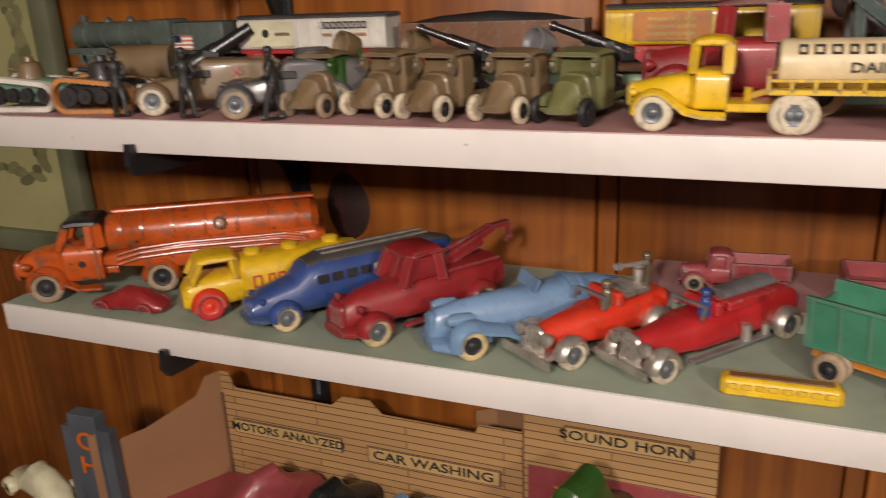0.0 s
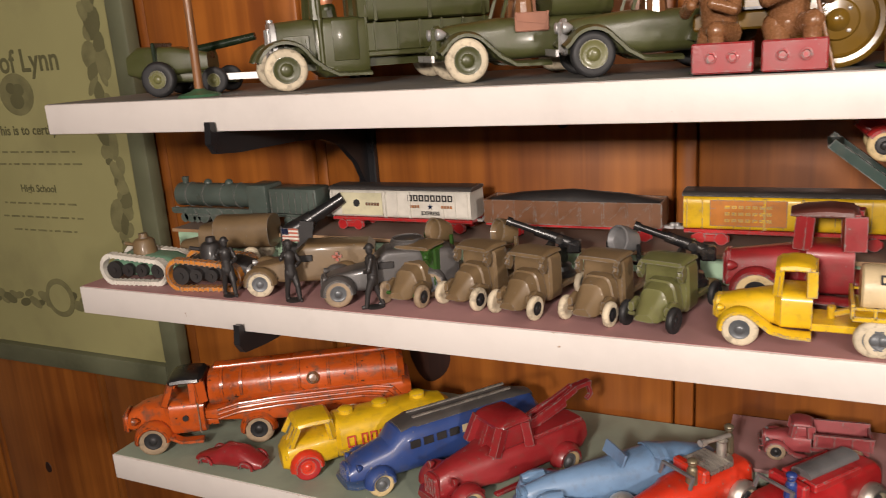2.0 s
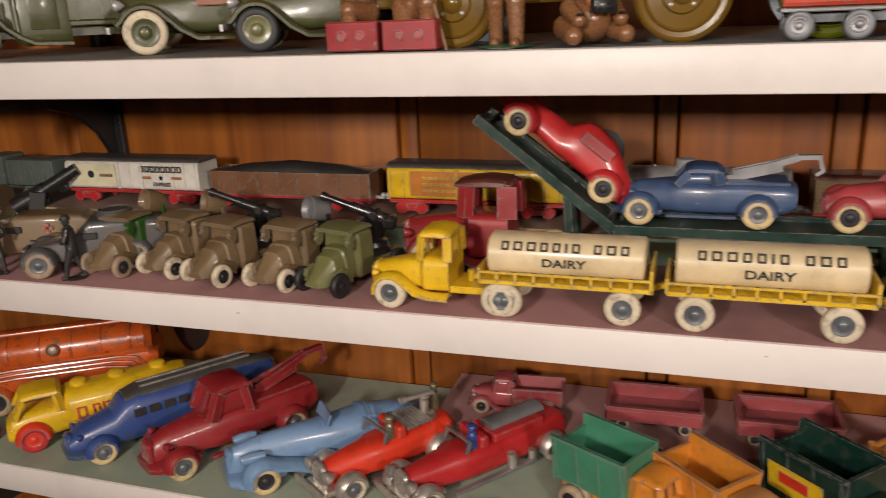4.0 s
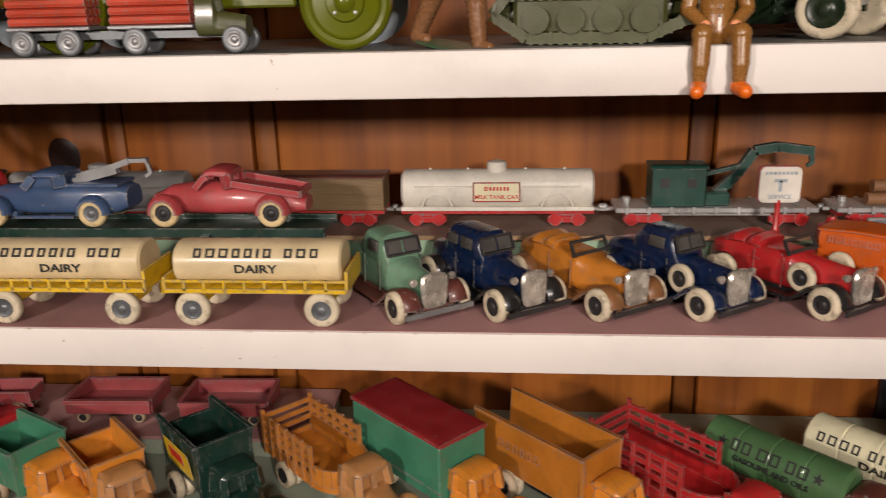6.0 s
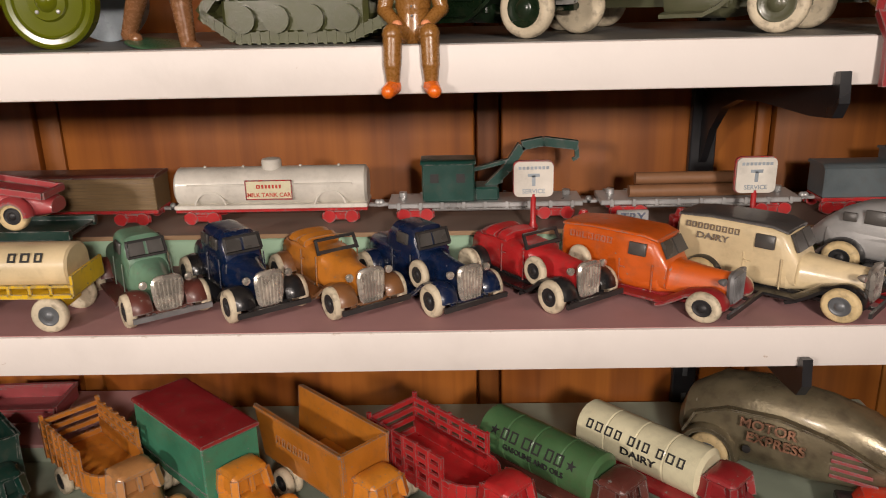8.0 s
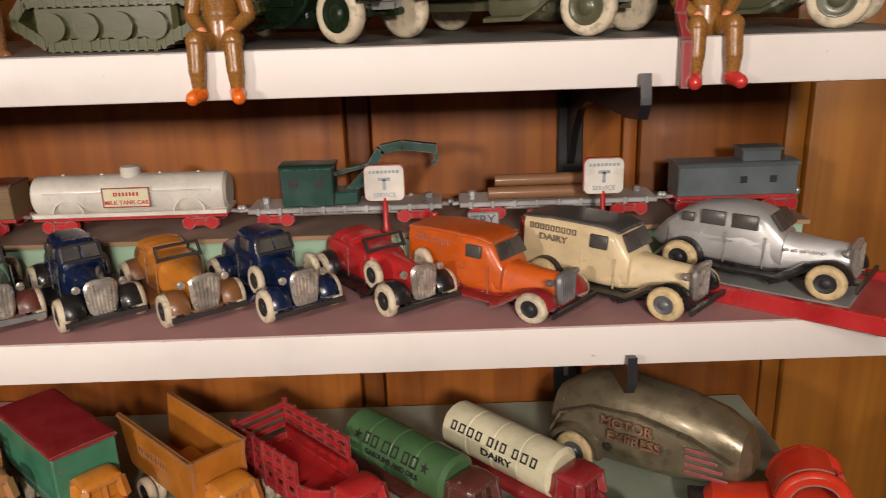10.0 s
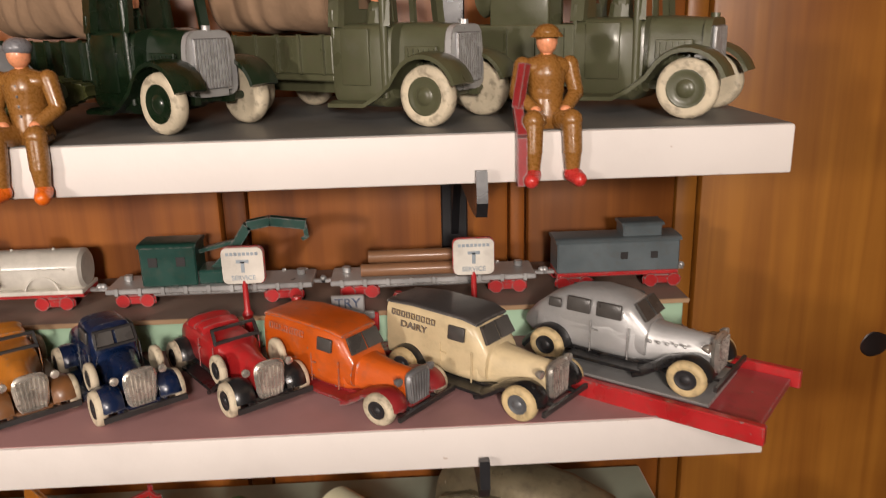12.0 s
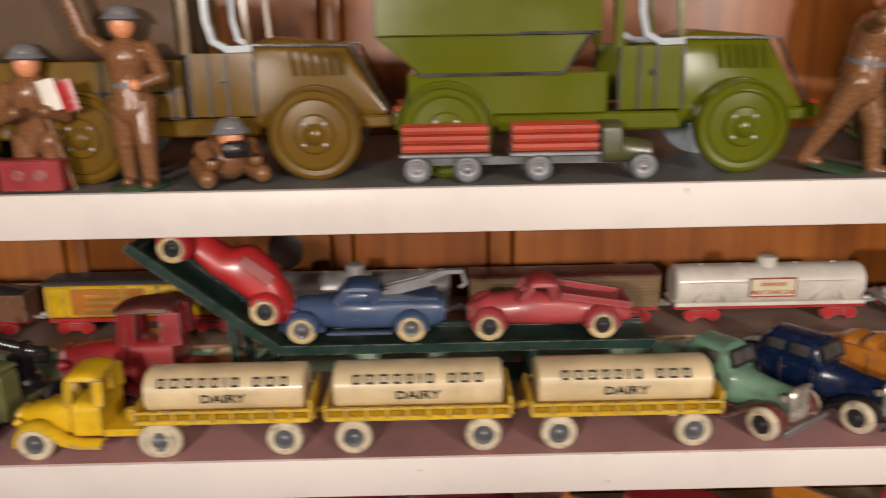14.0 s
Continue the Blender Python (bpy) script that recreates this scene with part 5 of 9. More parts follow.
    part("roof", bm, P["lead_grey"], ob, "dark grey roof with worn bright ribs")
    bm = bmesh.new()
    for y in (-0.0035, 0.0035):
        strut(bm, (-0.06, y, 0.0314), (0.002, y, 0.0319), 0.0012)
    part("roof_rib", bm, CHROME, ob)
    for s in (-1, 1):
        for i in range(8):
            x = 0.006 - i * 0.0078
            bm = bmesh.new()
            box_bm(bm, x - 0.0029, -0.0002, -0.0021, x + 0.0029, 0.0002, 0.0021, 0.0001, 1)
            w = part("window", bm, P["dark_load"] if i not in (4, 5) else P["cream"], ob)
            w.matrix_local = pose(0, s * 0.0139, 0.0222, s * 5, 0, 0)
        headlight(ob, 0.0365, s * 0.008, 0.0155, 0.0019, P["bus_blue"])
    grille(ob, 0.0405, 0.006, 0.007, 0.0165, P["bus_blue"])
    bm = bmesh.new()
    loft(bm, [(0.0335, 0.0135, 0.0048, 0.0085, 4, 0.95), (0.0395, 0.0125, 0.0046, 0.0088, 3, 0.95), (0.0432, 0.0085, 0.0048, 0.0085, 3, 0.9)])
    part("front_bumper", bm, P["slate_blue"], ob)
    # dark red tow truck
    tow_truck("dark red toy tow truck with a raised crane boom", at_wheel(0.283, 0.0145, 238, 0.03 * 1.28, 0.0155 * 1.28), LOW, 238, P["dark_red"], P["dark_red"], TYRE_CREAM, 1.28, r=0.0074)
    # sky blue open tourer
    hd = 222
    ob = streamlined("toy_car", "sky blue streamlined open toy car with flowing mudguards", at_wheel(0.342, 0.013, hd, 0.032 * 1.2, 0.0165 * 1.2), hd,
                     [(-0.066, 0.006, 0.006, 0.014, 2.4, 0.7), (-0.058, 0.010, 0.005, 0.0205, 2.4, 0.65), (-0.04, 0.0125, 0.005, 0.0255, 2.6, 0.7), (-0.022, 0.013, 0.005, 0.027, 2.6, 0.75), (-0.006, 0.0125, 0.005, 0.0255, 2.8, 0.72), (0.012, 0.0105, 0.005, 0.0255, 2.6, 0.6), (0.034, 0.0085, 0.006, 0.024, 2.5, 0.5), (0.044, 0.0068, 0.007, 0.0215, 2.5, 0.5), (0.0465, 0.0055, 0.008, 0.0175, 2.5, 0.5)],
                     P["sky_blue"], (0.032, -0.036), TYRE_CREAM, HUB_DARK, None, category="toy car", r=0.0078, hw=0.0178, k=1.2)
    for s in (-1, 1):
        bm = bmesh.new()
        a, b = sorted((s * 0.0092, s * 0.0195))
        ribbon(bm, ([*arc(0.032, 0.0085, 0.0112, -15, 130, 10), (0.014, 0.0145), (0.003, 0.009), (-0.006, 0.0068)])[::-1], a, b, 0.0016, 0.003)
        part("front_fender", bm, P["sky_blue"], ob)
        bm = bmesh.new()
        ribbon(bm, ([*arc(-0.036, 0.0085, 0.0112, 20, 150, 10), (-0.056, 0.009), (-0.063, 0.006)])[::-1], a, b, 0.0016, 0.003)
        part("rear_fender", bm, P["sky_blue"], ob)
        bm = bmesh.new()
        loft(bm, [(0.03, 0.0026, 0.0165, 0.0215, 2, 1), (0.038, 0.003, 0.0158, 0.0222, 2, 1), (0.042, 0.0022, 0.0168, 0.0212, 2, 1)], 12)
        hl = part("headlight", bm, P["sky_blue"], ob)
        hl.location.y = s * 0.0105
    bm = bmesh.new()
    ribbon(bm, [(-0.004, 0.0245), (-0.0065, 0.0305)], -0.0095, 0.0095, 0.0012, 0.0005)
    part("windscreen", bm, P["sky_blue"], ob)
    for i in range(6):
        bm = bmesh.new()
        ribbon(bm, arc(-0.0235 - i * 0.0028, 0.0195 - i * 0.0008, 0.009, 100, 80, 2), -0.0085, 0.0085, 0.0012, 0.0025)
        part("seat_rib", bm, P["sky_blue"], ob)
    bm = bmesh.new()
    box_bm(bm, 0.02, -0.0125, 0.0048, 0.047, 0.0125, 0.0085, 0.001, 1)
    loft(bm, [(0.036, 0.0178, 0.0045, 0.0095, 4, 0.95), (0.044, 0.0165, 0.0044, 0.0098, 3, 0.95), (0.049, 0.011, 0.0046, 0.0095, 3, 0.9)])
    part("front_bumper", bm, P["sky_blue"], ob)
    grille(ob, 0.0462, 0.0048, 0.007, 0.021, P["sky_blue"], 4)
    fire_car("bright red fire chief car with a bare plated nose", at_wheel(0.396, 0.019, 235, 0.03 * 1.12, 0.0155 * 1.12), 235, P["scarlet"], 0.0)
    fire_car("dark red fire engine with bare silver mudguards and water gun", at_wheel(0.444, 0.017, 232, 0.034 * 1.12, 0.0165 * 1.12), 232, P["red"], 0.022)
    # yellow flat casting
    ob = thing("toy_bus", "loose yellow toy bus casting lying flat", "toy bus", (0.497, 0.022, LOW), 2)
    bm = bmesh.new()
    loft(bm, [(-0.0275, 0.005, 0.0005, 0.008, 4, 0.8), (-0.025, 0.0075, 0.0, 0.0095, 4, 0.75), (0.025, 0.0075, 0.0, 0.0095, 4, 0.75), (0.0275, 0.005, 0.0005, 0.007, 4, 0.8)])
    part("shell", bm, P["yellow"], ob)
    for i in range(8):
        bm = bmesh.new()
        box_bm(bm, -0.024 + i * 0.0062, -0.0077, 0.0048, -0.0195 + i * 0.0062, -0.0062, 0.0074, 0.0003, 1)
        part("window_frame", bm, P["yellow"], ob)
    bm = bmesh.new()
    strut(bm, (-0.0235, -0.001, 0.0097), (0.0235, -0.001, 0.0097), 0.0045, 0.0008)
    part("worn_strip", bm, P["mocha"], ob)


def tow_truck(label, xy, z, turn, body, fender, tyre, k, hook=None, group="toy vehicles parked aslant", r=0.0085, roof_z=0.036):
    ob = streamlined("toy_tow_truck", label, xy, turn,
                     [(-0.05, 0.0105, 0.009, 0.0215, 3.4, 0.85), (-0.044, 0.013, 0.0065, 0.0235, 4, 0.88), (-0.012, 0.0138, 0.006, 0.0235, 4, 0.9), (0.008, 0.0138, 0.006, 0.0242, 4, 0.88), (0.014, 0.0125, 0.006, 0.0238, 3, 0.78), (0.03, 0.0098, 0.0065, 0.0225, 2.6, 0.65), (0.038, 0.0075, 0.007, 0.0195, 2.6, 0.65), (0.041, 0.0055, 0.008, 0.015, 2.6, 0.7)],
                     body, (0.03, -0.031), tyre, HUB_GREY, fender, z=z, r=r, hw=0.0178, group=group)
    ob.scale = (k, k, k)
    open_cab(ob, -0.011, 0.011, 0.0134, 0.0232, roof_z, body, 0.006, (), t=0.0044)
    bm = bmesh.new()
    loft(bm, [(-0.0108, 0.0112, 0.022, roof_z - 0.001, 5, 0.9), (0.0035, 0.0112, 0.022, roof_z - 0.001, 5, 0.9), (0.0088, 0.0108, 0.022, 0.025, 5, 0.9)])
    part("cab_core", bm, body, ob)
    bm = bmesh.new()
    box_bm(bm, -0.046, -0.011, 0.0225, -0.014, 0.011, 0.0245, 0.0005, 1)
    part("rear_deck", bm, body, ob)
    bm = bmesh.new()
    for s in (-1, 1):
        strut(bm, (-0.015, s * 0.003, 0.0245), (-0.05, s * 0.0018, 0.0362), 0.0018, 0.0034)
        strut(bm, (-0.018, s * 0.003, 0.0262), (-0.042, s * 0.0022, 0.0318), 0.0016, 0.006)
    strut(bm, (-0.049, 0, 0.0362), (-0.061, 0, 0.0365), 0.0042, 0.0024)
    part("crane_boom", bm, hook or body, ob)
    bm = bmesh.new()
    strut(bm, (-0.06, 0, 0.0365), (-0.0622, 0, 0.0285), 0.002)
    strut(bm, (-0.0622, 0, 0.029), (-0.0588, 0, 0.0268), 0.0018)
    part("hook", bm, hook or body, ob)
    for s in (-1, 1):
        headlight(ob, 0.035, s * 0.0105, 0.0175, 0.0022, body)
        bm = bmesh.new()
        box_bm(bm, -0.02, s * 0.0165 - 0.0016, 0.0055, 0.0155, s * 0.0165 + 0.0016, 0.0072, 0.0004, 1)
        part("running_board", bm, fender, ob)
    grille(ob, 0.0405, 0.0062, 0.0075, 0.0195, body)
    bm = bmesh.new()
    box_bm(bm, 0.018, -0.0125, 0.0048, 0.0405, 0.0125, 0.0085, 0.001, 1)
    loft(bm, [(0.034, 0.0142, 0.0045, 0.009, 4, 0.95), (0.04, 0.0132, 0.0044, 0.0092, 3, 0.95), (0.0438, 0.009, 0.0046, 0.009, 3, 0.9)])
    part("front_bumper", bm, body, ob)
    return ob


def fire_car(label, xy, turn, body, stretch):
    e = stretch
    ob = streamlined("toy_fire_engine", label, xy, turn,
                     [(-0.042 - e, 0.010, 0.008, 0.021, 4, 0.9), (-0.038 - e, 0.0125, 0.006, 0.023, 4, 0.92), (-0.008, 0.0128, 0.006, 0.022, 4, 0.92), (0.008, 0.0125, 0.006, 0.0225, 3.6, 0.85), (0.012, 0.0115, 0.006, 0.0225, 3, 0.75), (0.034, 0.0085, 0.007, 0.0205, 2.8, 0.65), (0.04, 0.007, 0.008, 0.0185, 2.6, 0.7)],
                     body, (0.03 + (0.004 if e else 0), -0.028 - e), TYRE_WHITE, HUB_GREY, CHROME, category="toy fire engine", r=0.0078, hw=0.0175, k=1.12)
    grille(ob, 0.0405, 0.0072, 0.0065, 0.0205, CHROME)
    for s in (-1, 1):
        headlight(ob, 0.042, s * 0.0095, 0.0165, 0.0036, CHROME)
        bm = bmesh.new()
        box_bm(bm, -0.018 - e * 0.8, s * 0.0155 - 0.0018, 0.0058, 0.018, s * 0.0155 + 0.0018, 0.0074, 0.0004, 1)
        part("running_board", bm, LEAD, ob)
    bm = bmesh.new()
    box_bm(bm, 0.02, -0.011, 0.0048, 0.0445, 0.011, 0.008, 0.001, 1)
    ribbon(bm, [(0.0455, 0.005), (0.0462, 0.0072), (0.0455, 0.0092)], -0.017, 0.017, 0.0014, 0.0)
    part("front_bumper", bm, CHROME, ob)
    bm = bmesh.new()
    for s in (-1, 1):
        strut(bm, (0.0065, s * 0.0105, 0.0225), (0.004, s * 0.0102, 0.0282), 0.0014)
    strut(bm, (0.004, -0.011, 0.0282), (0.004, 0.011, 0.0282), 0.0014)
    part("windscreen_frame", bm, LEAD, ob)
    bm = bmesh.new()
    box_bm(bm, -0.008, -0.011, 0.0215, -0.003, 0.011, 0.0285, 0.001, 1)
    part("seat", bm, body, ob)
    bm = bmesh.new()
    limb(bm, (-0.0005, 0.005, 0.0215), (-0.001, 0.005, 0.0285), 0.0032, 0.0028)
    ball(bm, (-0.001, 0.005, 0.0325), 0.0024)
    ball(bm, (-0.001, 0.005, 0.0338), 0.0028, (1, 1, 0.6))
    part("crew_figure", bm, P["blue"] if e else BRASS, ob, "blue painted cast figure" if e else "bare brass cast figure")
    if e:
        bm = bmesh.new()
        box_bm(bm, -0.046, -0.0105, 0.022, -0.012, 0.0105, 0.0265, 0.0008, 1)
        part("hose_box", bm, body, ob)
        bm = bmesh.new()
        loft(bm, [(-0.05, 0.0065, 0.0255, 0.0305, 2.4, 0.8), (-0.014, 0.0065, 0.0255, 0.0305, 2.4, 0.8)])
        part("ladder_load", bm, LEAD, ob, "grey ribbed ladder load")
        for s in (-1, 1):
            bm = bmesh.new()
            tube(bm, (-0.02, s * 0.0145, 0.0074), (-0.02, s * 0.0145, 0.0155), 0.0026)
            tube(bm, (-0.034, s * 0.0145, 0.0074), (-0.034, s * 0.0145, 0.0125), 0.0022)
            part("hydrant_tank", bm, CHROME, ob)
    else:
        bm = bmesh.new()
        lathe(bm, [(0.0065, 0.0225), (0.006, 0.0245), (0.0028, 0.0255), (0.0026, 0.0335), (0.0034, 0.0345), (0.001, 0.0355)], 18, "z")
        tube(bm, (-0.006, 0, 0.0355), (0.013, 0, 0.0375), 0.0014, 0.0011)
        tube(bm, (0.0125, 0, 0.0374), (0.016, 0, 0.0378), 0.002)
        g = part("water_gun", bm, CHROME, ob, "plated swivelling water gun")
        g.location.x = -0.028
        bm = bmesh.new()
        limb(bm, (-0.037, -0.003, 0.0225), (-0.037, -0.003, 0.0325), 0.003, 0.0026)
        ball(bm, (-0.037, -0.003, 0.0368), 0.0022)
        ball(bm, (-0.037, -0.003, 0.0382), 0.0027, (1, 1, 0.6))
        part("crew_figure", bm, BRASS, ob)
        for i in range(7):
            bm = bmesh.new()
            tube(bm, (-0.0105 - i * 0.0024, -0.0095, 0.0255), (-0.0105 - i * 0.0024, 0.0095, 0.0255), 0.0015, n=8)
            part("hose_coil", bm, CHROME, ob)


def low_right_row():
    z = LOW
    bed_truck("green tipper body on an orange toy truck", (0.535, 0.052), -28, P["pumpkin"], "dump", P["leaf_green"], 0.047, 0.0165, 0.026, TYRE_TAN)
    bed_truck("chipped orange toy tipper truck", (0.588, 0.049), -43, P["pumpkin_dark"], "dump", P["pumpkin"], 0.047, 0.016, 0.022, TYRE_TAN)
    t = bed_truck("dark green toy tipper truck with yellow side patch", (0.646, 0.06), -44, P["dark_green"], "dump", P["dark_green"], 0.051, 0.0172, 0.031)
    bm = bmesh.new()
    box_bm(bm, -0.019, -0.0006, 0.0, 0.014, 0.0, 0.016)
    s = part("side_decal", bm, P["yellow"], t, "yellow decal with a red patch")
    s.matrix_local = pose(0, -0.0152, 0.022, 7, 0, 0)
    bm = bmesh.new()
    box_bm(bm, -0.012, -0.001, 0.006, 0.006, -0.0005, 0.013, 0.0002, 1)
    s = part("side_decal", bm, P["scarlet"], t)
    s.matrix_local = pose(0, -0.0152, 0.022, 7, 0, 0)
    bed_truck("orange toy stake truck with slatted sides", (0.71, 0.072), -43, P["pumpkin_dark"], "stake", P["tan_orange"], 0.07, 0.0165, 0.022)
    bed_truck("green box body with dark red roof on orange toy truck", (0.768, 0.074), -43, P["pumpkin"], "box", P["leaf_green"], 0.078, 0.0175, 0.031, roof=P["dark_red"])
    t = bed_truck("orange high-sided toy truck open at the back", (0.842, 0.066), -44, P["pumpkin"], "dump", P["tan_orange"], 0.08, 0.0165, 0.032, chassis=P["black"])
    bm = bmesh.new()
    box_bm(bm, -0.012, -0.012, 0.0176, 0.01, 0.012, 0.027, 0.001, 1)
    part("load_block", bm, P["pumpkin"], t)
    bars(t, [0.004, 0.003, 0.004, 0.003, 0.0035, 0.004], 0.005, 0.002, pose(-0.006, -0.0156, 0.034, 83, 0, 0), P["tan_orange"], "embossed_mark")
    bed_truck("red toy stake truck with slatted sides and round front", (0.91, 0.062), -46, P["red"], "stake", P["red"], 0.083, 0.0172, 0.024)
    bed_truck("green tanker body on a worn maroon toy truck", (0.969, 0.062), -45, P["maroon_brown"], "tank", P["tank_green"], 0.08, 0.0165, letters="green tank with black marks", chassis=P["dark_red"])
    bed_truck("cream tanker body on a worn red toy truck", (1.026, 0.066), -46, P["dark_red"], "tank", P["ivory"], 0.08, 0.0165, letters="cream ribbed tank with black lettering")
    # brass moving van and its red tractor
    hd = -37
    ob = thing("toy_semi_trailer", "aged brass-coloured streamlined moving van trailer", "toy trailer", (1.112, 0.08, LOW), hd)
    bm = bmesh.new()
    loft(bm, [(-0.062, 0.008, 0.014, 0.03, 2.6, 0.8), (-0.057, 0.0165, 0.008, 0.043, 2.8, 0.75), (-0.04, 0.0225, 0.007, 0.0555, 3, 0.72), (-0.015, 0.0235, 0.007, 0.0595, 3, 0.72), (0.02, 0.0232, 0.009, 0.0575, 3, 0.72), (0.042, 0.0215, 0.013, 0.0525, 3, 0.74), (0.055, 0.017, 0.017, 0.046, 2.8, 0.76), (0.06, 0.009, 0.022, 0.037, 2.6, 0.8)], 28)
    part("van_body", bm, BRASS, ob)
    for s in (-1, 1):
        bm = bmesh.new()
        ribbon(bm, [(-0.055, 0.022), (-0.048, 0.036), (-0.03, 0.0445), (0.0, 0.047), (0.03, 0.0425), (0.053, 0.034)], *sorted((s * 0.0185, s * 0.0228)), 0.0014, 0)
        part("side_moulding", bm, BRASS, ob)
        wheel(ob, -0.038, s * 0.0218, 0.0125, 0.007, TYRE_CREAM, HUB_GREY)
        bm = bmesh.new()
        ribbon(bm, arc(-0.038, 0.0125, 0.0178, 180, 0, 14), *sorted((s * 0.016, s * 0.0248)), 0.0026, 0.0012)
        part("fender", bm, BRASS, ob)
        for i in range(4):
            bm = bmesh.new()
            box_bm(bm, 0.026, s * 0.0226 - 0.0005, 0.0205 + i * 0.0046, 0.05 - i * 0.003, s * 0.0226 + 0.0003, 0.0228 + i * 0.0046, 0.0003, 1)
            st = part("red_stripe", bm, P["wagon_pink"], ob, "faded red stripe")
            st.matrix_local = pose(0, 0, 0, 0, 0, -s * 3.5)
    writing(ob, "MOTOR", 0.0078, side_pose(-0.006, -0.0224, 0.0388, 12), VAN_LETTER, 0.0007, wide=1.1)
    writing(ob, "EXPRESS", 0.0078, side_pose(-0.001, -0.0235, 0.0312, 8), VAN_LETTER, 0.0007, wide=1.1)
    bm = bmesh.new()
    tube(bm, (-0.016, -0.0236, 0.0235), (-0.016, -0.0246, 0.0235), 0.0024)
    part("lock", bm, P["dark_load"], ob)
    hd = -14
    ob = thing("toy_tractor_unit", "glossy red streamlined toy tractor unit with open cab windows", "toy truck", (1.171, 0.022, LOW), hd)
    bm = bmesh.new()
    loft(bm, [(-0.044, 0.008, 0.008, 0.017, 2.6, 0.8), (-0.04, 0.0135, 0.006, 0.0215, 2.6, 0.75), (-0.02, 0.0155, 0.006, 0.0225, 2.8, 0.8), (-0.008, 0.016, 0.006, 0.024, 3, 0.85), (0.02, 0.016, 0.006, 0.024, 3, 0.85), (0.032, 0.0145, 0.006, 0.0195, 2.6, 0.8), (0.04, 0.009, 0.007, 0.0135, 2.6, 0.8)], 28)
    part("body", bm, P["scarlet"], ob)
    bm = bmesh.new()
    for s in (-1, 1):
        hoop = [(0.0075 + 0.0195 * math.cos(radians(q)), 0.021 + 0.0235 * math.sin(radians(q)) ** 0.8) for q in range(176, 3, -8)]
        ribbon(bm, hoop, *sorted((s * 0.0092, s * 0.0148)), 0.0046, 0.0022)
    ribbon(bm, [(0.0075 + 0.0192 * math.cos(radians(q)), 0.021 + 0.0238 * math.sin(radians(q)) ** 0.8) for q in range(172, 55, -9)], -0.0098, 0.0098, 0.003, 0.0)
    strut(bm, (0.0262, 0, 0.023), (0.021, 0, 0.037), 0.0024)
    part("cab", bm, P["scarlet"], ob)
    for s in (-1, 1):
        for x in (0.022, -0.028):
            wheel(ob, x, s * 0.0152, 0.0088, 0.0056, TYRE_CREAM, HUB_DARK)
        bm = bmesh.new()
        ribbon(bm, arc(0.022, 0.0088, 0.0112, 185, -10, 10), *sorted((s * 0.0095, s * 0.0185)), 0.0016, 0.0025)
        part("front_fender", bm, P["scarlet"], ob)
        headlight(ob, 0.0375, s * 0.0105, 0.0145, 0.0026, LEAD)
    bm = bmesh.new()
    box_bm(bm, -0.052, -0.008, 0.012, -0.04, 0.008, 0.0165, 0.001, 1)
    part("hitch_plate", bm, P["black"], ob)
    # wagons at the back
    for x, lbl, col in ((0.558, "open dull red toy wagon with rolled rim", P["wagon_pink"]), (0.636, "open dull red toy wagon with rolled rim", P["wagon_pink"])):
        ob = thing("toy_wagon", lbl, "toy wagon", (x, 0.128, LOW + 0.014), 2, "red wagons behind the trucks")
        bm = bmesh.new()
        for s in (-1, 1):
            bm = bmesh.new()
            box_bm(bm, -0.0285, s * 0.0165 - 0.001, 0.008, 0.0285, s * 0.0165 + 0.001, 0.0168, 0.0004, 1)
            strut(bm, (-0.029, s * 0.017, 0.0168), (0.029, s * 0.017, 0.0168), 0.0026)
            part("side_wall", bm, col, ob)
            bm = bmesh.new()
            box_bm(bm, s * 0.0285 - 0.001, -0.0155, 0.008, s * 0.0285 + 0.001, 0.0155, 0.0168, 0.0004, 1)
            strut(bm, (s * 0.0285, -0.0157, 0.0168), (s * 0.0285, 0.0157, 0.0168), 0.0026)
            part("end_wall", bm, col, ob)
        bm = bmesh.new()
        box_bm(bm, -0.0275, -0.0155, 0.007, 0.0275, 0.0155, 0.009)
        part("wagon_floor", bm, col, ob)
        for s in (-1, 1):
            for e in (-0.019, 0.019):
                wheel(ob, e, s * 0.0135, 0.0042, 0.004, TYRE_TAN, HUB_DARK)
    bed_truck("dull red toy truck with a closed cab and open bed", (0.484, 0.126), 185, P["wagon_pink"], "dump", P["wagon_pink"], 0.047, 0.0155, 0.012, TYRE_TAN, z=LOW + 0.0142, k=0.68)


def rounded_plate(bm, hw, z0, z1, r, y0, y1):
    """An upright plate with rounded corners."""
    ring = []
    for cx, cz, a0 in ((hw - r, z1 - r, 0), (-hw + r, z1 - r, 90), (-hw + r, z0 + r, 180), (hw - r, z0 + r, 270)):
        ring += arc(cx, cz, r, a0, a0 + 90, 5)
    a = [bm.verts.new((x, y0, z)) for x, z in ring]
    b = [bm.verts.new((x, y1, z)) for x, z in ring]
    bm.faces.new(a)
    bm.faces.new(b[::-1])
    for i in range(len(ring)):
        j = (i + 1) % len(ring)
        bm.faces.new((a[i], b[i], b[j], a[j]))


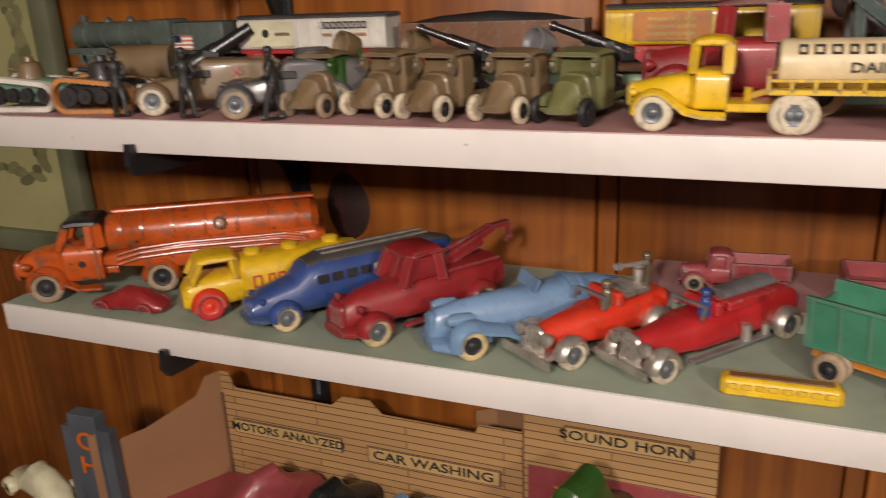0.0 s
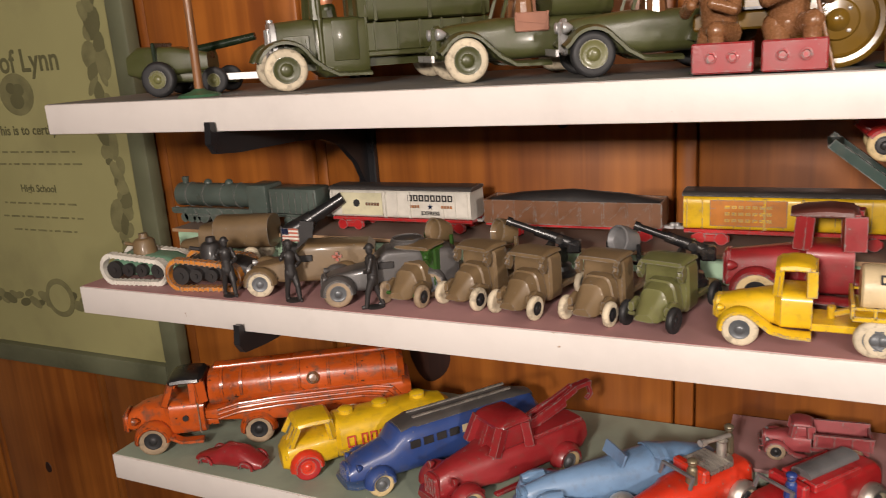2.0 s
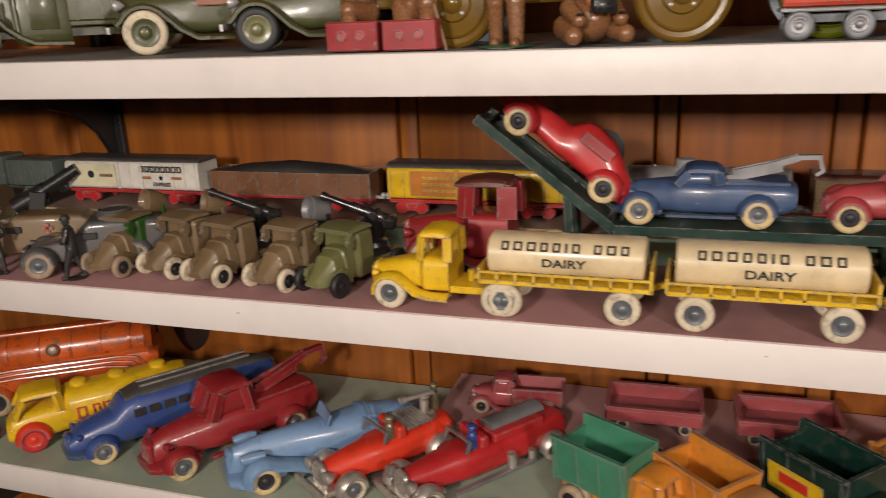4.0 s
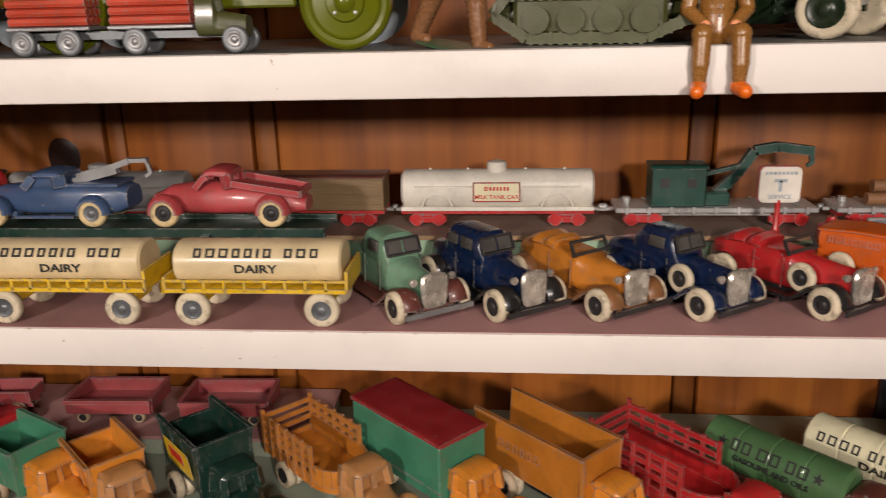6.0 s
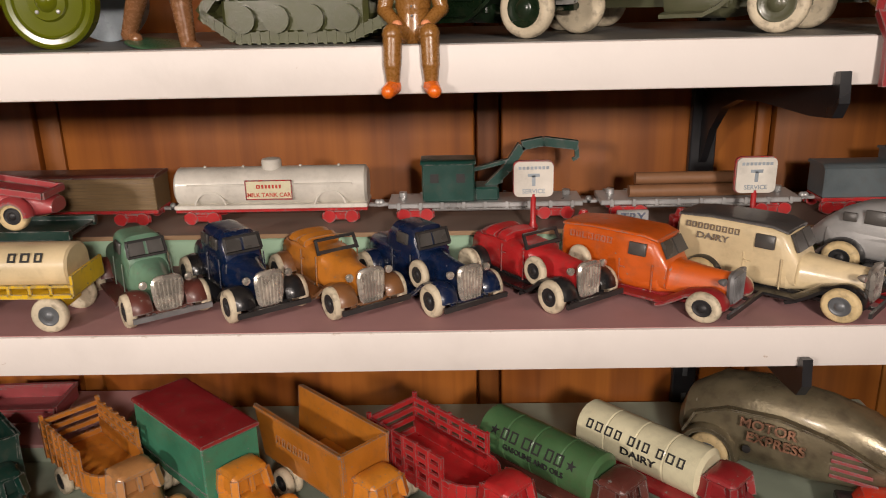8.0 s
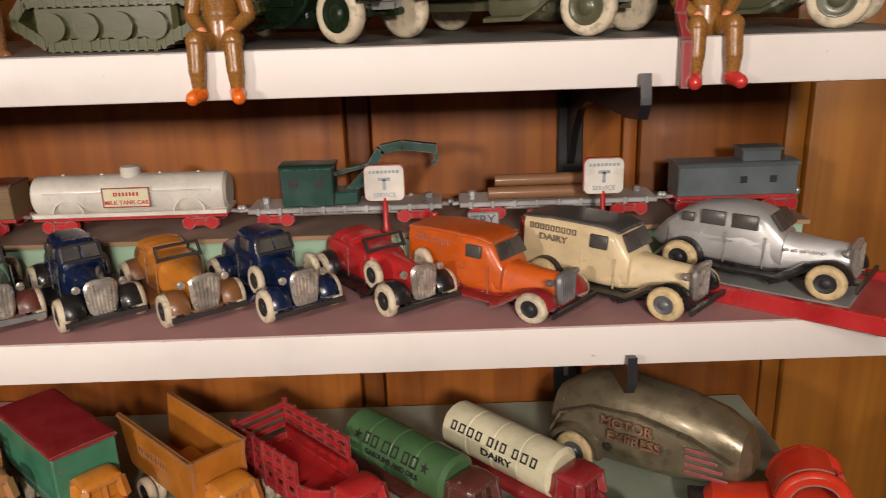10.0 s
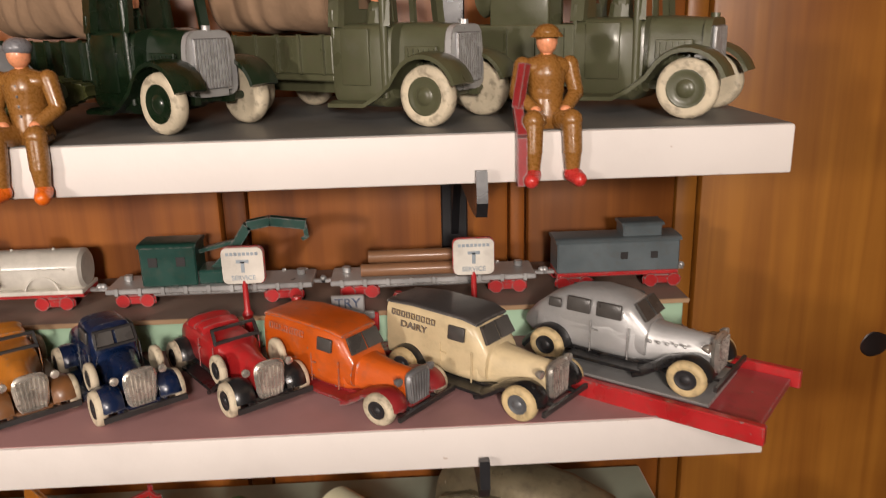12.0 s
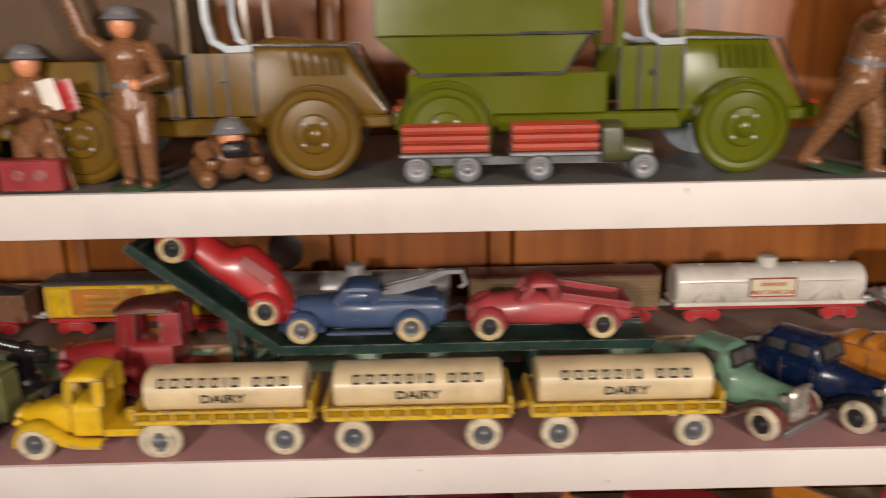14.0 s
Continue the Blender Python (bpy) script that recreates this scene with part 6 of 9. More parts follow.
def mid_right_row():
    cars = (
        ("grey-green toy coupe with a plated grille and rust red running boards", 0.774, 0.0105, P["sea_green"], P["maroon_brown"], "coupe", False, None),
        ("navy blue toy sedan with black mudguards", 0.8205, 0.0145, P["navy"], P["black"], "sedan", False, None),
        ("amber orange toy roadster with brown mudguards", 0.868, 0.0165, P["tan_orange"], P["mocha"], "roadster", False, None),
        ("navy blue toy coupe with side-mounted spare wheels", 0.9145, 0.018, P["navy"], P["navy"], "coupe", True, None),
        ("red toy roadster with black mudguards and spare wheels", 0.9705, 0.0205, P["red"], P["black"], "roadster", True, None),
    )
    for label, x, y, body, fend, kind, spare, _ in cars:
        hd = -54
        motor_car(label, at_wheel(x - 0.004, y, hd, 0.031, -0.0163), MID, hd, body, fend, kind, TYRE_WHITE, HUB_DARK, GRILLE, spare=spare, k=1.0, bumper_mat=LEAD if body is P["sea_green"] else None, roof=P["tan_orange"] if kind == "roadster" and body is P["tan_orange"] else None)
    hd = -41
    v = motor_car("orange toy delivery van with dark red mudguards", at_wheel(1.0325, 0.0065, hd, 0.0322, -0.0179), MID, hd, P["orange"], P["dark_red"], "van", TYRE_WHITE, HUB_DARK, LEAD, k=1.04, kz=0.86, roof=P["orange"])
    bars(v, [0.0026] * 7, 0.0036, 0.0008, side_pose(-0.029, -0.0132, 0.0315, 7), P["orange"], "embossed_mark", hollow=True)
    hd = -43
    v = motor_car("cream toy dairy van with black mudguards and worn grey roof", at_wheel(1.093, 0.0045, hd, 0.0338, -0.0187), MID, hd, P["cream"], P["black"], "van", TYRE_CREAM, HUB_GREY, CHROME, k=1.09, kz=0.9, roof=P["lead_grey"])
    bars(v, [0.0022] * 9, 0.003, 0.0007, side_pose(-0.0285, -0.0132, 0.0318, 7), P["khaki"], "embossed_mark")
    writing(v, "DAIRY", 0.0045, side_pose(-0.028, -0.0137, 0.0268, 6), P["khaki"], 0.0002, wide=1.2)
    # ramp with the silver sedan
    ob = thing("toy_car_ramp", "low red-edged toy ramp jutting over the shelf edge", "toy ramp", (1.163, 0.033, MID), -39)
    bm = bmesh.new()
    box_bm(bm, -0.052, -0.028, 0.0008, 0.052, 0.028, 0.0045, 0.0004, 1)
    part("deck", bm, P["pink_red"], ob)
    bm = bmesh.new()
    box_bm(bm, -0.056, -0.021, 0.0045, 0.03, 0.021, 0.0062, 0.0003, 1)
    part("grey_plate", bm, SILVER, ob)
    for s in (-1, 1):
        bm = bmesh.new()
        box_bm(bm, -0.052, s * 0.0305 - 0.002, 0.0, 0.056, s * 0.0305 + 0.002, 0.0085, 0.0005, 1)
        part("side_rail", bm, P["red"], ob, "chipped bright red rail")
    motor_car("silver toy sedan with black mudguards standing on the ramp", at_wheel(1.1665, 0.0072, -40, 0.0347, -0.0193), MID + 0.0063, -40, SILVER, P["black"], "airflow", TYRE_CREAM, HUB_DARK, CHROME, roof=P["lead_grey"], k=1.12, kz=0.91)
    # petrol pumps
    for x in (0.963, 1.081):
        ob = thing("toy_sign_post", "white enamel service sign on a red post", "toy sign", (x, 0.088, MID), 0, "petrol station signs")
        bm = bmesh.new()
        lathe(bm, [(0.005, 0.0), (0.005, 0.002), (0.0026, 0.004), (0.0022, 0.02), (0.003, 0.0225), (0.0016, 0.025), (0.0014, 0.041)], 16, "z")
        part("post", bm, P["red"], ob)
        bm = bmesh.new()
        rounded_plate(bm, 0.0105, 0.0395, 0.0585, 0.003, -0.0012, 0.0006)
        part("sign_plate", bm, P["white"], ob)
        bm = bmesh.new()
        rounded_plate(bm, 0.0109, 0.0391, 0.0589, 0.0032, 0.0004, 0.0024)
        part("sign_rim", bm, P["red"], ob)
        bars(ob, [0.0015] * 8, 0.0016, 0.0006, pose(0, -0.0013, 0.0553, 90, 0, 0), P["tin_blue_grey"])
        bm = bmesh.new()
        box_bm(bm, -0.0032, -0.0015, 0.0505, 0.0032, -0.0011, 0.0522)
        box_bm(bm, -0.0009, -0.0015, 0.0455, 0.0009, -0.0011, 0.0512)
        part("emblem", bm, P["tin_blue_grey"], ob)
        writing(ob, "SERVICE", 0.0034, pose(0, -0.0013, 0.0425, 90, 0, 0), P["tin_blue_grey"], 0.0001)
    ob = thing("toy_petrol_pumps", "red toy petrol pump island with a small white board", "toy pump", (1.0155, 0.083, MID), 0)
    bm = bmesh.new()
    box_bm(bm, -0.032, -0.006, 0.0, 0.032, 0.006, 0.003, 0.0006, 1)
    part("island", bm, P["red"], ob)
    for x in (-0.026, 0.026):
        bm = bmesh.new()
        box_bm(bm, x - 0.0055, -0.0048, 0.003, x + 0.0055, 0.0048, 0.029, 0.0016, 2)
        tube(bm, (x, 0, 0.029), (x, 0, 0.033), 0.0035, 0.002)
        part("pump", bm, P["red"], ob)
    bm = bmesh.new()
    box_bm(bm, -0.0155, -0.0015, 0.012, 0.0155, 0.0015, 0.0225, 0.0006, 1)
    part("rack", bm, P["red"], ob)
    bm = bmesh.new()
    box_bm(bm, -0.0085, -0.0022, 0.0225, 0.0085, 0.0005, 0.0325, 0.0006, 1)
    box_bm(bm, -0.0135, -0.0022, 0.0195, 0.0135, 0.0005, 0.0235, 0.0006, 1)
    part("board", bm, SILVER, ob)
    writing(ob, "TRY", 0.0072, pose(0, -0.0024, 0.0285, 90, 0, 0), P["slate_blue"], 0.0002)


def mid_centre_row():
    # yellow truck drawing the milk trailers
    tank_trailer((0.5195, 0.0205), 0.055)
    tank_trailer((0.6085, 0.0205), 0.0595)
    tank_trailer((0.704, 0.0205), 0.062)
    ob = thing("toy_tractor_truck", "yellow toy truck cab drawing the milk trailers", "toy truck", (0.4505, 0.0205, MID), 180)
    bm = bmesh.new()
    loft(bm, [(-0.013, 0.0135, 0.009, 0.0265, 6, 0.97), (0.0, 0.0135, 0.009, 0.0265, 6, 0.95), (0.003, 0.0118, 0.009, 0.0252, 3.4, 0.8), (0.018, 0.0095, 0.009, 0.0225, 3, 0.75), (0.0285, 0.0075, 0.0095, 0.02, 3, 0.75)])
    part("bonnet", bm, P["yellow"], ob)
    open_cab(ob, -0.0125, 0.002, 0.0135, 0.026, 0.038, P["yellow"], 0.001, (), t=0.0028)
    bm = bmesh.new()
    box_bm(bm, -0.036, -0.011, 0.0085, -0.012, 0.011, 0.0122, 0.0006, 1)
    part("chassis", bm, P["yellow"], ob)
    grille(ob, 0.029, 0.007, 0.009, 0.0205, P["yellow"])
    for s in (-1, 1):
        wheel(ob, 0.0175, s * 0.0145, 0.0085, 0.0052, TYRE_WHITE, HUB_GREY)
        wheel(ob, -0.038, s * 0.0145, 0.0085, 0.0052, TYRE_WHITE, HUB_GREY)
        bm = bmesh.new()
        ribbon(bm, ([*arc(0.0175, 0.0085, 0.0105, -5, 130, 9), (0.003, 0.0105), (-0.003, 0.0092), (-0.013, 0.009)])[::-1], *sorted((s * 0.0092, s * 0.0178)), 0.0014, 0.0016)
        part("front_fender", bm, P["yellow"], ob)
        headlight(ob, 0.0275, s * 0.0098, 0.0165, 0.002, P["yellow"])
    # car transporter
    ob = thing("toy_car_transporter", "dark green toy car transporter trailer drawn by a dark red cab", "toy truck", (0.6, 0.064, MID), 180)
    bm = bmesh.new()
    for s in (-1, 1):
        strut(bm, (-0.128, s * 0.0145, 0.0335), (0.062, s * 0.0145, 0.0335), 0.003, 0.005)
        strut(bm, (0.062, s * 0.0145, 0.0335), (0.132, s * 0.0145, 0.089), 0.003, 0.005)
    box_bm(bm, -0.127, -0.0145, 0.0322, 0.062, 0.0145, 0.0336)
    strut(bm, (0.062, 0, 0.0325), (0.131, 0, 0.0872), 0.029, 0.0016)
    for i in range(2):
        q = i / 1
        strut(bm, (0.066 + 0.064 * q, -0.0145, 0.036 + 0.0515 * q), (0.066 + 0.064 * q, 0.0145, 0.036 + 0.0515 * q), 0.007, 0.0016)
    part("ramp_frame", bm, P["dark_green"], ob)
    bm = bmesh.new()
    for s in (-1, 1):
        strut(bm, (-0.066, s * 0.0125, 0.012), (-0.066, s * 0.0125, 0.033), 0.014, 0.004)
        part("support", bm, P["dark_green"], ob)
        bm = bmesh.new()
        strut(bm, (0.062, s * 0.012, 0.03), (0.083, s * 0.012, 0.012), 0.004)
        strut(bm, (0.083, s * 0.012, 0.012), (0.086, s * 0.012, 0.052), 0.004)
        part("ramp_strut", bm, P["dark_green"], ob)
        bm = bmesh.new()
    box_bm(bm, -0.08, -0.012, 0.008, -0.052, 0.012, 0.013, 0.0008, 1)
    part("axle_block", bm, P["dark_green"], ob)
    for s in (-1, 1):
        wheel(ob, -0.066, s * 0.0135, 0.0085, 0.005, TYRE_CREAM, HUB_DARK)
    ob = thing("toy_tractor_truck", "dark red toy truck cab with a long bonnet and black roof", "toy truck", (0.47, 0.07, MID), 180)
    ob.scale = (1.15, 1.0, 1.15)
    bm = bmesh.new()
    loft(bm, [(-0.04, 0.011, 0.01, 0.016, 5, 0.95), (-0.0105, 0.0135, 0.009, 0.0165, 5, 0.95), (-0.01, 0.0138, 0.009, 0.031, 6, 0.97), (0.009, 0.0138, 0.009, 0.031, 6, 0.95), (0.012, 0.0122, 0.009, 0.03, 3.4, 0.8), (0.03, 0.0105, 0.009, 0.0275, 3, 0.7), (0.042, 0.009, 0.0095, 0.0255, 3, 0.7)])
    part("bonnet", bm, P["dark_red"], ob)
    open_cab(ob, -0.0095, 0.011, 0.0138, 0.0305, 0.0455, P["dark_red"], 0.001, (), P["maroon_brown"], roof_over=0.005, t=0.0056)
    grille(ob, 0.0425, 0.0085, 0.009, 0.0265, P["dark_red"])
    for s in (-1, 1):
        for x in (0.029, -0.028):
            wheel(ob, x, s * 0.0145, 0.0095, 0.0055, TYRE_CREAM, HUB_DARK)
        bm = bmesh.new()
        ribbon(bm, ([*arc(0.029, 0.0095, 0.0118, -5, 130, 9), (0.013, 0.0125), (0.006, 0.0095), (-0.01, 0.009)])[::-1], *sorted((s * 0.0092, s * 0.0178)), 0.0014, 0.0018)
        part("front_fender", bm, P["dark_red"], ob)
        headlight(ob, 0.041, s * 0.0115, 0.0205, 0.0026, P["dark_red"])
    # cars on the transporter
    zc = MID + 0.0362
    secs = [(-0.045, 0.0085, 0.006, 0.0135, 2.6, 0.75), (-0.038, 0.0118, 0.005, 0.018, 2.8, 0.75), (-0.014, 0.0128, 0.005, 0.0215, 3, 0.78), (0.004, 0.0128, 0.005, 0.022, 3, 0.78), (0.012, 0.0118, 0.005, 0.0215, 2.8, 0.72), (0.028, 0.0095, 0.005, 0.0195, 2.5, 0.65), (0.037, 0.0065, 0.006, 0.0145, 2.5, 0.7)]
    t = tow_truck("slate blue toy tow truck riding the car transporter", (0.577, 0.064), zc, 180, P["slate_blue"], P["slate_blue"], TYRE_CREAM, 0.9, LEAD, "toy cars on the transporter", roof_z=0.0298)
    p = streamlined("toy_pickup", "dull red toy pickup truck riding the transporter", (0.672, 0.064), 180, secs, P["pink_red"], (0.028, -0.029), TYRE_CREAM, HUB_DARK, P["pink_red"], zc, "toy truck", 0.0078, 0.0165, "toy cars on the transporter")
    open_cab(p, -0.006, 0.012, 0.0122, 0.0205, 0.0272, P["pink_red"], 0.006, (), t=0.003)
    bm = bmesh.new()
    for s in (-1, 1):
        strut(bm, (-0.043, s * 0.0108, 0.0165), (-0.008, s * 0.0118, 0.0225), 0.0022, 0.0034)
    strut(bm, (-0.043, -0.0108, 0.0165), (-0.043, 0.0108, 0.0165), 0.0022, 0.0034)
    part("bed_rim", bm, P["pink_red"], p)
    grille(p, 0.0368, 0.006, 0.006, 0.0155, P["pink_red"])
    c = streamlined("toy_car", "bright red teardrop toy car tilted on the transporter ramp", (0, 0), 0,
                    [(-0.05, 0.006, 0.003, 0.0065, 2.4, 0.7), (-0.042, 0.0105, 0.004, 0.0125, 2.6, 0.68), (-0.03, 0.0122, 0.004, 0.0195, 2.6, 0.58), (-0.018, 0.0128, 0.004, 0.0262, 2.8, 0.56), (-0.006, 0.0128, 0.004, 0.0278, 2.8, 0.56), (-0.001, 0.0126, 0.004, 0.0262, 2.8, 0.58), (0.005, 0.0118, 0.004, 0.0195, 2.6, 0.62), (0.018, 0.0102, 0.005, 0.0186, 2.4, 0.55), (0.032, 0.0085, 0.005, 0.0166, 2.3, 0.52), (0.042, 0.006, 0.006, 0.0125, 2.3, 0.55)],
                    P["red"], (0.027, -0.027), TYRE_CREAM, HUB_DARK, P["red"], 0, "toy car", 0.0078, 0.0165, "toy cars on the transporter")
    ang = math.degrees(math.atan2(0.0555, 0.07))
    c.matrix_world = pose(0.5045, 0.064, MID + 0.0625, 0, 0, 0) @ pose(0, 0, 0, 0, ang, 0) @ pose(0, 0, 0.0032, 0, 0, 180)
    for s in (-1, 1):
        bm = bmesh.new()
        box_bm(bm, -0.012, -0.0003, -0.0028, 0.006, 0.0003, 0.0028, 0.0002, 1)
        w = part("window", bm, P["dark_red"], c)
        w.matrix_local = pose(-0.009, s * 0.0102, 0.0212, s * 26, 0, 0)


def mid_left_row():
    crawler_tank("small white toy tank with tan turret and green patches", (0.041, 0.026), 188, P["khaki"], P["white"], P["sea_green"])
    crawler_tank("small black toy tank with yellow tracks", (0.101, 0.026), 192, P["dark_load"], P["pumpkin"], P["dark_load"])
    # covered tan truck behind the tanks
    ob = thing("toy_covered_truck", "tan toy truck with a round canvas tilt", "toy truck", (0.073, 0.076, MID), 195)
    bm = bmesh.new()
    loft(bm, [(-0.036, 0.0135, 0.012, 0.036, 2.6, 0.95), (0.006, 0.0135, 0.012, 0.036, 2.6, 0.95)], 28)
    part("tilt", bm, P["khaki"], ob)
    bm = bmesh.new()
    loft(bm, [(0.006, 0.0125, 0.008, 0.03, 4, 0.9), (0.018, 0.0125, 0.008, 0.03, 4, 0.9), (0.02, 0.011, 0.008, 0.021, 3, 0.8), (0.036, 0.0085, 0.008, 0.018, 3, 0.8)])
    part("cab", bm, P["khaki"], ob)
    for s in (-1, 1):
        for x in (0.026, -0.022):
            wheel(ob, x, s * 0.0135, 0.0075, 0.0045, TYRE_WHITE, HUB_DARK)
    ob = thing("toy_field_gun", "black toy cannon tilted upwards behind the cars", "toy gun", (0.129, 0.098, MID), 30)
    bm = bmesh.new()
    tube(bm, (-0.012, 0, 0.022), (0.027, 0, 0.0435), 0.0052, 0.0044, 14)
    tube(bm, (0.012, 0.005, 0.033), (0.024, 0.005, 0.041), 0.003, 0.003, 12)
    tube(bm, (-0.018, 0, 0.019), (0.004, 0, 0.0305), 0.0068, 0.006, 14)
    part("gun_barrel", bm, P["black"], ob)
    bm = bmesh.new()
    box_bm(bm, -0.02, -0.009, 0.0, 0.014, 0.009, 0.012, 0.001, 1)
    for s in (-1, 1):
        strut(bm, (-0.004, s * 0.008, 0.01), (0.0, s * 0.008, 0.03), 0.003, 0.01)
    part("carriage", bm, P["dark_load"], ob)
    # ambulance and armoured car
    for label, x, y, hd, body, tyre, arm in (("tan toy armoured ambulance with a red cross and pale tyres", 0.15, 0.011, 207, P["khaki"], TYRE_WHITE, False), ("grey toy armoured car with a round turret and tan tyres", 0.211, 0.006, 212, P["lead_grey"], TYRE_TAN, True)):
        ob = streamlined("toy_armoured_car", label, at_wheel(x, y, hd, 0.026, 0.0145), hd,
                         [(-0.047, 0.0112, 0.012, 0.026, 9, 0.9), (-0.043, 0.0135, 0.007, 0.029, 9, 0.82), (-0.004, 0.0135, 0.007, 0.0308, 9, 0.78), (0.006, 0.0128, 0.007, 0.0225, 9, 0.84), (0.0065, 0.0115, 0.007, 0.0215, 8, 0.8), (0.03, 0.0092, 0.0075, 0.0178, 7, 0.78), (0.0345, 0.0075, 0.009, 0.015, 6, 0.78)],
                         body, (0.026, -0.028), tyre, HUB_GREY, body, MID, "toy armoured car", 0.0088, 0.0165, "armoured toy cars")
        grille(ob, 0.0345, 0.0068, 0.0075, 0.0175, SILVER if not arm else body)
        for s in (-1, 1):
            headlight(ob, 0.0335, s * 0.0095, 0.0165, 0.0022, SILVER if not arm else body)
            bm = bmesh.new()
            box_bm(bm, -0.008, s * 0.0124 - 0.0008, 0.0205, 0.001, s * 0.0124 + 0.0008, 0.0245, 0.0003, 1)
            part("vision_slit", bm, P["dark_load"], ob)
        if arm:
            bm = bmesh.new()
            lathe(bm, [(0.0105, 0.027), (0.0105, 0.034), (0.0092, 0.0355), (0.0085, 0.0348), (0.001, 0.0345)], 22, "z")
            tr = part("turret", bm, P["lead_grey"], ob, "dark metal drum turret")
            tr.location.x = -0.018
        else:
            bm = bmesh.new()
            box_bm(bm, -0.0245, 0.0124, 0.0195, -0.0225, 0.0136, 0.0255)
            box_bm(bm, -0.0265, 0.0124, 0.0215, -0.0205, 0.0136, 0.0235)
            part("red_cross", bm, P["coral"], ob)
    aa_truck("tan and green army lorry with a searchlight", (0.249, 0.035), -96, P["bottle_green"], P["khaki"], TYRE_TAN, "lamp", P["khaki"])
    aa_truck("tan army lorry with a tan searchlight", (0.286, 0.04), -106, P["khaki"], P["khaki"], TYRE_WHITE, "lamp", P["khaki"])
    aa_truck("tan army lorry with a raised black gun", (0.321, 0.033), -104, P["khaki"], P["khaki"], TYRE_WHITE, "gun")
    aa_truck("tan army lorry with a silver searchlight", (0.361, 0.033), -103, P["khaki"], P["khaki"], TYRE_WHITE, "lamp", LEAD)
    aa_truck("olive army lorry with black wheels and a raised gun", (0.394, 0.032), -106, P["moss"], P["moss"], TYRE_BLACK, "gun")


def train():
    rail_car("toy_locomotive", "grey-green toy steam locomotive with tender", -0.02, 0.131, "loco", P["loco_green"])
    c = rail_car("toy_boxcar", "white toy railway boxcar with dark print and red underframe", 0.136, 0.256, "box", P["white"], P["lead_grey"])
    bars(c, [0.0034] * 8, 0.0045, 0.001, side_pose(0.026, -0.0126, 0.0245), INK)
    star(c, side_pose(0.026, -0.0126, 0.0185), 0.0024, P["navy"])
    for x in (0.0135, 0.0385):
        bars(c, [0.0016] * 4, 0.002, 0.0006, side_pose(x, -0.0126, 0.0185), P["tan_orange"])
    writing(c, "EXPRESS", 0.0038, side_pose(0.026, -0.0126, 0.0138), INK, 0.0001)
    bm = bmesh.new()
    box_bm(bm, -0.046, -0.0127, 0.0115, -0.012, -0.0122, 0.0275)
    part("buff_panel", bm, P["ivory"], c)
    bm = bmesh.new()
    lathe(bm, [(0.0028, -0.0131), (0.0028, -0.0126)], 8, "y")
    o = part("round_emblem", bm, INK, c)
    o.location = (-0.033, 0, 0.02)
    bars(c, [0.0018] * 5, 0.0022, 0.0005, side_pose(-0.02, -0.0129, 0.0195), P["brown"])
    rail_car("toy_gondola", "brown toy open railway wagon heaped with a dark load", 0.258, 0.382, "gondola", P["brown"])
    c = rail_car("toy_boxcar", "yellow toy railway boxcar with a dark roof", 0.387, 0.506, "box", P["yellow"], P["lead_grey"])
    bm = bmesh.new()
    box_bm(bm, -0.04, -0.0127, 0.012, 0.002, -0.0122, 0.0275)
    part("tan_panel", bm, P["tan_orange"], c)
    for zz in (0.0235, 0.0195, 0.0155):
        bars(c, [0.0028] * 7, 0.0018, 0.001, side_pose(-0.019, -0.0129, zz), P["yellow"])
    c = rail_car("toy_tank_car", "silver toy railway tank car", 0.51, 0.63, "tank", SILVER)
    rail_car("toy_boxcar", "brown ribbed toy railway boxcar with a reddish roof", 0.633, 0.752, "ribbed", P["box_brown"], P["maroon_brown"])
    c = rail_car("toy_tank_car", "white toy milk tank car with a red label", 0.754, 0.874, "tank", P["white"])
    bm = bmesh.new()
    box_bm(bm, -0.0135, -0.0124, 0.0145, 0.0135, -0.0116, 0.026, 0.0004, 1)
    part("label_plate", bm, P["ivory"], c, "cream label plate edged in red")
    bm = bmesh.new()
    for zz in (0.0148, 0.0257):
        strut(bm, (-0.0133, -0.0125, zz), (0.0133, -0.0125, zz), 0.0007)
    for x in (-0.0132, 0.0132):
        strut(bm, (x, -0.0125, 0.0146), (x, -0.0125, 0.0259), 0.0007)
    part("label_border", bm, P["red"], c)
    bars(c, [0.0022, 0.0011, 0.0011, 0.0011, 0.0011, 0.0011, 0.0011], 0.0021, 0.0009, side_pose(0, -0.0126, 0.0222), INK_RED)
    writing(c, "MILK TANK CAR", 0.0034, side_pose(0, -0.0125, 0.0172), INK_RED, 0.0001)
    rail_car("toy_crane_car", "silver toy flat wagon carrying a dark green crane", 0.878, 0.998, "crane", SILVER)
    rail_car("toy_log_car", "silver toy flat wagon carrying three bare logs", 1.0, 1.122, "flat", SILVER)
    rail_car("toy_caboose", "plain grey toy caboose on red bogies", 1.126, 1.203, "caboose", P["train_grey"])


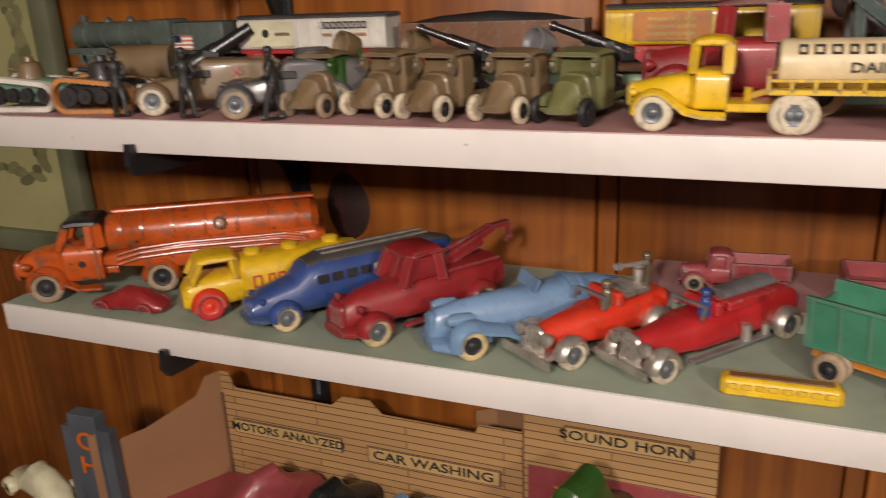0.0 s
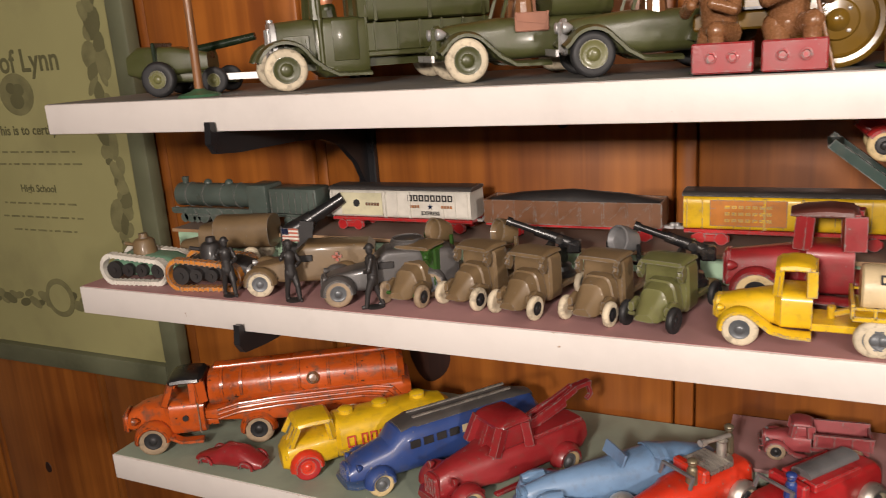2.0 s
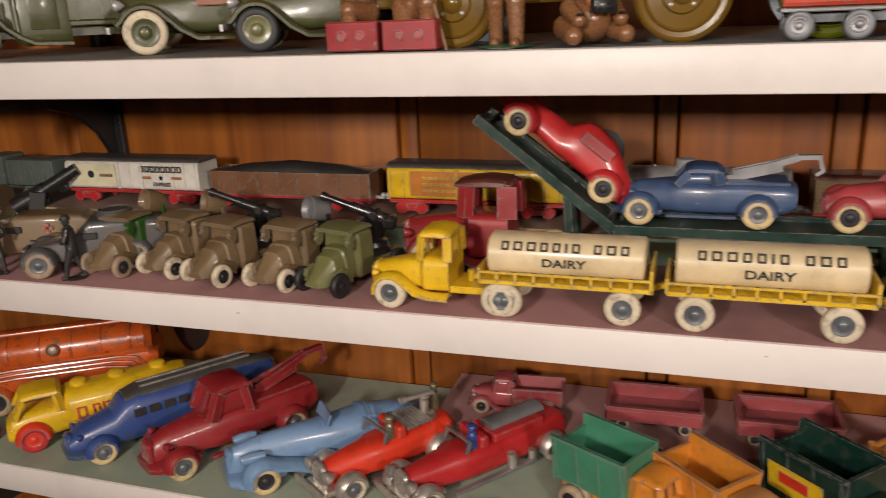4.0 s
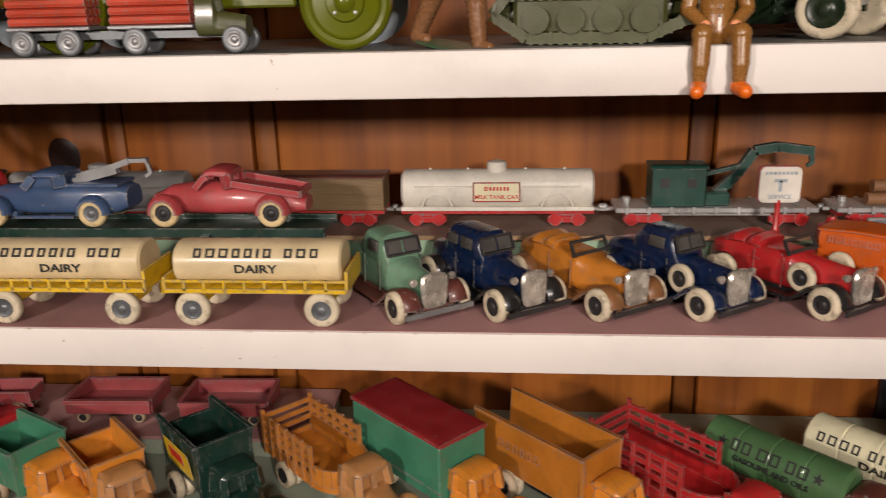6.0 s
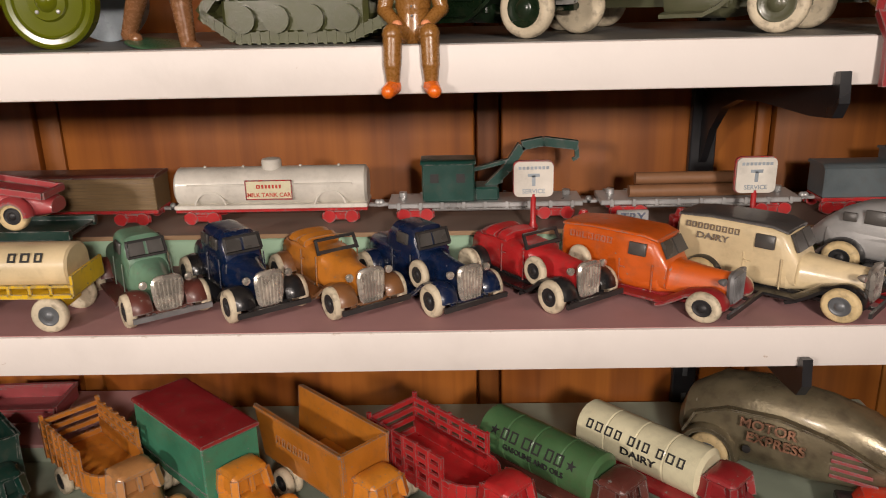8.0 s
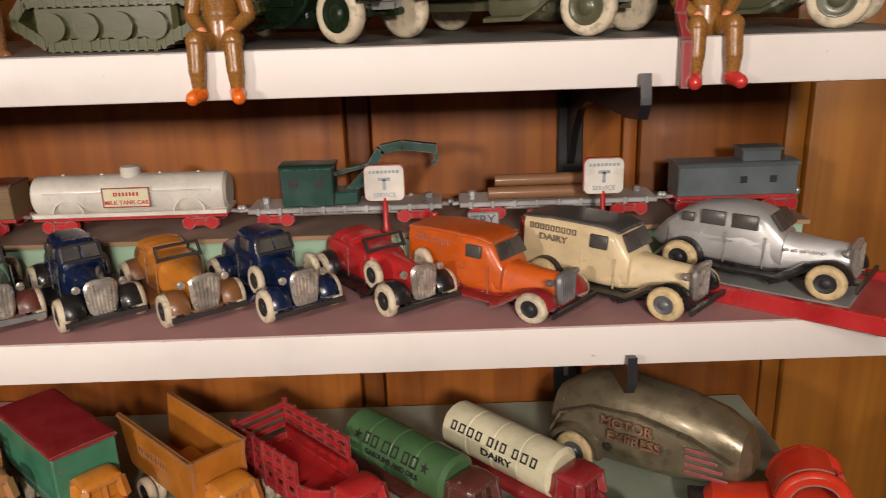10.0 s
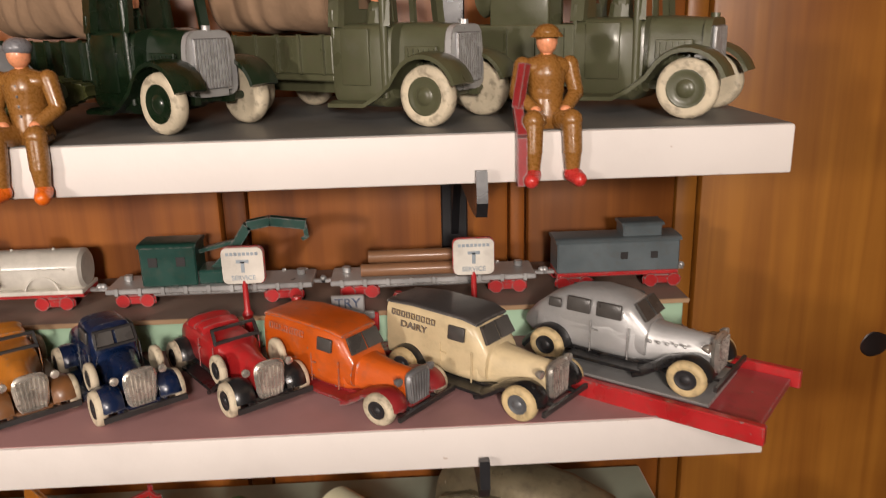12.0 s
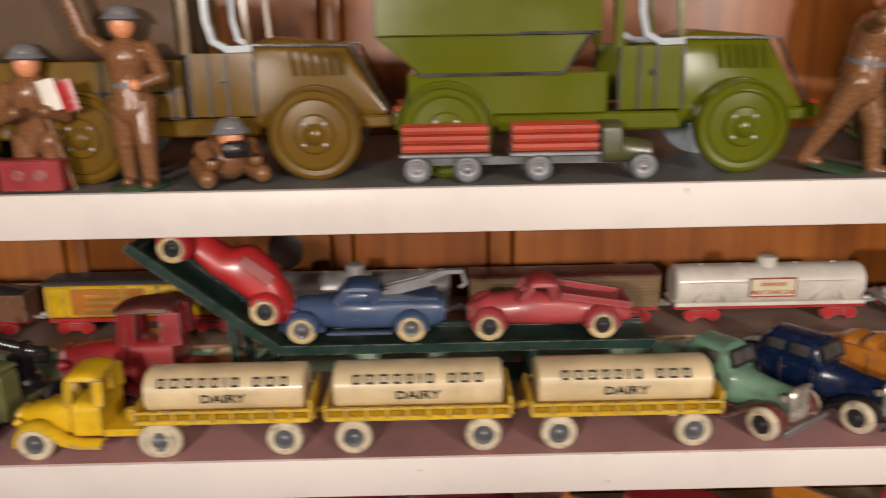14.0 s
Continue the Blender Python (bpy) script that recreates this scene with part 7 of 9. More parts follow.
# ---- figures: one plain mesh each ----
def figure(name, label, xy, z, turn, mats, kind, k=1.0, group="painted toy soldiers", lean=0.0, slim=1.0, tip=0.0):
    """A painted cast soldier, about 1 tall in its own units; mats: body, skin, helmet, boots, base, extra."""
    bm = bmesh.new()

    def head(x, y, zz, brim=True):
        ball(bm, (x, y, zz), 0.076, (0.95, 0.9, 1.1), 1, 14)
        limb(bm, (x - 0.005, y, zz - 0.09), (x, y, zz - 0.04), 0.035, 0.035, 1)
        ball(bm, (x - 0.006, y, zz + 0.042), 0.086, (1, 0.98, 0.72), 2, 14)
        if brim:
            tube(bm, (x, y, zz + 0.024), (x, y, zz + 0.05), 0.106, 0.086, 18, 2)
        ball(bm, (x + 0.058, y, zz - 0.008), 0.013, mi=1, n=8)

    if kind == "sit":
        limb(bm, (0, 0, 0.1), (0.0, 0, 0.22), 0.125, 0.112)
        limb(bm, (0, 0, 0.2), (0.0, 0, 0.36), 0.112, 0.128)
        ball(bm, (0, 0, 0.4), 0.1, (0.95, 1.75, 0.75), 0, 16)
        for i in range(4):
            ball(bm, (0.118 - abs(i - 2) * 0.004, 0, 0.2 + i * 0.06), 0.009, mi=2, n=6)
        for s in (-1, 1):
            limb(bm, (0.02, s * 0.065, 0.08), (0.215, s * 0.12, 0.09), 0.082, 0.068)
            limb(bm, (0.215, s * 0.12, 0.085), (0.235, s * 0.125, -0.1), 0.064, 0.06)
            limb(bm, (0.235, s * 0.125, -0.1), (0.235, s * 0.125, -0.23), 0.058, 0.044)
            limb(bm, (0.235, s * 0.125, -0.24), (0.32, s * 0.15, -0.262), 0.054, 0.046, 3)
            limb(bm, (0, s * 0.15, 0.41), (0.02, s * 0.19, 0.24), 0.058, 0.05)
            limb(bm, (0.02, s * 0.19, 0.24), (0.13, s * 0.1, 0.15), 0.05, 0.04)
            ball(bm, (0.15, s * 0.095, 0.14), 0.038, mi=1, n=10)
        limb(bm, (0, 0, 0.44), (0, 0, 0.49), 0.06, 0.04)
        head(0.015, 0, 0.56, lean > 0)
        if lean > 0:
            for p0, p1 in (((0.07, -0.15, 0.43), (0.11, -0.2, 0.16)), ((0.11, -0.2, 0.16), (0.26, -0.2, 0.0)), ((0.26, -0.2, 0.0), (0.27, -0.2, -0.3))):
                strut(bm, p0, p1, 0.06, 0.05, 5)
        tube(bm, (0, 0, 0.245), (0, 0, 0.27), 0.118, 0.118, 18, 4)
    else:
        hip = 0.47
        spread = {"stand": 0.05, "walk": 0.16, "kneel": 0.05, "crouch": 0.05}[kind]
        if kind in ("stand", "walk"):
            for s in (-1, 1):
                foot = (s * spread, s * 0.07, 0.04)
                knee = (s * spread * 0.55 + 0.02, s * 0.065, 0.26)
                limb(bm, (0, s * 0.05, hip), knee, 0.082, 0.058)
                limb(bm, knee, foot, 0.056, 0.042)
                limb(bm, foot, (foot[0] + 0.07, foot[1], 0.03), 0.034, 0.03, 3)
            limb(bm, (0, 0, hip - 0.02), (0.0, 0, 0.62), 0.112, 0.1)
            limb(bm, (0, 0, 0.62), (0.01, 0, 0.72), 0.102, 0.115)
            ball(bm, (0.005, 0, 0.755), 0.085, (0.95, 1.75, 0.75), 0, 16)
            tube(bm, (0, 0, 0.56), (0, 0, 0.585), 0.104, 0.104, 18, 4)
            head(0.02, 0, 0.9)
            up = lean
            limb(bm, (0, 0.12, 0.77), (0.06, 0.19, 0.62), 0.045, 0.04)
            limb(bm, (0.06, 0.19, 0.62), (0.13, 0.08, 0.58), 0.038, 0.032)
            ball(bm, (0.14, 0.07, 0.58), 0.034, mi=1, n=10)
            limb(bm, (0, -0.12, 0.77), (0.05, -0.2, 0.66 + up * 0.18), 0.045, 0.04)
            limb(bm, (0.05, -0.2, 0.66 + up * 0.18), (0.08, -0.16 - up * 0.1, 0.56 + up * 0.5), 0.038, 0.032)
            ball(bm, (0.08, -0.16 - up * 0.1, 0.54 + up * 0.54), 0.034, mi=1, n=10)
        elif kind == "kneel":
            limb(bm, (-0.05, 0.06, 0.24), (0.14, 0.07, 0.26), 0.08, 0.06)
            limb(bm, (0.14, 0.07, 0.26), (0.13, 0.07, 0.04), 0.055, 0.04)
            limb(bm, (-0.05, -0.06, 0.24), (0.06, -0.07, 0.06), 0.08, 0.055)
            limb(bm, (0.06, -0.07, 0.06), (-0.17, -0.07, 0.05), 0.05, 0.04)
            limb(bm, (-0.05, 0, 0.26), (0.0, 0, 0.5), 0.11, 0.115)
            head(0.03, 0, 0.66)
            for s in (-1, 1):
                limb(bm, (0, s * 0.12, 0.52), (0.09, s * 0.16, 0.38), 0.045, 0.04)
                limb(bm, (0.09, s * 0.16, 0.38), (0.19, s * 0.07, 0.42), 0.04, 0.034)
        else:
            ball(bm, (-0.06, 0, 0.14), 0.15, (1.1, 1, 0.85))
            for s in (-1, 1):
                limb(bm, (-0.05, s * 0.13, 0.1), (0.12, s * 0.15, 0.06), 0.07, 0.05)
                limb(bm, (0, s * 0.13, 0.2), (0.12, s * 0.12, 0.14), 0.05, 0.04)
            head(0.09, 0, 0.27)
            box_bm(bm, 0.14, -0.07, 0.17, 0.2, 0.07, 0.25, 0.01, 1)
        if kind != "crouch":
            ball(bm, (0, 0, 0.012), 0.2, (1.0, 0.8, 0.08), 5, 18)
    me = finish(name, bm, mats, 50)
    if kind == "crouch":
        for p in me.polygons:
            if p.center.x > 0.135 and 0.16 < p.center.z < 0.26:
                p.material_index = 5
    ob = new(name, me)
    ob.matrix_world = pose(*xy, z, 0, 0, turn) @ pose(0, 0, 0, 0, tip, 0) @ Matrix.Diagonal((k * slim, k * slim, k, 1))
    return tagged(ob, label, "toy soldier", group)


# ---- the top shelf ----
def army_truck(label, xy, turn, body, bed, tyre_hub, plate, k=1.11):
    """A large painted army lorry; the origin lies under the front axle."""
    ob = thing("toy_army_truck", label, "toy truck", (*xy, TOP), turn, "large army lorries")
    ob.scale = (k, k * 0.86, k * 0.96)
    bm = bmesh.new()
    loft(bm, [(-0.036, 0.0215, 0.0065, 0.0385, 7, 0.98), (-0.0335, 0.0222, 0.0055, 0.0385, 7, 0.97), (-0.0125, 0.0222, 0.0055, 0.0385, 7, 0.97), (-0.008, 0.0205, 0.009, 0.0385, 6, 0.92)])
    part("cab_base", bm, body, ob)
    for s in (-1, 1):
        bm = bmesh.new()
        box_bm(bm, -0.0305, s * 0.0222 - 0.0006, 0.0145, -0.0165, s * 0.0222 + 0.0006, 0.0365, 0.0005, 2)
        part("door", bm, body, ob)
        bm = bmesh.new()
        tube(bm, (-0.0105, s * 0.0205, 0.01), (-0.0105, s * 0.0202, 0.0575), 0.0016)
        part("cab_pillar", bm, body, ob)
    open_cab(ob, -0.0345, -0.0095, 0.0215, 0.038, 0.0575, body, 0.0008, (), roof_over=0.003, t=0.0036)
    bm = bmesh.new()
    loft(bm, [(-0.009, 0.0155, 0.013, 0.0385, 5, 0.8), (-0.002, 0.0145, 0.013, 0.0385, 4.5, 0.72), (0.0125, 0.0128, 0.013, 0.0375, 4.5, 0.7)])
    part("bonnet", bm, body, ob)
    for s in (-1, 1):
        bm = bmesh.new()
        box_bm(bm, -0.005, -0.0008, 0.0195, 0.009, 0.0008, 0.0295, 0.0003, 1)
        lv = part("louvre_panel", bm, body, ob)
        lv.matrix_local = pose(0, s * 0.0136, 0, 0, 0, -s * 3.5)
        for i in range(6):
            bm = bmesh.new()
            strut(bm, (-0.0035 + i * 0.0023, s * 0.0011, 0.0205), (-0.0035 + i * 0.0023, s * 0.0011, 0.0285), 0.0009)
            part("louvre", bm, body, lv)
        bm = bmesh.new()
        a, b = sorted((s * 0.0118, s * 0.0265))
        ribbon(bm, ([*arc(0.01, 0.0118, 0.0162, 18, 140, 9), (-0.0065, 0.0165), (-0.0125, 0.0118), (-0.018, 0.0088), (-0.036, 0.0082)])[::-1], a, b, 0.0016, 0.001)
        part("front_fender", bm, body, ob)
        wheel(ob, 0.01, s * 0.0215, 0.0116, 0.0075, TYRE_WHITE, tyre_hub, 0.62)
        wheel(ob, -0.083, s * 0.0215, 0.0116, 0.0075, TYRE_WHITE, tyre_hub, 0.62)
    bm = bmesh.new()
    loft(bm, [(0.0122, 0.0138, 0.0125, 0.0375, 5, 0.86), (0.015, 0.0138, 0.0125, 0.0375, 5, 0.86)])
    part("radiator", bm, plate, ob, "silvered radiator shell")
    bm = bmesh.new()
    box_bm(bm, 0.0148, -0.009, 0.0155, 0.0158, 0.009, 0.0345, 0.0003, 1)
    core = part("radiator_core", bm, LEAD, ob)
    for i in range(11):
        bm = bmesh.new()
        strut(bm, (0.016, -0.0084 + i * 0.00168, 0.016), (0.016, -0.0084 + i * 0.00168, 0.034), 0.0008)
        part("radiator_rib", bm, SILVER, core)
    bm = bmesh.new()
    tube(bm, (0.0135, 0, 0.037), (0.0135, 0, 0.0392), 0.0018)
    part("radiator_cap", bm, plate, ob)
    bm = bmesh.new()
    for s in (-1, 1):
        strut(bm, (-0.108, s * 0.009, 0.0125), (0.015, s * 0.009, 0.0125), 0.003, 0.005)
    tube(bm, (0.01, -0.019, 0.0118), (0.01, 0.019, 0.0118), 0.0016)
    part("chassis", bm, body, ob)
    bm = bmesh.new()
    limb(bm, (-0.021, -0.009, 0.034), (-0.0205, -0.009, 0.0435), 0.0055, 0.0045)
    ball(bm, (-0.02, -0.009, 0.0485), 0.0038, (1, 0.9, 1.15), 1)
    ball(bm, (-0.02, -0.009, 0.051), 0.0045, (1, 1, 0.6), 0)
    d = part("driver_figure", bm, [body, P["skin"]], ob)
    h0 = -0.108
    bm = bmesh.new()
    box_bm(bm, h0, -0.0215, 0.0155, -0.0355, 0.0215, 0.0185, 0.0006, 1)
    part("bed_floor", bm, body, ob)
    for s in (-1, 1):
        bm = bmesh.new()
        box_bm(bm, h0, s * 0.0212 - 0.0009, 0.0185, -0.0355, s * 0.0212 + 0.0009, 0.034 if bed != "gun" else 0.036, 0.0004, 1)
        part("side_board", bm, body, ob)
        for i in range(6):
            bm = bmesh.new()
            strut(bm, (h0 + 0.004 + i * 0.0128, s * 0.0223, 0.0185), (h0 + 0.004 + i * 0.0128, s * 0.0223, 0.0345), 0.0022, 0.0012)
            part("side_batten", bm, body, ob)
    bm = bmesh.new()
    box_bm(bm, -0.0365, -0.0212, 0.0185, -0.0347, 0.0212, 0.044, 0.0004, 1)
    part("head_board", bm, body, ob)
    if bed == "canvas":
        bm = bmesh.new()
        secs = []
        for i in range(37):
            x = h0 - 0.001 + (0.071) * i / 36
            sag = 0.0028 * abs(math.sin(math.pi * i / 12))
            secs.append((x, 0.0222 - sag * 0.3, 0.0345, 0.0925 - sag + 0.0012 * noise.noise((x * 90, 1.3, 0.2)), 3.2, 0.88))
        loft(bm, secs, 44)
        for v in bm.verts:
            q = noise.noise_vector((v.co.x * 70, v.co.y * 55, v.co.z * 40 + turn))
            fold = math.sin(v.co.x * 420 + 5 * noise.noise((v.co.x * 50, v.co.z * 30, turn)))
            v.co += q * 0.0022 + Vector((0, math.copysign(0.0009, v.co.y) * fold, 0))
        part("canvas_tilt", bm, CANVAS, ob, "brown cloth tilt over hoops")
    elif bed == "panel":
        bm = bmesh.new()
        loft(bm, [(h0, 0.0218, 0.0345, 0.0745, 9, 0.97), (-0.037, 0.0218, 0.0345, 0.0745, 9, 0.97)])
        part("box_body", bm, body, ob)
        for s in (-1, 1):
            for x in (h0 + 0.004, -0.072, -0.041):
                bm = bmesh.new()
                strut(bm, (x, s * 0.0221, 0.035), (x, s * 0.0215, 0.073), 0.0018, 0.001)
                part("body_rib", bm, body, ob)
    elif bed == "gun":
        bm = bmesh.new()
        lathe(bm, [(0.013, 0.019), (0.0125, 0.0265), (0.008, 0.031), (0.006, 0.04)], 20, "z")
        for s in (-1, 1):
            box_bm(bm, -0.012, s * 0.0075 - 0.0013, 0.032, 0.016, s * 0.0075 + 0.0013, 0.0545, 0.0016, 2)
        g = part("gun_mount", bm, body, ob)
        g.location.x = -0.068
        bm = bmesh.new()
        tube(bm, (-0.02, 0, 0.045), (0.022, 0, 0.059), 0.0065, 0.0052, 16)
        tube(bm, (0.02, 0, 0.0583), (0.088, 0, 0.0815), 0.0044, 0.0032, 16)
        tube(bm, (-0.012, 0, 0.0545), (0.012, 0, 0.0625), 0.0035)
        for i in range(12):
            a, b = math.pi * i / 6, math.pi * (i + 1) / 6
            tube(bm, (0.004 + 0.0062 * math.cos(a), 0, 0.069 + 0.0062 * math.sin(a)), (0.004 + 0.0062 * math.cos(b), 0, 0.069 + 0.0062 * math.sin(b)), 0.0011, n=8)
        g = part("gun_barrel", bm, body, ob, "long olive anti-aircraft barrel")
        g.location.x = -0.068
    return ob


def tin_truck(label, xy, paint, wheel_paint, kind):
    """A lithographed tin lorry facing right; the origin lies under the front axle."""
    ob = thing("toy_tin_truck", label, "toy truck", (*xy, TOP), 0, "large tin lorries")
    trim = P["black"]
    bm = bmesh.new()
    secs = [(-0.026, 0.024, 0.02, 0.0585, 7, 0.96), (-0.018, 0.024, 0.02, 0.061, 6, 0.9), (0.014, 0.0215, 0.022, 0.058, 5.5, 0.86), (0.03, 0.0185, 0.0265, 0.0295, 5, 0.9)]
    loft(bm, secs, 28)
    part("bonnet", bm, paint, ob)
    for s in (-1, 1):
        for i in range(6):
            bm = bmesh.new()
            strut(bm, (-0.008 + i * 0.0042, s * 0.0235, 0.0445), (-0.0095 + i * 0.0042, s * 0.0222, 0.0545), 0.0012)
            part("louvre", bm, paint, ob)
        bm = bmesh.new()
        strut(bm, (-0.026, s * 0.0243, 0.0575), (0.016, s * 0.0215, 0.0568), 0.0011)
        strut(bm, (0.016, s * 0.0213, 0.0568), (0.031, s * 0.019, 0.03), 0.0011)
        part("black_piping", bm, trim, ob)
        bm = bmesh.new()
        box_bm(bm, -0.053, s * 0.0245 - 0.0006, 0.0275, -0.0255, s * 0.0245 + 0.0006, 0.0545, 0.0003, 1)
        part("door", bm, paint, ob)
        for x in (-0.0445, -0.037, -0.0255, -0.053):
            bm = bmesh.new()
            strut(bm, (x, s * 0.0254, 0.0275), (x, s * 0.0254, 0.0545), 0.0011)
            part("black_piping", bm, trim, ob)
        bm = bmesh.new()
        tube(bm, (-0.0385, s * 0.0253, 0.0435), (-0.0385, s * 0.027, 0.0435), 0.0013)
        part("door_handle", bm, trim, ob)
        bm = bmesh.new()
        ribbon(bm, [(-0.0255, 0.0548), (-0.036, 0.0545), (-0.043, 0.0585), (-0.0455, 0.068), (-0.046, 0.0885)], *sorted((s * 0.0215, s * 0.0252)), 0.0028, 0.0)
        part("door_edge", bm, P["tin_blue_grey"], ob, "pale grey rolled door edge")
        bm = bmesh.new()
        strut(bm, (-0.0535, s * 0.0235, 0.054), (-0.0535, s * 0.0235, 0.09), 0.0036)
        part("cab_post", bm, paint, ob)
        bm = bmesh.new()
        strut(bm, (-0.0265, s * 0.0235, 0.054), (-0.029, s * 0.0235, 0.09), 0.0022)
        part("cab_post", bm, paint, ob)
        for x in (0.0, -0.128 if kind == "dump" else -0.1):
            bm = bmesh.new()
            r = 0.02
            lathe(bm, [(r * 0.9, -0.0035), (r, -0.003), (r, 0.0025), (r * 0.95, 0.0036), (r * 0.9, 0.0024), (r * 0.8, 0.0022), (r * 0.76, 0.0032), (r * 0.72, 0.0022), (r * 0.44, 0.0024), (r * 0.4, 0.0038), (r * 0.24, 0.004), (r * 0.2, 0.0052), (r * 0.1, 0.0064), (0.001, 0.0066)], 40)
            w = part("wheel", bm, wheel_paint if s < 0 else P["tin_blue_grey"], ob, "pressed tin disc wheel")
            w.matrix_local = pose(x, s * 0.0285, r, 0, 0, 0 if s > 0 else 180)
            for q in range(4):
                a = math.pi * (0.25 + q / 2)
                bm = bmesh.new()
                ball(bm, (r * 0.32 * math.cos(a), 0.0039, r * 0.32 * math.sin(a)), 0.0009, (1, 0.6, 1), n=8)
                part("rivet", bm, SILVER, w)
        bm = bmesh.new()
        ribbon(bm, arc(0.0, 0.0192, 0.0215, 165, 25, 11), *sorted((s * 0.0215, s * 0.0262)), 0.0012, 0.0006)
        part("wheel_arch", bm, paint, ob)
    bm = bmesh.new()
    loft(bm, [(-0.056, 0.023, 0.0865, 0.0905, 6, 0.95), (-0.022, 0.023, 0.0865, 0.0905, 6, 0.95)])
    part("cab_roof", bm, paint, ob)
    bm = bmesh.new()
    box_bm(bm, -0.144 if kind == "dump" else -0.16, -0.0225, 0.0185, -0.024, 0.0225, 0.0265, 0.001, 1)
    box_bm(bm, -0.026, -0.0195, 0.021, 0.033, 0.0195, 0.0265, 0.001, 1)
    part("chassis", bm, paint, ob)
    bm = bmesh.new()
    strut(bm, (0.0345, -0.024, 0.0255), (0.0345, 0.024, 0.0255), 0.0016, 0.006)
    part("front_bumper", bm, paint, ob)
    for y in (-0.017, 0.017):
        bm = bmesh.new()
        tube(bm, (0.034, y, 0.0275), (0.037, y, 0.0275), 0.0026)
        part("lamp", bm, P["scarlet"], ob)
    if kind == "dump":
        for s in (-1, 1):
            bm = bmesh.new()
            box_bm(bm, -0.157, s * 0.0262 - 0.0009, 0.044, -0.066, s * 0.0262 + 0.0009, 0.06, 0.0005, 1)
            for v in bm.verts:
                if v.co.z < 0.05:
                    v.co.x += 0.018 if v.co.x < -0.1 else -0.011
            part("lower_side", bm, paint, ob)
            bm = bmesh.new()
            box_bm(bm, -0.157, s * 0.0285 - 0.0009, 0.06, -0.062, s * 0.0285 + 0.0009, 0.082, 0.0005, 1)
            part("upper_side", bm, paint, ob)
            bm = bmesh.new()
            ribbon(bm, arc(-0.128, 0.0192, 0.0225, 175, 5, 12), *sorted((s * 0.022, s * 0.0275)), 0.0012, 0.0006)
            part("wheel_arch", bm, paint, ob)
            bm = bmesh.new()
            strut(bm, (-0.158, s * 0.029, 0.0825), (-0.061, s * 0.029, 0.0825), 0.0026, 0.003)
            part("rolled_rim", bm, P["tin_blue_grey"], ob)
            bm = bmesh.new()
            for x in (-0.145, -0.11, -0.075):
                ball(bm, (x, s * 0.0296, 0.076), 0.0012, (1, 0.5, 1), n=8)
            part("rivet_row", bm, SILVER, ob)
            bm = bmesh.new()
            strut(bm, (-0.077, s * 0.0266, 0.044), (-0.066, s * 0.0276, 0.06), 0.0014)
            strut(bm, (-0.139, s * 0.0273, 0.0438), (-0.077, s * 0.0273, 0.0438), 0.0012)
            strut(bm, (-0.157, s * 0.0273, 0.0605), (-0.062, s * 0.0297, 0.0605), 0.0012)
            part("black_piping", bm, trim, ob)
        bm = bmesh.new()
        box_bm(bm, -0.144, -0.0262, 0.0265, -0.058, 0.0262, 0.044, 0.0006, 1)
        part("bed", bm, paint, ob)
    else:
        bm = bmesh.new()
        box_bm(bm, -0.15, -0.0262, 0.027, -0.056, 0.0262, 0.052, 0.0006, 1)
        part("bed", bm, paint, ob)
        bm = bmesh.new()
        for zz in (0.0385, 0.0275):
            strut(bm, (-0.15, -0.0268, zz), (-0.056, -0.0268, zz), 0.0011)
        for x in (-0.12, -0.09, -0.06):
            strut(bm, (x, -0.0268, 0.0275), (x, -0.0268, 0.0515), 0.0011)
        part("black_piping", bm, trim, ob)
        bm = bmesh.new()
        loft(bm, [(-0.152, 0.027, 0.0505, 0.088, 4, 0.9), (-0.12, 0.0275, 0.0505, 0.091, 4, 0.9), (-0.09, 0.0275, 0.0505, 0.0905, 4, 0.9), (-0.057, 0.027, 0.0505, 0.089, 4, 0.9)], 28)
        part("canvas_tilt", bm, P["mocha_cloth"], ob, "dark brown cloth tilt")
    return ob


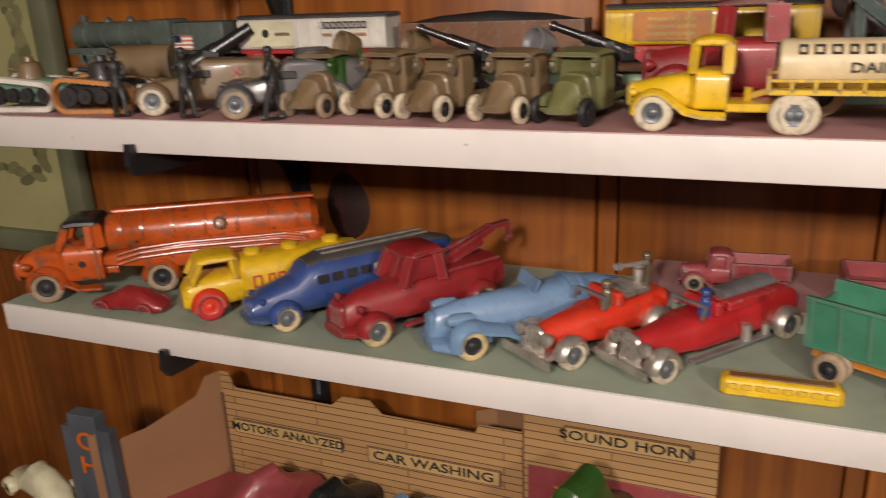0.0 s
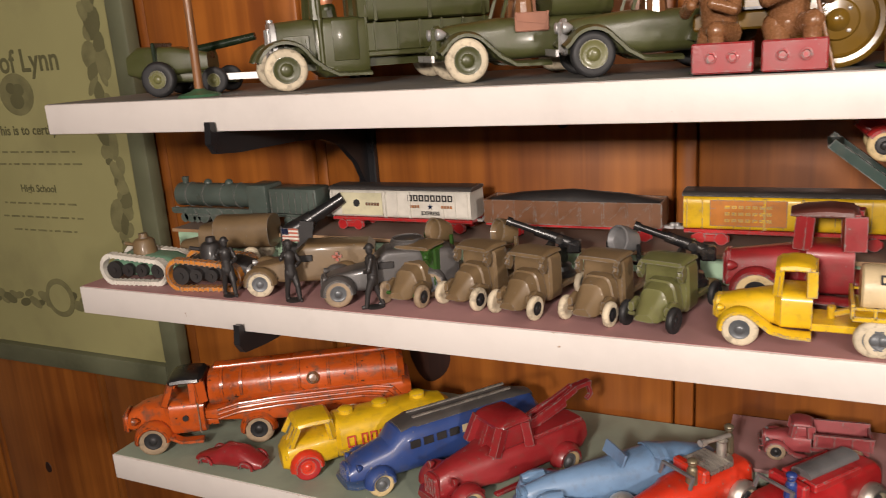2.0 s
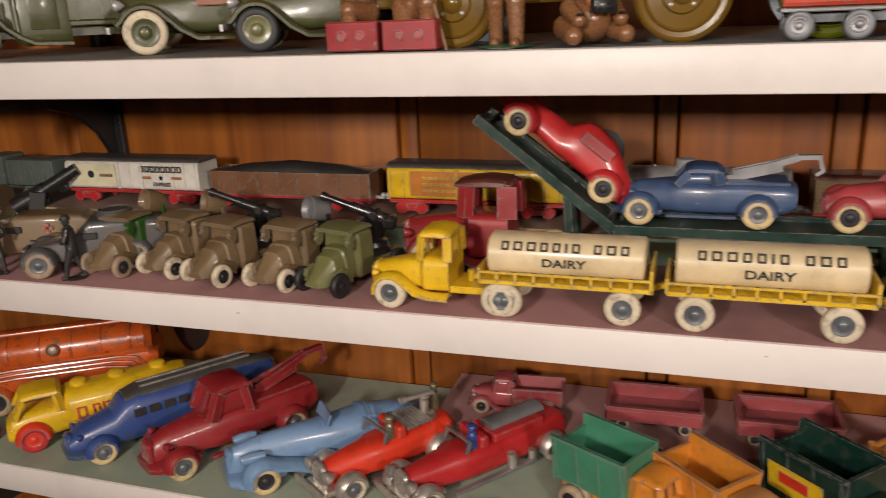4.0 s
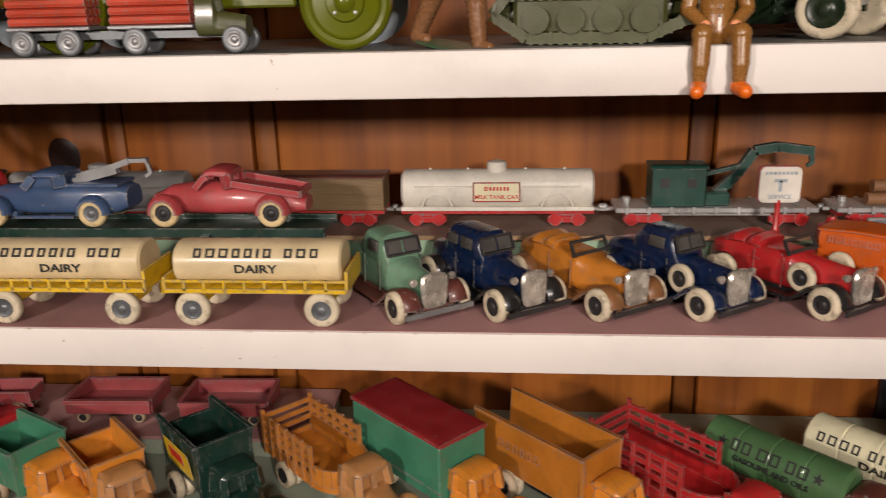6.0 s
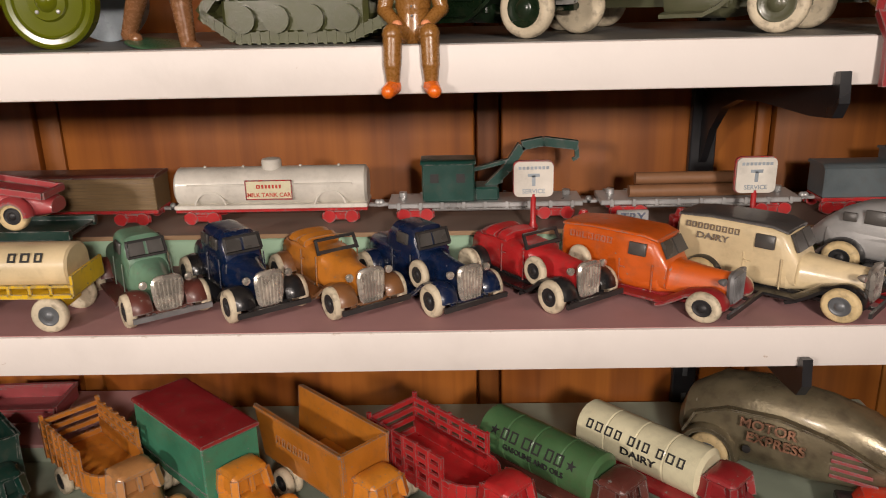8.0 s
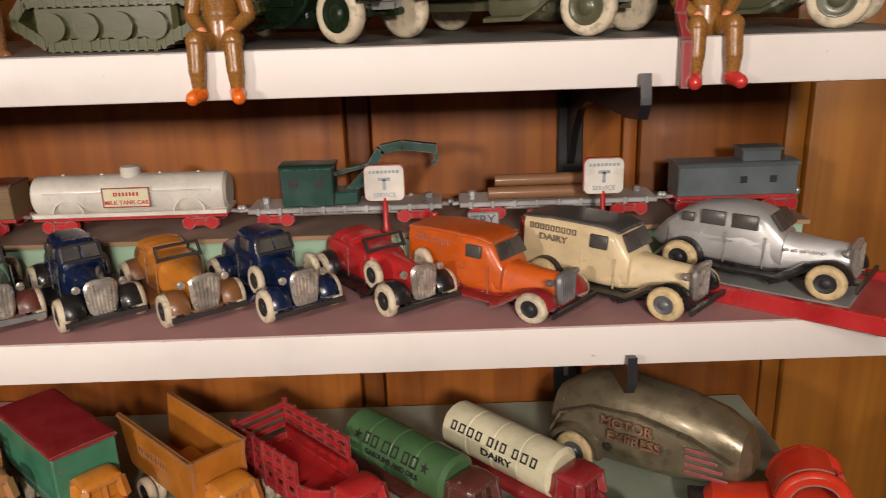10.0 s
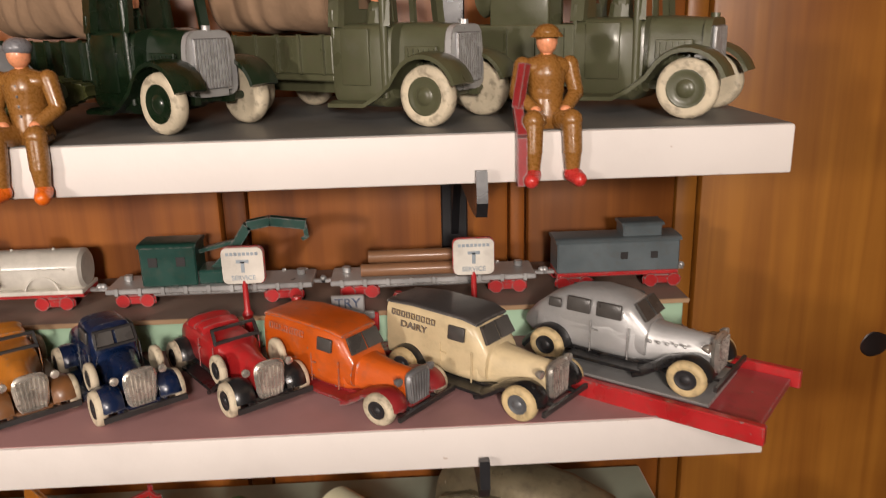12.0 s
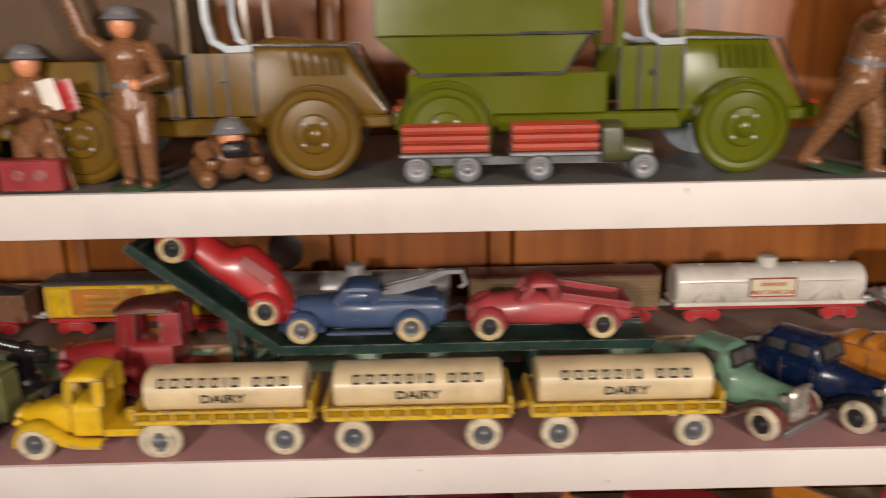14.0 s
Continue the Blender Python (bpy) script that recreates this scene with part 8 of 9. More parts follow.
def open_army_car(label, xy, turn, body, tyre, hub, k, hood=False):
    """A cast army staff car with open seats; the origin lies under the front axle."""
    ob = thing("toy_army_car", label, "toy car", (*xy, TOP), turn, "army cars")
    ob.scale = (k, k, k)
    bm = bmesh.new()
    loft(bm, [(-0.088, 0.0105, 0.014, 0.027, 3, 0.85), (-0.08, 0.0155, 0.0105, 0.032, 4, 0.9), (-0.03, 0.0165, 0.010, 0.0325, 4.5, 0.9), (-0.022, 0.015, 0.010, 0.033, 3.6, 0.8), (0.006, 0.0115, 0.011, 0.0305, 3.4, 0.7), (0.011, 0.0105, 0.012, 0.029, 3.4, 0.7)])
    part("body", bm, body, ob)
    for s in (-1, 1):
        for x in (0.0, -0.064):
            wheel(ob, x, s * 0.0195, 0.0118, 0.0068, tyre, hub, 0.62)
        bm = bmesh.new()
        ribbon(bm, ([(0.0155, 0.0175), *arc(0.0, 0.0118, 0.0152, 30, 140, 9), (-0.019, 0.0145), (-0.027, 0.0098), (-0.046, 0.0094)])[::-1], *sorted((s * 0.0105, s * 0.0238)), 0.0016, 0.0014)
        part("front_fender", bm, body, ob)
        bm = bmesh.new()
        ribbon(bm, arc(-0.064, 0.0118, 0.0152, 165, 15, 11), *sorted((s * 0.0125, s * 0.0238)), 0.0016, 0.0014)
        part("rear_fender", bm, body, ob)
        headlight(ob, 0.0135, s * 0.0135, 0.026, 0.0032, SILVER)
    grille(ob, 0.0122, 0.009, 0.0115, 0.031, SILVER if not hood else body)
    bm = bmesh.new()
    for s in (-1, 1):
        strut(bm, (-0.022, s * 0.0135, 0.0325), (-0.026, s * 0.0128, 0.0445), 0.0016)
    strut(bm, (-0.026, -0.0136, 0.0445), (-0.026, 0.0136, 0.0445), 0.0016)
    part("windscreen_frame", bm, body, ob)
    bm = bmesh.new()
    strut(bm, (0.0185, -0.0215, 0.0135), (0.0185, 0.0215, 0.0135), 0.0016, 0.0034)
    part("front_bumper", bm, SILVER, ob)
    for x, y in ((-0.036, 0.0075), (-0.036, -0.0075)) + (() if hood else ((-0.06, 0.0075),)):
        bm = bmesh.new()
        limb(bm, (x, y, 0.03), (x, y, 0.039), 0.0056, 0.005)
        ball(bm, (x, y, 0.0455), 0.0042, (1, 0.9, 1.1), 1)
        ball(bm, (x, y, 0.0482), 0.0048, (1, 1, 0.6), 0)
        part("seated_figure", bm, [P["uniform_brown"], P["skin"]], ob)
    if hood:
        bm = bmesh.new()
        loft(bm, [(-0.086, 0.0135, 0.031, 0.05, 3, 0.85), (-0.078, 0.0155, 0.031, 0.0605, 3.4, 0.85), (-0.05, 0.016, 0.031, 0.0625, 3.4, 0.85)])
        part("canvas_hood", bm, body, ob)
        bm = bmesh.new()
        ribbon(bm, [(-0.028, 0.0345), (-0.029, 0.03), (-0.045, 0.028), (-0.047, 0.0345)], 0.0165, 0.0182, 0.0012, 0)
        box_bm(bm, -0.047, 0.0165, 0.0245, -0.028, 0.0176, 0.0345, 0.0006, 1)
        part("side_blanket", bm, P["coral_cloth"], ob, "dull pink cloth over the door")
    return ob


def top_shelf_things():
    sg = [P["uniform"], P["skin"], P["helmet_grey"], P["boot_orange"], P["uniform"], P["base_green"]]
    sb = [P["uniform"], P["skin"], P["uniform"], P["boot_red"], P["uniform"], P["dark_red"]]
    br = [P["uniform_brown"], P["skin"], P["helmet_grey"], P["uniform_brown"], P["helmet_grey"], P["base_green"]]
    figure("toy_soldier", "seated painted toy soldier with grey cap and orange boots", (0.9055, 0.0105), TOP - 0.0014, -92, sg, "sit", 0.0615)
    figure("toy_soldier", "seated painted toy soldier with tin hat and red boots", (1.1035, 0.0105), TOP - 0.0014, -88, sb, "sit", 0.0615, lean=1.0)
    figure("toy_soldier", "standing brown toy soldier with a raised arm", (0.4935, 0.0125), TOP, -88, br, "stand", 0.0745, lean=1.0)
    figure("toy_soldier", "kneeling brown toy soldier working a red radio", (0.449, 0.0195), TOP, -70, br, "kneel", 0.079)
    figure("toy_soldier", "kneeling brown toy soldier working a red radio", (0.418, 0.0225), TOP, -110, br, "kneel", 0.072)
    figure("toy_soldier", "crouching brown toy soldier with dark field glasses", (0.53, 0.0155), TOP, -60, [*br[:5], P["black"]], "crouch", 0.078)
    figure("toy_soldier", "striding brown toy soldier with both arms lifted", (0.795, 0.022), TOP, -38, br, "walk", 0.082, lean=0.8, tip=9)
    for x, y in ((0.4225, 0.0095), (0.4515, 0.007)):
        ob = thing("toy_radio_set", "small red toy radio box with two dials", "toy radio", (x, y, TOP), 0, "toy radio sets")
        bm = bmesh.new()
        box_bm(bm, -0.0128, -0.005, 0.0006, 0.0128, 0.005, 0.0138, 0.0007, 1)
        part("case", bm, P["dark_red"], ob)
        for dx in (-0.0045, 0.0045):
            bm = bmesh.new()
            lathe(bm, [(0.0026, -0.0050), (0.0026, -0.0058), (0.0019, -0.0061), (0.0014, -0.0056), (0.0004, -0.0056)], 16, "y")
            for v in bm.verts:
                v.co += Vector((dx, 0, 0.0075))
            part("dial", bm, P["pink_red"], ob)
    ob = thing("toy_mast", "slim grey toy mast on a small foot", "toy mast", (0.4185, 0.03, TOP), 0)
    bm = bmesh.new()
    lathe(bm, [(0.005, 0), (0.005, 0.0015), (0.002, 0.003), (0.0019, 0.09)], 12, "z")
    part("pole", bm, P["lead_grey"], ob)
    ob = thing("toy_flag_pole", "reddish toy pole on a round green base", "toy pole", (0.119, 0.016, TOP), 0)
    bm = bmesh.new()
    lathe(bm, [(0.0135, 0), (0.0125, 0.0015), (0.005, 0.0034), (0.0028, 0.0048)], 20, "z")
    part("base", bm, P["base_green"], ob)
    bm = bmesh.new()
    tube(bm, (0, 0, 0.002), (0.001, 0, 0.1), 0.0028, 0.0022)
    part("pole", bm, P["mocha"], ob)
    ob = thing("toy_flag", "small white and red signal flag on a thin staff", "toy flag", (0.4665, 0.0095, TOP), 0, lean=(0, -14))
    bm = bmesh.new()
    tube(bm, (0, 0, 0.0), (0, 0, 0.046), 0.0008, n=8)
    part("staff", bm, P["mocha"], ob)
    for x0, x1, z0, z1, paint in ((0.0006, 0.0078, 0.033, 0.046, P["white"]), (0.0078, 0.0145, 0.031, 0.0445, P["red"])):
        bm = bmesh.new()
        ribbon(bm, [(x0, z0 + 0.0065), ((x0 + x1) / 2, z0 + 0.0072), (x1, z0 + 0.0065)], 0.0, 0.013, 0.0005, 0.0)
        f = part("flag_panel", bm, paint, ob)
        f.matrix_local = pose(0, 0, z0 + 0.0065, 90, 0, 0) @ pose(0, -0.0065, -z0 - 0.0065, 0, 0, 0)
    # lorries on the right
    army_truck("dark green army lorry with a brown cloth tilt", at_wheel(0.953, 0.022, -40, 0.0111, -0.0205), -40, P["dark_olive"], "canvas", P["dark_olive"], SILVER)
    army_truck("olive army lorry with a brown cloth tilt", at_wheel(1.058, 0.022, -38, 0.0111, -0.0205), -38, P["olive"], "canvas", P["olive"], SILVER)
    army_truck("olive army lorry carrying an anti-aircraft gun", at_wheel(1.164, 0.022, -36, 0.0111, -0.0205), -36, P["olive"], "gun", P["olive"], P["olive"])
    # tracked carrier
    ob = thing("toy_army_carrier", "olive toy tracked carrier with three seated heads", "toy army vehicle", (0.862, 0.038, TOP), -8)
    bm = bmesh.new()
    loft(bm, [(-0.045, 0.014, 0.012, 0.022, 5, 0.9), (-0.036, 0.016, 0.006, 0.031, 5, 0.88), (0.012, 0.016, 0.006, 0.032, 5, 0.88), (0.03, 0.015, 0.010, 0.026, 5, 0.85), (0.045, 0.011, 0.014, 0.02, 5, 0.85)])
    part("hull", bm, P["army_green"], ob)
    for s in (-1, 1):
        bm = bmesh.new()
        pts = [(-0.045, 0.013), (-0.03, 0.003), (0.02, 0.003), (0.05, 0.016), (0.03, 0.021), (-0.038, 0.021)]
        for a, b in zip(pts, pts[1:] + pts[:1]):
            strut(bm, (a[0], s * 0.019, a[1]), (b[0], s * 0.019, b[1]), 0.008, 0.0045)
            n = max(2, int(math.hypot(b[0] - a[0], b[1] - a[1]) / 0.004))
            for i in range(n):
                q = (i + 0.5) / n
                x, zz = a[0] + (b[0] - a[0]) * q, a[1] + (b[1] - a[1]) * q
                strut(bm, (x, s * 0.0148, zz), (x, s * 0.0232, zz), 0.0016, 0.0056)
        part("track", bm, P["army_green"], ob)
        bm = bmesh.new()
        box_bm(bm, -0.036, s * 0.019 - 0.003, 0.004, 0.028, s * 0.019 + 0.003, 0.02, 0.002, 1)
        part("side_plate", bm, P["army_green"], ob)
        for i in range(4):
            bm = bmesh.new()
            tube(bm, (-0.026 + i * 0.015, s * 0.0215, 0.0105), (-0.026 + i * 0.015, s * 0.0245, 0.0105), 0.0058, n=16)
            part("road_wheel", bm, P["army_green"], ob)
    for x, y in ((-0.022, -0.005), (-0.008, 0.006), (0.006, -0.004)):
        bm = bmesh.new()
        limb(bm, (x, y, 0.027), (x, y, 0.0295), 0.0045, 0.004)
        ball(bm, (x, y, 0.0335), 0.003, (1, 0.9, 1.1), 1)
        ball(bm, (x, y, 0.0352), 0.0036, (1, 1, 0.6), 0)
        part("seated_figure", bm, [P["army_green"], P["skin"]], ob)
    bm = bmesh.new()
    ribbon(bm, [(0.03, 0.024), (0.019, 0.035)], -0.0135, 0.0135, 0.0012, 0)
    part("screen", bm, P["tin_blue_grey"], ob, "pale scratched screen plate")
    # group on the left
    army_truck("olive army lorry with pale tyres and a closed box body", at_wheel(0.177, 0.027, 224, 0.0111, 0.0205), 224, P["army_green"], "panel", P["army_green"], SILVER)
    open_army_car("olive army car with canvas hood and a pink cloth", at_wheel(0.2915, 0.03, 216, 0, 0.0195), 216, P["army_green"], TYRE_WHITE, P["army_green"], 1.0, True)
    open_army_car("dark green open army car with black tyres", at_wheel(0.3595, 0.03, 205, 0, 0.0195), 205, P["army_green"], TYRE_BLACK, P["moss"], 0.96)
    ob = thing("toy_field_gun", "dark green toy gun carriage on black tyres", "toy gun", (0.075, 0.04, TOP), 200)
    bm = bmesh.new()
    loft(bm, [(-0.045, 0.004, 0.006, 0.011, 4, 0.9), (-0.01, 0.009, 0.008, 0.017, 4, 0.9), (0.01, 0.01, 0.008, 0.02, 4, 0.9), (0.02, 0.008, 0.012, 0.018, 4, 0.9)])
    part("carriage", bm, P["army_green"], ob)
    bm = bmesh.new()
    loft(bm, [(-0.03, 0.0105, 0.015, 0.026, 6, 0.9), (-0.008, 0.0125, 0.013, 0.031, 6, 0.88), (0.016, 0.0125, 0.012, 0.032, 6, 0.88), (0.024, 0.0105, 0.014, 0.027, 5, 0.88)])
    for i in range(4):
        tube(bm, (-0.026 + i * 0.007, -0.0135, 0.018), (-0.026 + i * 0.007, -0.0135, 0.03), 0.0022, 0.0016, 10)
    part("engine_box", bm, P["army_green"], ob)
    bm = bmesh.new()
    strut(bm, (-0.03, 0.012, 0.0105), (-0.075, 0.006, 0.0095), 0.0034, 0.0042)
    part("tow_bar", bm, SILVER, ob, "bright bare metal tow bar")
    bm = bmesh.new()
    tube(bm, (-0.03, 0, 0.022), (0.012, 0, 0.026), 0.0042, 0.004)
    tube(bm, (-0.06, 0, 0.034), (0.0, 0, 0.025), 0.0024, 0.003)
    box_bm(bm, 0.002, -0.014, 0.012, 0.0045, 0.014, 0.034, 0.0006, 1)
    part("gun_barrel", bm, P["dark_olive"], ob)
    for s in (-1, 1):
        wheel(ob, 0.0, s * 0.0175, 0.0112, 0.0075, TYRE_BLACK, P["moss"], 0.5)
        wheel(ob, -0.035, s * 0.0145, 0.0085, 0.005, TYRE_BLACK, P["moss"], 0.5)
    # tin lorries
    tin_truck("brown lithographed tin lorry with a cloth tilt", (0.567, 0.051), P["tin_brown"], P["tin_brown"], "tilt")
    tin_truck("bright olive green tin tipper lorry", (0.7515, 0.05), P["tin_green"], P["tin_green"], "dump")
    # small log lorry
    ob = thing("toy_log_truck", "small grey toy lorry and trailer loaded with red logs", "toy truck", (0.655, 0.0145, TOP), 0)
    for x0, x1 in ((-0.05, -0.014), (-0.004, 0.032)):
        for row in range(3):
            for i in range(4):
                bm = bmesh.new()
                tube(bm, (x0, -0.006 + i * 0.004, 0.0145 + row * 0.0038), (x1, -0.006 + i * 0.004, 0.0145 + row * 0.0038), 0.0019, n=8)
                part("log", bm, P["log_red"], ob)
        bm = bmesh.new()
        box_bm(bm, x0 - 0.001, -0.0085, 0.0108, x1 + 0.001, 0.0085, 0.0125, 0.0004, 1)
        part("bed", bm, LEAD, ob)
    bm = bmesh.new()
    strut(bm, (-0.048, 0, 0.0085), (0.05, 0, 0.0085), 0.005, 0.0035)
    part("chassis", bm, HUB_GREY, ob)
    bm = bmesh.new()
    loft(bm, [(0.034, 0.008, 0.007, 0.0245, 4, 0.85), (0.0415, 0.008, 0.007, 0.0245, 4, 0.85), (0.043, 0.007, 0.007, 0.0175, 3.4, 0.8), (0.055, 0.0058, 0.007, 0.0155, 3, 0.75)])
    part("cab", bm, P["army_green"], ob)
    for x in (-0.044, -0.023, 0.007, 0.051):
        for s in (-1, 1):
            wheel(ob, x, s * 0.0078, 0.0058, 0.0038, HUB_GREY, LEAD)


def mid_soldiers():
    dk = [P["dark_load"]] * 6
    for x, y, tn in ((0.127, 0.009, -35), (0.175, 0.0105, -30), (0.232, 0.0115, -150)):
        figure("toy_soldier", "small dark unpainted toy soldier", (x, y), MID, tn, dk, "walk", 0.039, "small dark soldiers", 0.35, slim=0.78)
    ob = thing("toy_flag", "small striped flag held up on a thin staff", "toy flag", (0.169, 0.014, MID), 0)
    bm = bmesh.new()
    tube(bm, (0, 0, 0), (0.0, 0, 0.046), 0.0007)
    part("staff", bm, P["dark_load"], ob)
    for i in range(7):
        bm = bmesh.new()
        box_bm(bm, 0.0003, -0.0003, 0.037 + i * 0.00115, 0.0125, 0.0003, 0.037 + (i + 1) * 0.00115)
        part("stripe", bm, P["coral"] if i % 2 == 0 else P["white"], ob)
    bm = bmesh.new()
    box_bm(bm, 0.0003, -0.0006, 0.041, 0.0055, 0.0006, 0.0452)
    part("canton", bm, P["navy"], ob)


# ---- fittings: riser, brackets, picture, garage ----
def fittings():
    ob = thing("riser_board", "low mint-painted riser board with a raw wood edge", "riser", (0, 0, MID))
    bm = bmesh.new()
    box_bm(bm, 0.004, 0.096, 0.0, 1.196, 0.168, 0.0165, 0.0004, 1)
    part("riser_front", bm, MINT, ob)
    bm = bmesh.new()
    box_bm(bm, 0.002, 0.0935, 0.0166, 1.198, 0.168, 0.0192, 0.0004, 1)
    part("top_sheet", bm, RISER_TOP, ob)
    bm = bmesh.new()
    box_bm(bm, 0.002, 0.0925, 0.0168, 1.198, 0.0934, 0.0192)
    part("raw_edge", bm, RAW_WOOD, ob, "pale raw wood edge")
    ob = thing("riser_board", "low riser board with a pinkish raw edge", "riser", (0, 0, LOW))
    bm = bmesh.new()
    box_bm(bm, 0.42, 0.1, 0.0, 0.7, 0.168, 0.0115, 0.0004, 1)
    part("riser_front", bm, SHELF_MINT, ob)
    bm = bmesh.new()
    box_bm(bm, 0.418, 0.098, 0.0116, 0.702, 0.168, 0.014, 0.0004, 1)
    part("top_sheet", bm, SHELF_PINK, ob)
    for x in (0.141, 1.0765):
        ob = thing("shelf_upright", "black slotted steel shelf upright on the wall", "shelf rail", (x, WALL, 0))
        bm = bmesh.new()
        box_bm(bm, -0.008, -0.006, 0.75, 0.008, -0.0002, 2.0, 0.0008, 1)
        part("rail", bm, BLACK_METAL, ob)
        for i in range(24):
            bm = bmesh.new()
            box_bm(bm, -0.0016, -0.0066, 0.93 + i * 0.026, 0.0016, -0.0061, 0.943 + i * 0.026)
            part("slot", bm, HUB_GREY, ob)
        for z in (TOP, MID, LOW, LOW - 0.2055):
            br = thing("shelf_bracket", "black curved steel shelf bracket", "bracket", (x, WALL - 0.0062, z - THICK), 0, "shelf brackets")
            bm = bmesh.new()
            prof = [(0, 0), (-0.168, 0), (-0.1688, 0.006), (-0.1728, 0.0065), (-0.1745, -0.006), (-0.17, -0.0125), (-0.15, -0.0145), (-0.09, -0.016), (-0.06, -0.019), (-0.035, -0.027), (-0.016, -0.043), (-0.004, -0.063), (0, -0.066)]
            a = [bm.verts.new((-0.0022, y, zz - 0.0002)) for y, zz in prof]
            b = [bm.verts.new((0.0022, y, zz - 0.0002)) for y, zz in prof]
            bm.faces.new(a)
            bm.faces.new(b[::-1])
            for i in range(len(prof)):
                j = (i + 1) % len(prof)
                bm.faces.new((a[i], b[i], b[j], a[j]))
            part("arm", bm, BLACK_METAL, br)
    # framed certificate
    ob = thing("framed_certificate", "old school certificate on olive paper in a green frame", "picture", (-0.2525, WALL, 1.37))
    hw, hh, fw = 0.1725, 0.23, 0.021
    for name, dims in (("frame_side", (-hw, -0.016, -hh, -hw + fw, -0.001, hh)), ("frame_side", (hw - fw, -0.016, -hh, hw, -0.001, hh)), ("frame_rail", (-hw + fw, -0.0158, -hh, hw - fw, -0.001, -hh + fw)), ("frame_rail", (-hw + fw, -0.0158, hh - fw, hw - fw, -0.001, hh))):
        bm = bmesh.new()
        box_bm(bm, *dims, bev=0.003)
        part(name, bm, FRAME_GREEN, ob)
    bm = bmesh.new()
    box_bm(bm, -hw + fw, -0.0075, -hh + fw, hw - fw, -0.001, hh - fw)
    part("paper", bm, PAPER, ob)
    pp = lambda x, z: pose(x, -0.0079, z, 90, 0, 0)
    writing(ob, "City of Lynn", 0.03, pp(0.006, 0.086), INK_SOFT, 0.0001, wide=0.92)
    writing(ob, "This is to certify", 0.0135, pp(0.01, 0.021), INK_SOFT, 0.0001)
    writing(ob, "High School", 0.0105, pp(0.012, -0.037), INK_SOFT, 0.0001)
    for z, n in ((0.0, 11), (-0.012, 12), (-0.052, 9), (-0.066, 10), (-0.08, 8)):
        bars(ob, [0.004 + 0.004 * ((i * 7 + n) % 3) for i in range(n)], 0.0018, 0.004, pp(0.01, z), INK_FAINT)
    bm = bmesh.new()
    ball(bm, (0, 0, 0), 0.024, (1, 0.02, 0.85), n=20)
    o = part("engraved_oval", bm, INK_FAINT, ob)
    o.location = (0.008, -0.0078, 0.056)
    for i, (dx, dz, s) in enumerate(((-0.006, 0.006, 0.007), (0.004, 0.004, 0.008), (0.0, -0.006, 0.01))):
        bm = bmesh.new()
        ball(bm, (0, 0, 0), s, (1, 0.03, 0.8), n=12)
        o = part("engraved_figure", bm, INK_SOFT, ob)
        o.location = (0.008 + dx, -0.0083, 0.056 + dz)
    rnd = random.Random(4)
    for s in (-1, 1):
        for i in range(46):
            bm = bmesh.new()
            ball(bm, (0, 0, 0), 0.006 + rnd.random() * 0.006, (0.5 + rnd.random() * 0.5, 0.02, 0.6 + rnd.random() * 0.9), n=10)
            o = part("engraved_scroll", bm, INK_FAINT if i % 3 else INK_SOFT, ob)
            o.matrix_local = pose(s * (0.122 + rnd.uniform(-0.009, 0.009)), -0.0078, -0.15 + i * 0.0068, 0, rnd.uniform(-40, 40), 0)
    for i in range(30):
        bm = bmesh.new()
        ball(bm, (0, 0, 0), 0.005 + rnd.random() * 0.005, (1.2, 0.02, 0.6), n=10)
        o = part("engraved_scroll", bm, INK_FAINT if i % 3 else INK_SOFT, ob)
        o.matrix_local = pose(-0.115 + i * 0.008, -0.0078, -0.155 + rnd.uniform(-0.006, 0.006), 0, rnd.uniform(-30, 30), 0)
    bm = bmesh.new()
    lathe(bm, [(0.021, -0.0082), (0.021, -0.0076)], 28, "y")
    o = part("engraved_seal", bm, INK_FAINT, ob)
    o.location = (0.012, 0, -0.152)
    bm = bmesh.new()
    lathe(bm, [(0.015, -0.0086), (0.015, -0.0082)], 28, "y")
    o = part("engraved_seal", bm, PAPER, ob)
    o.location = (0.012, 0, -0.152)


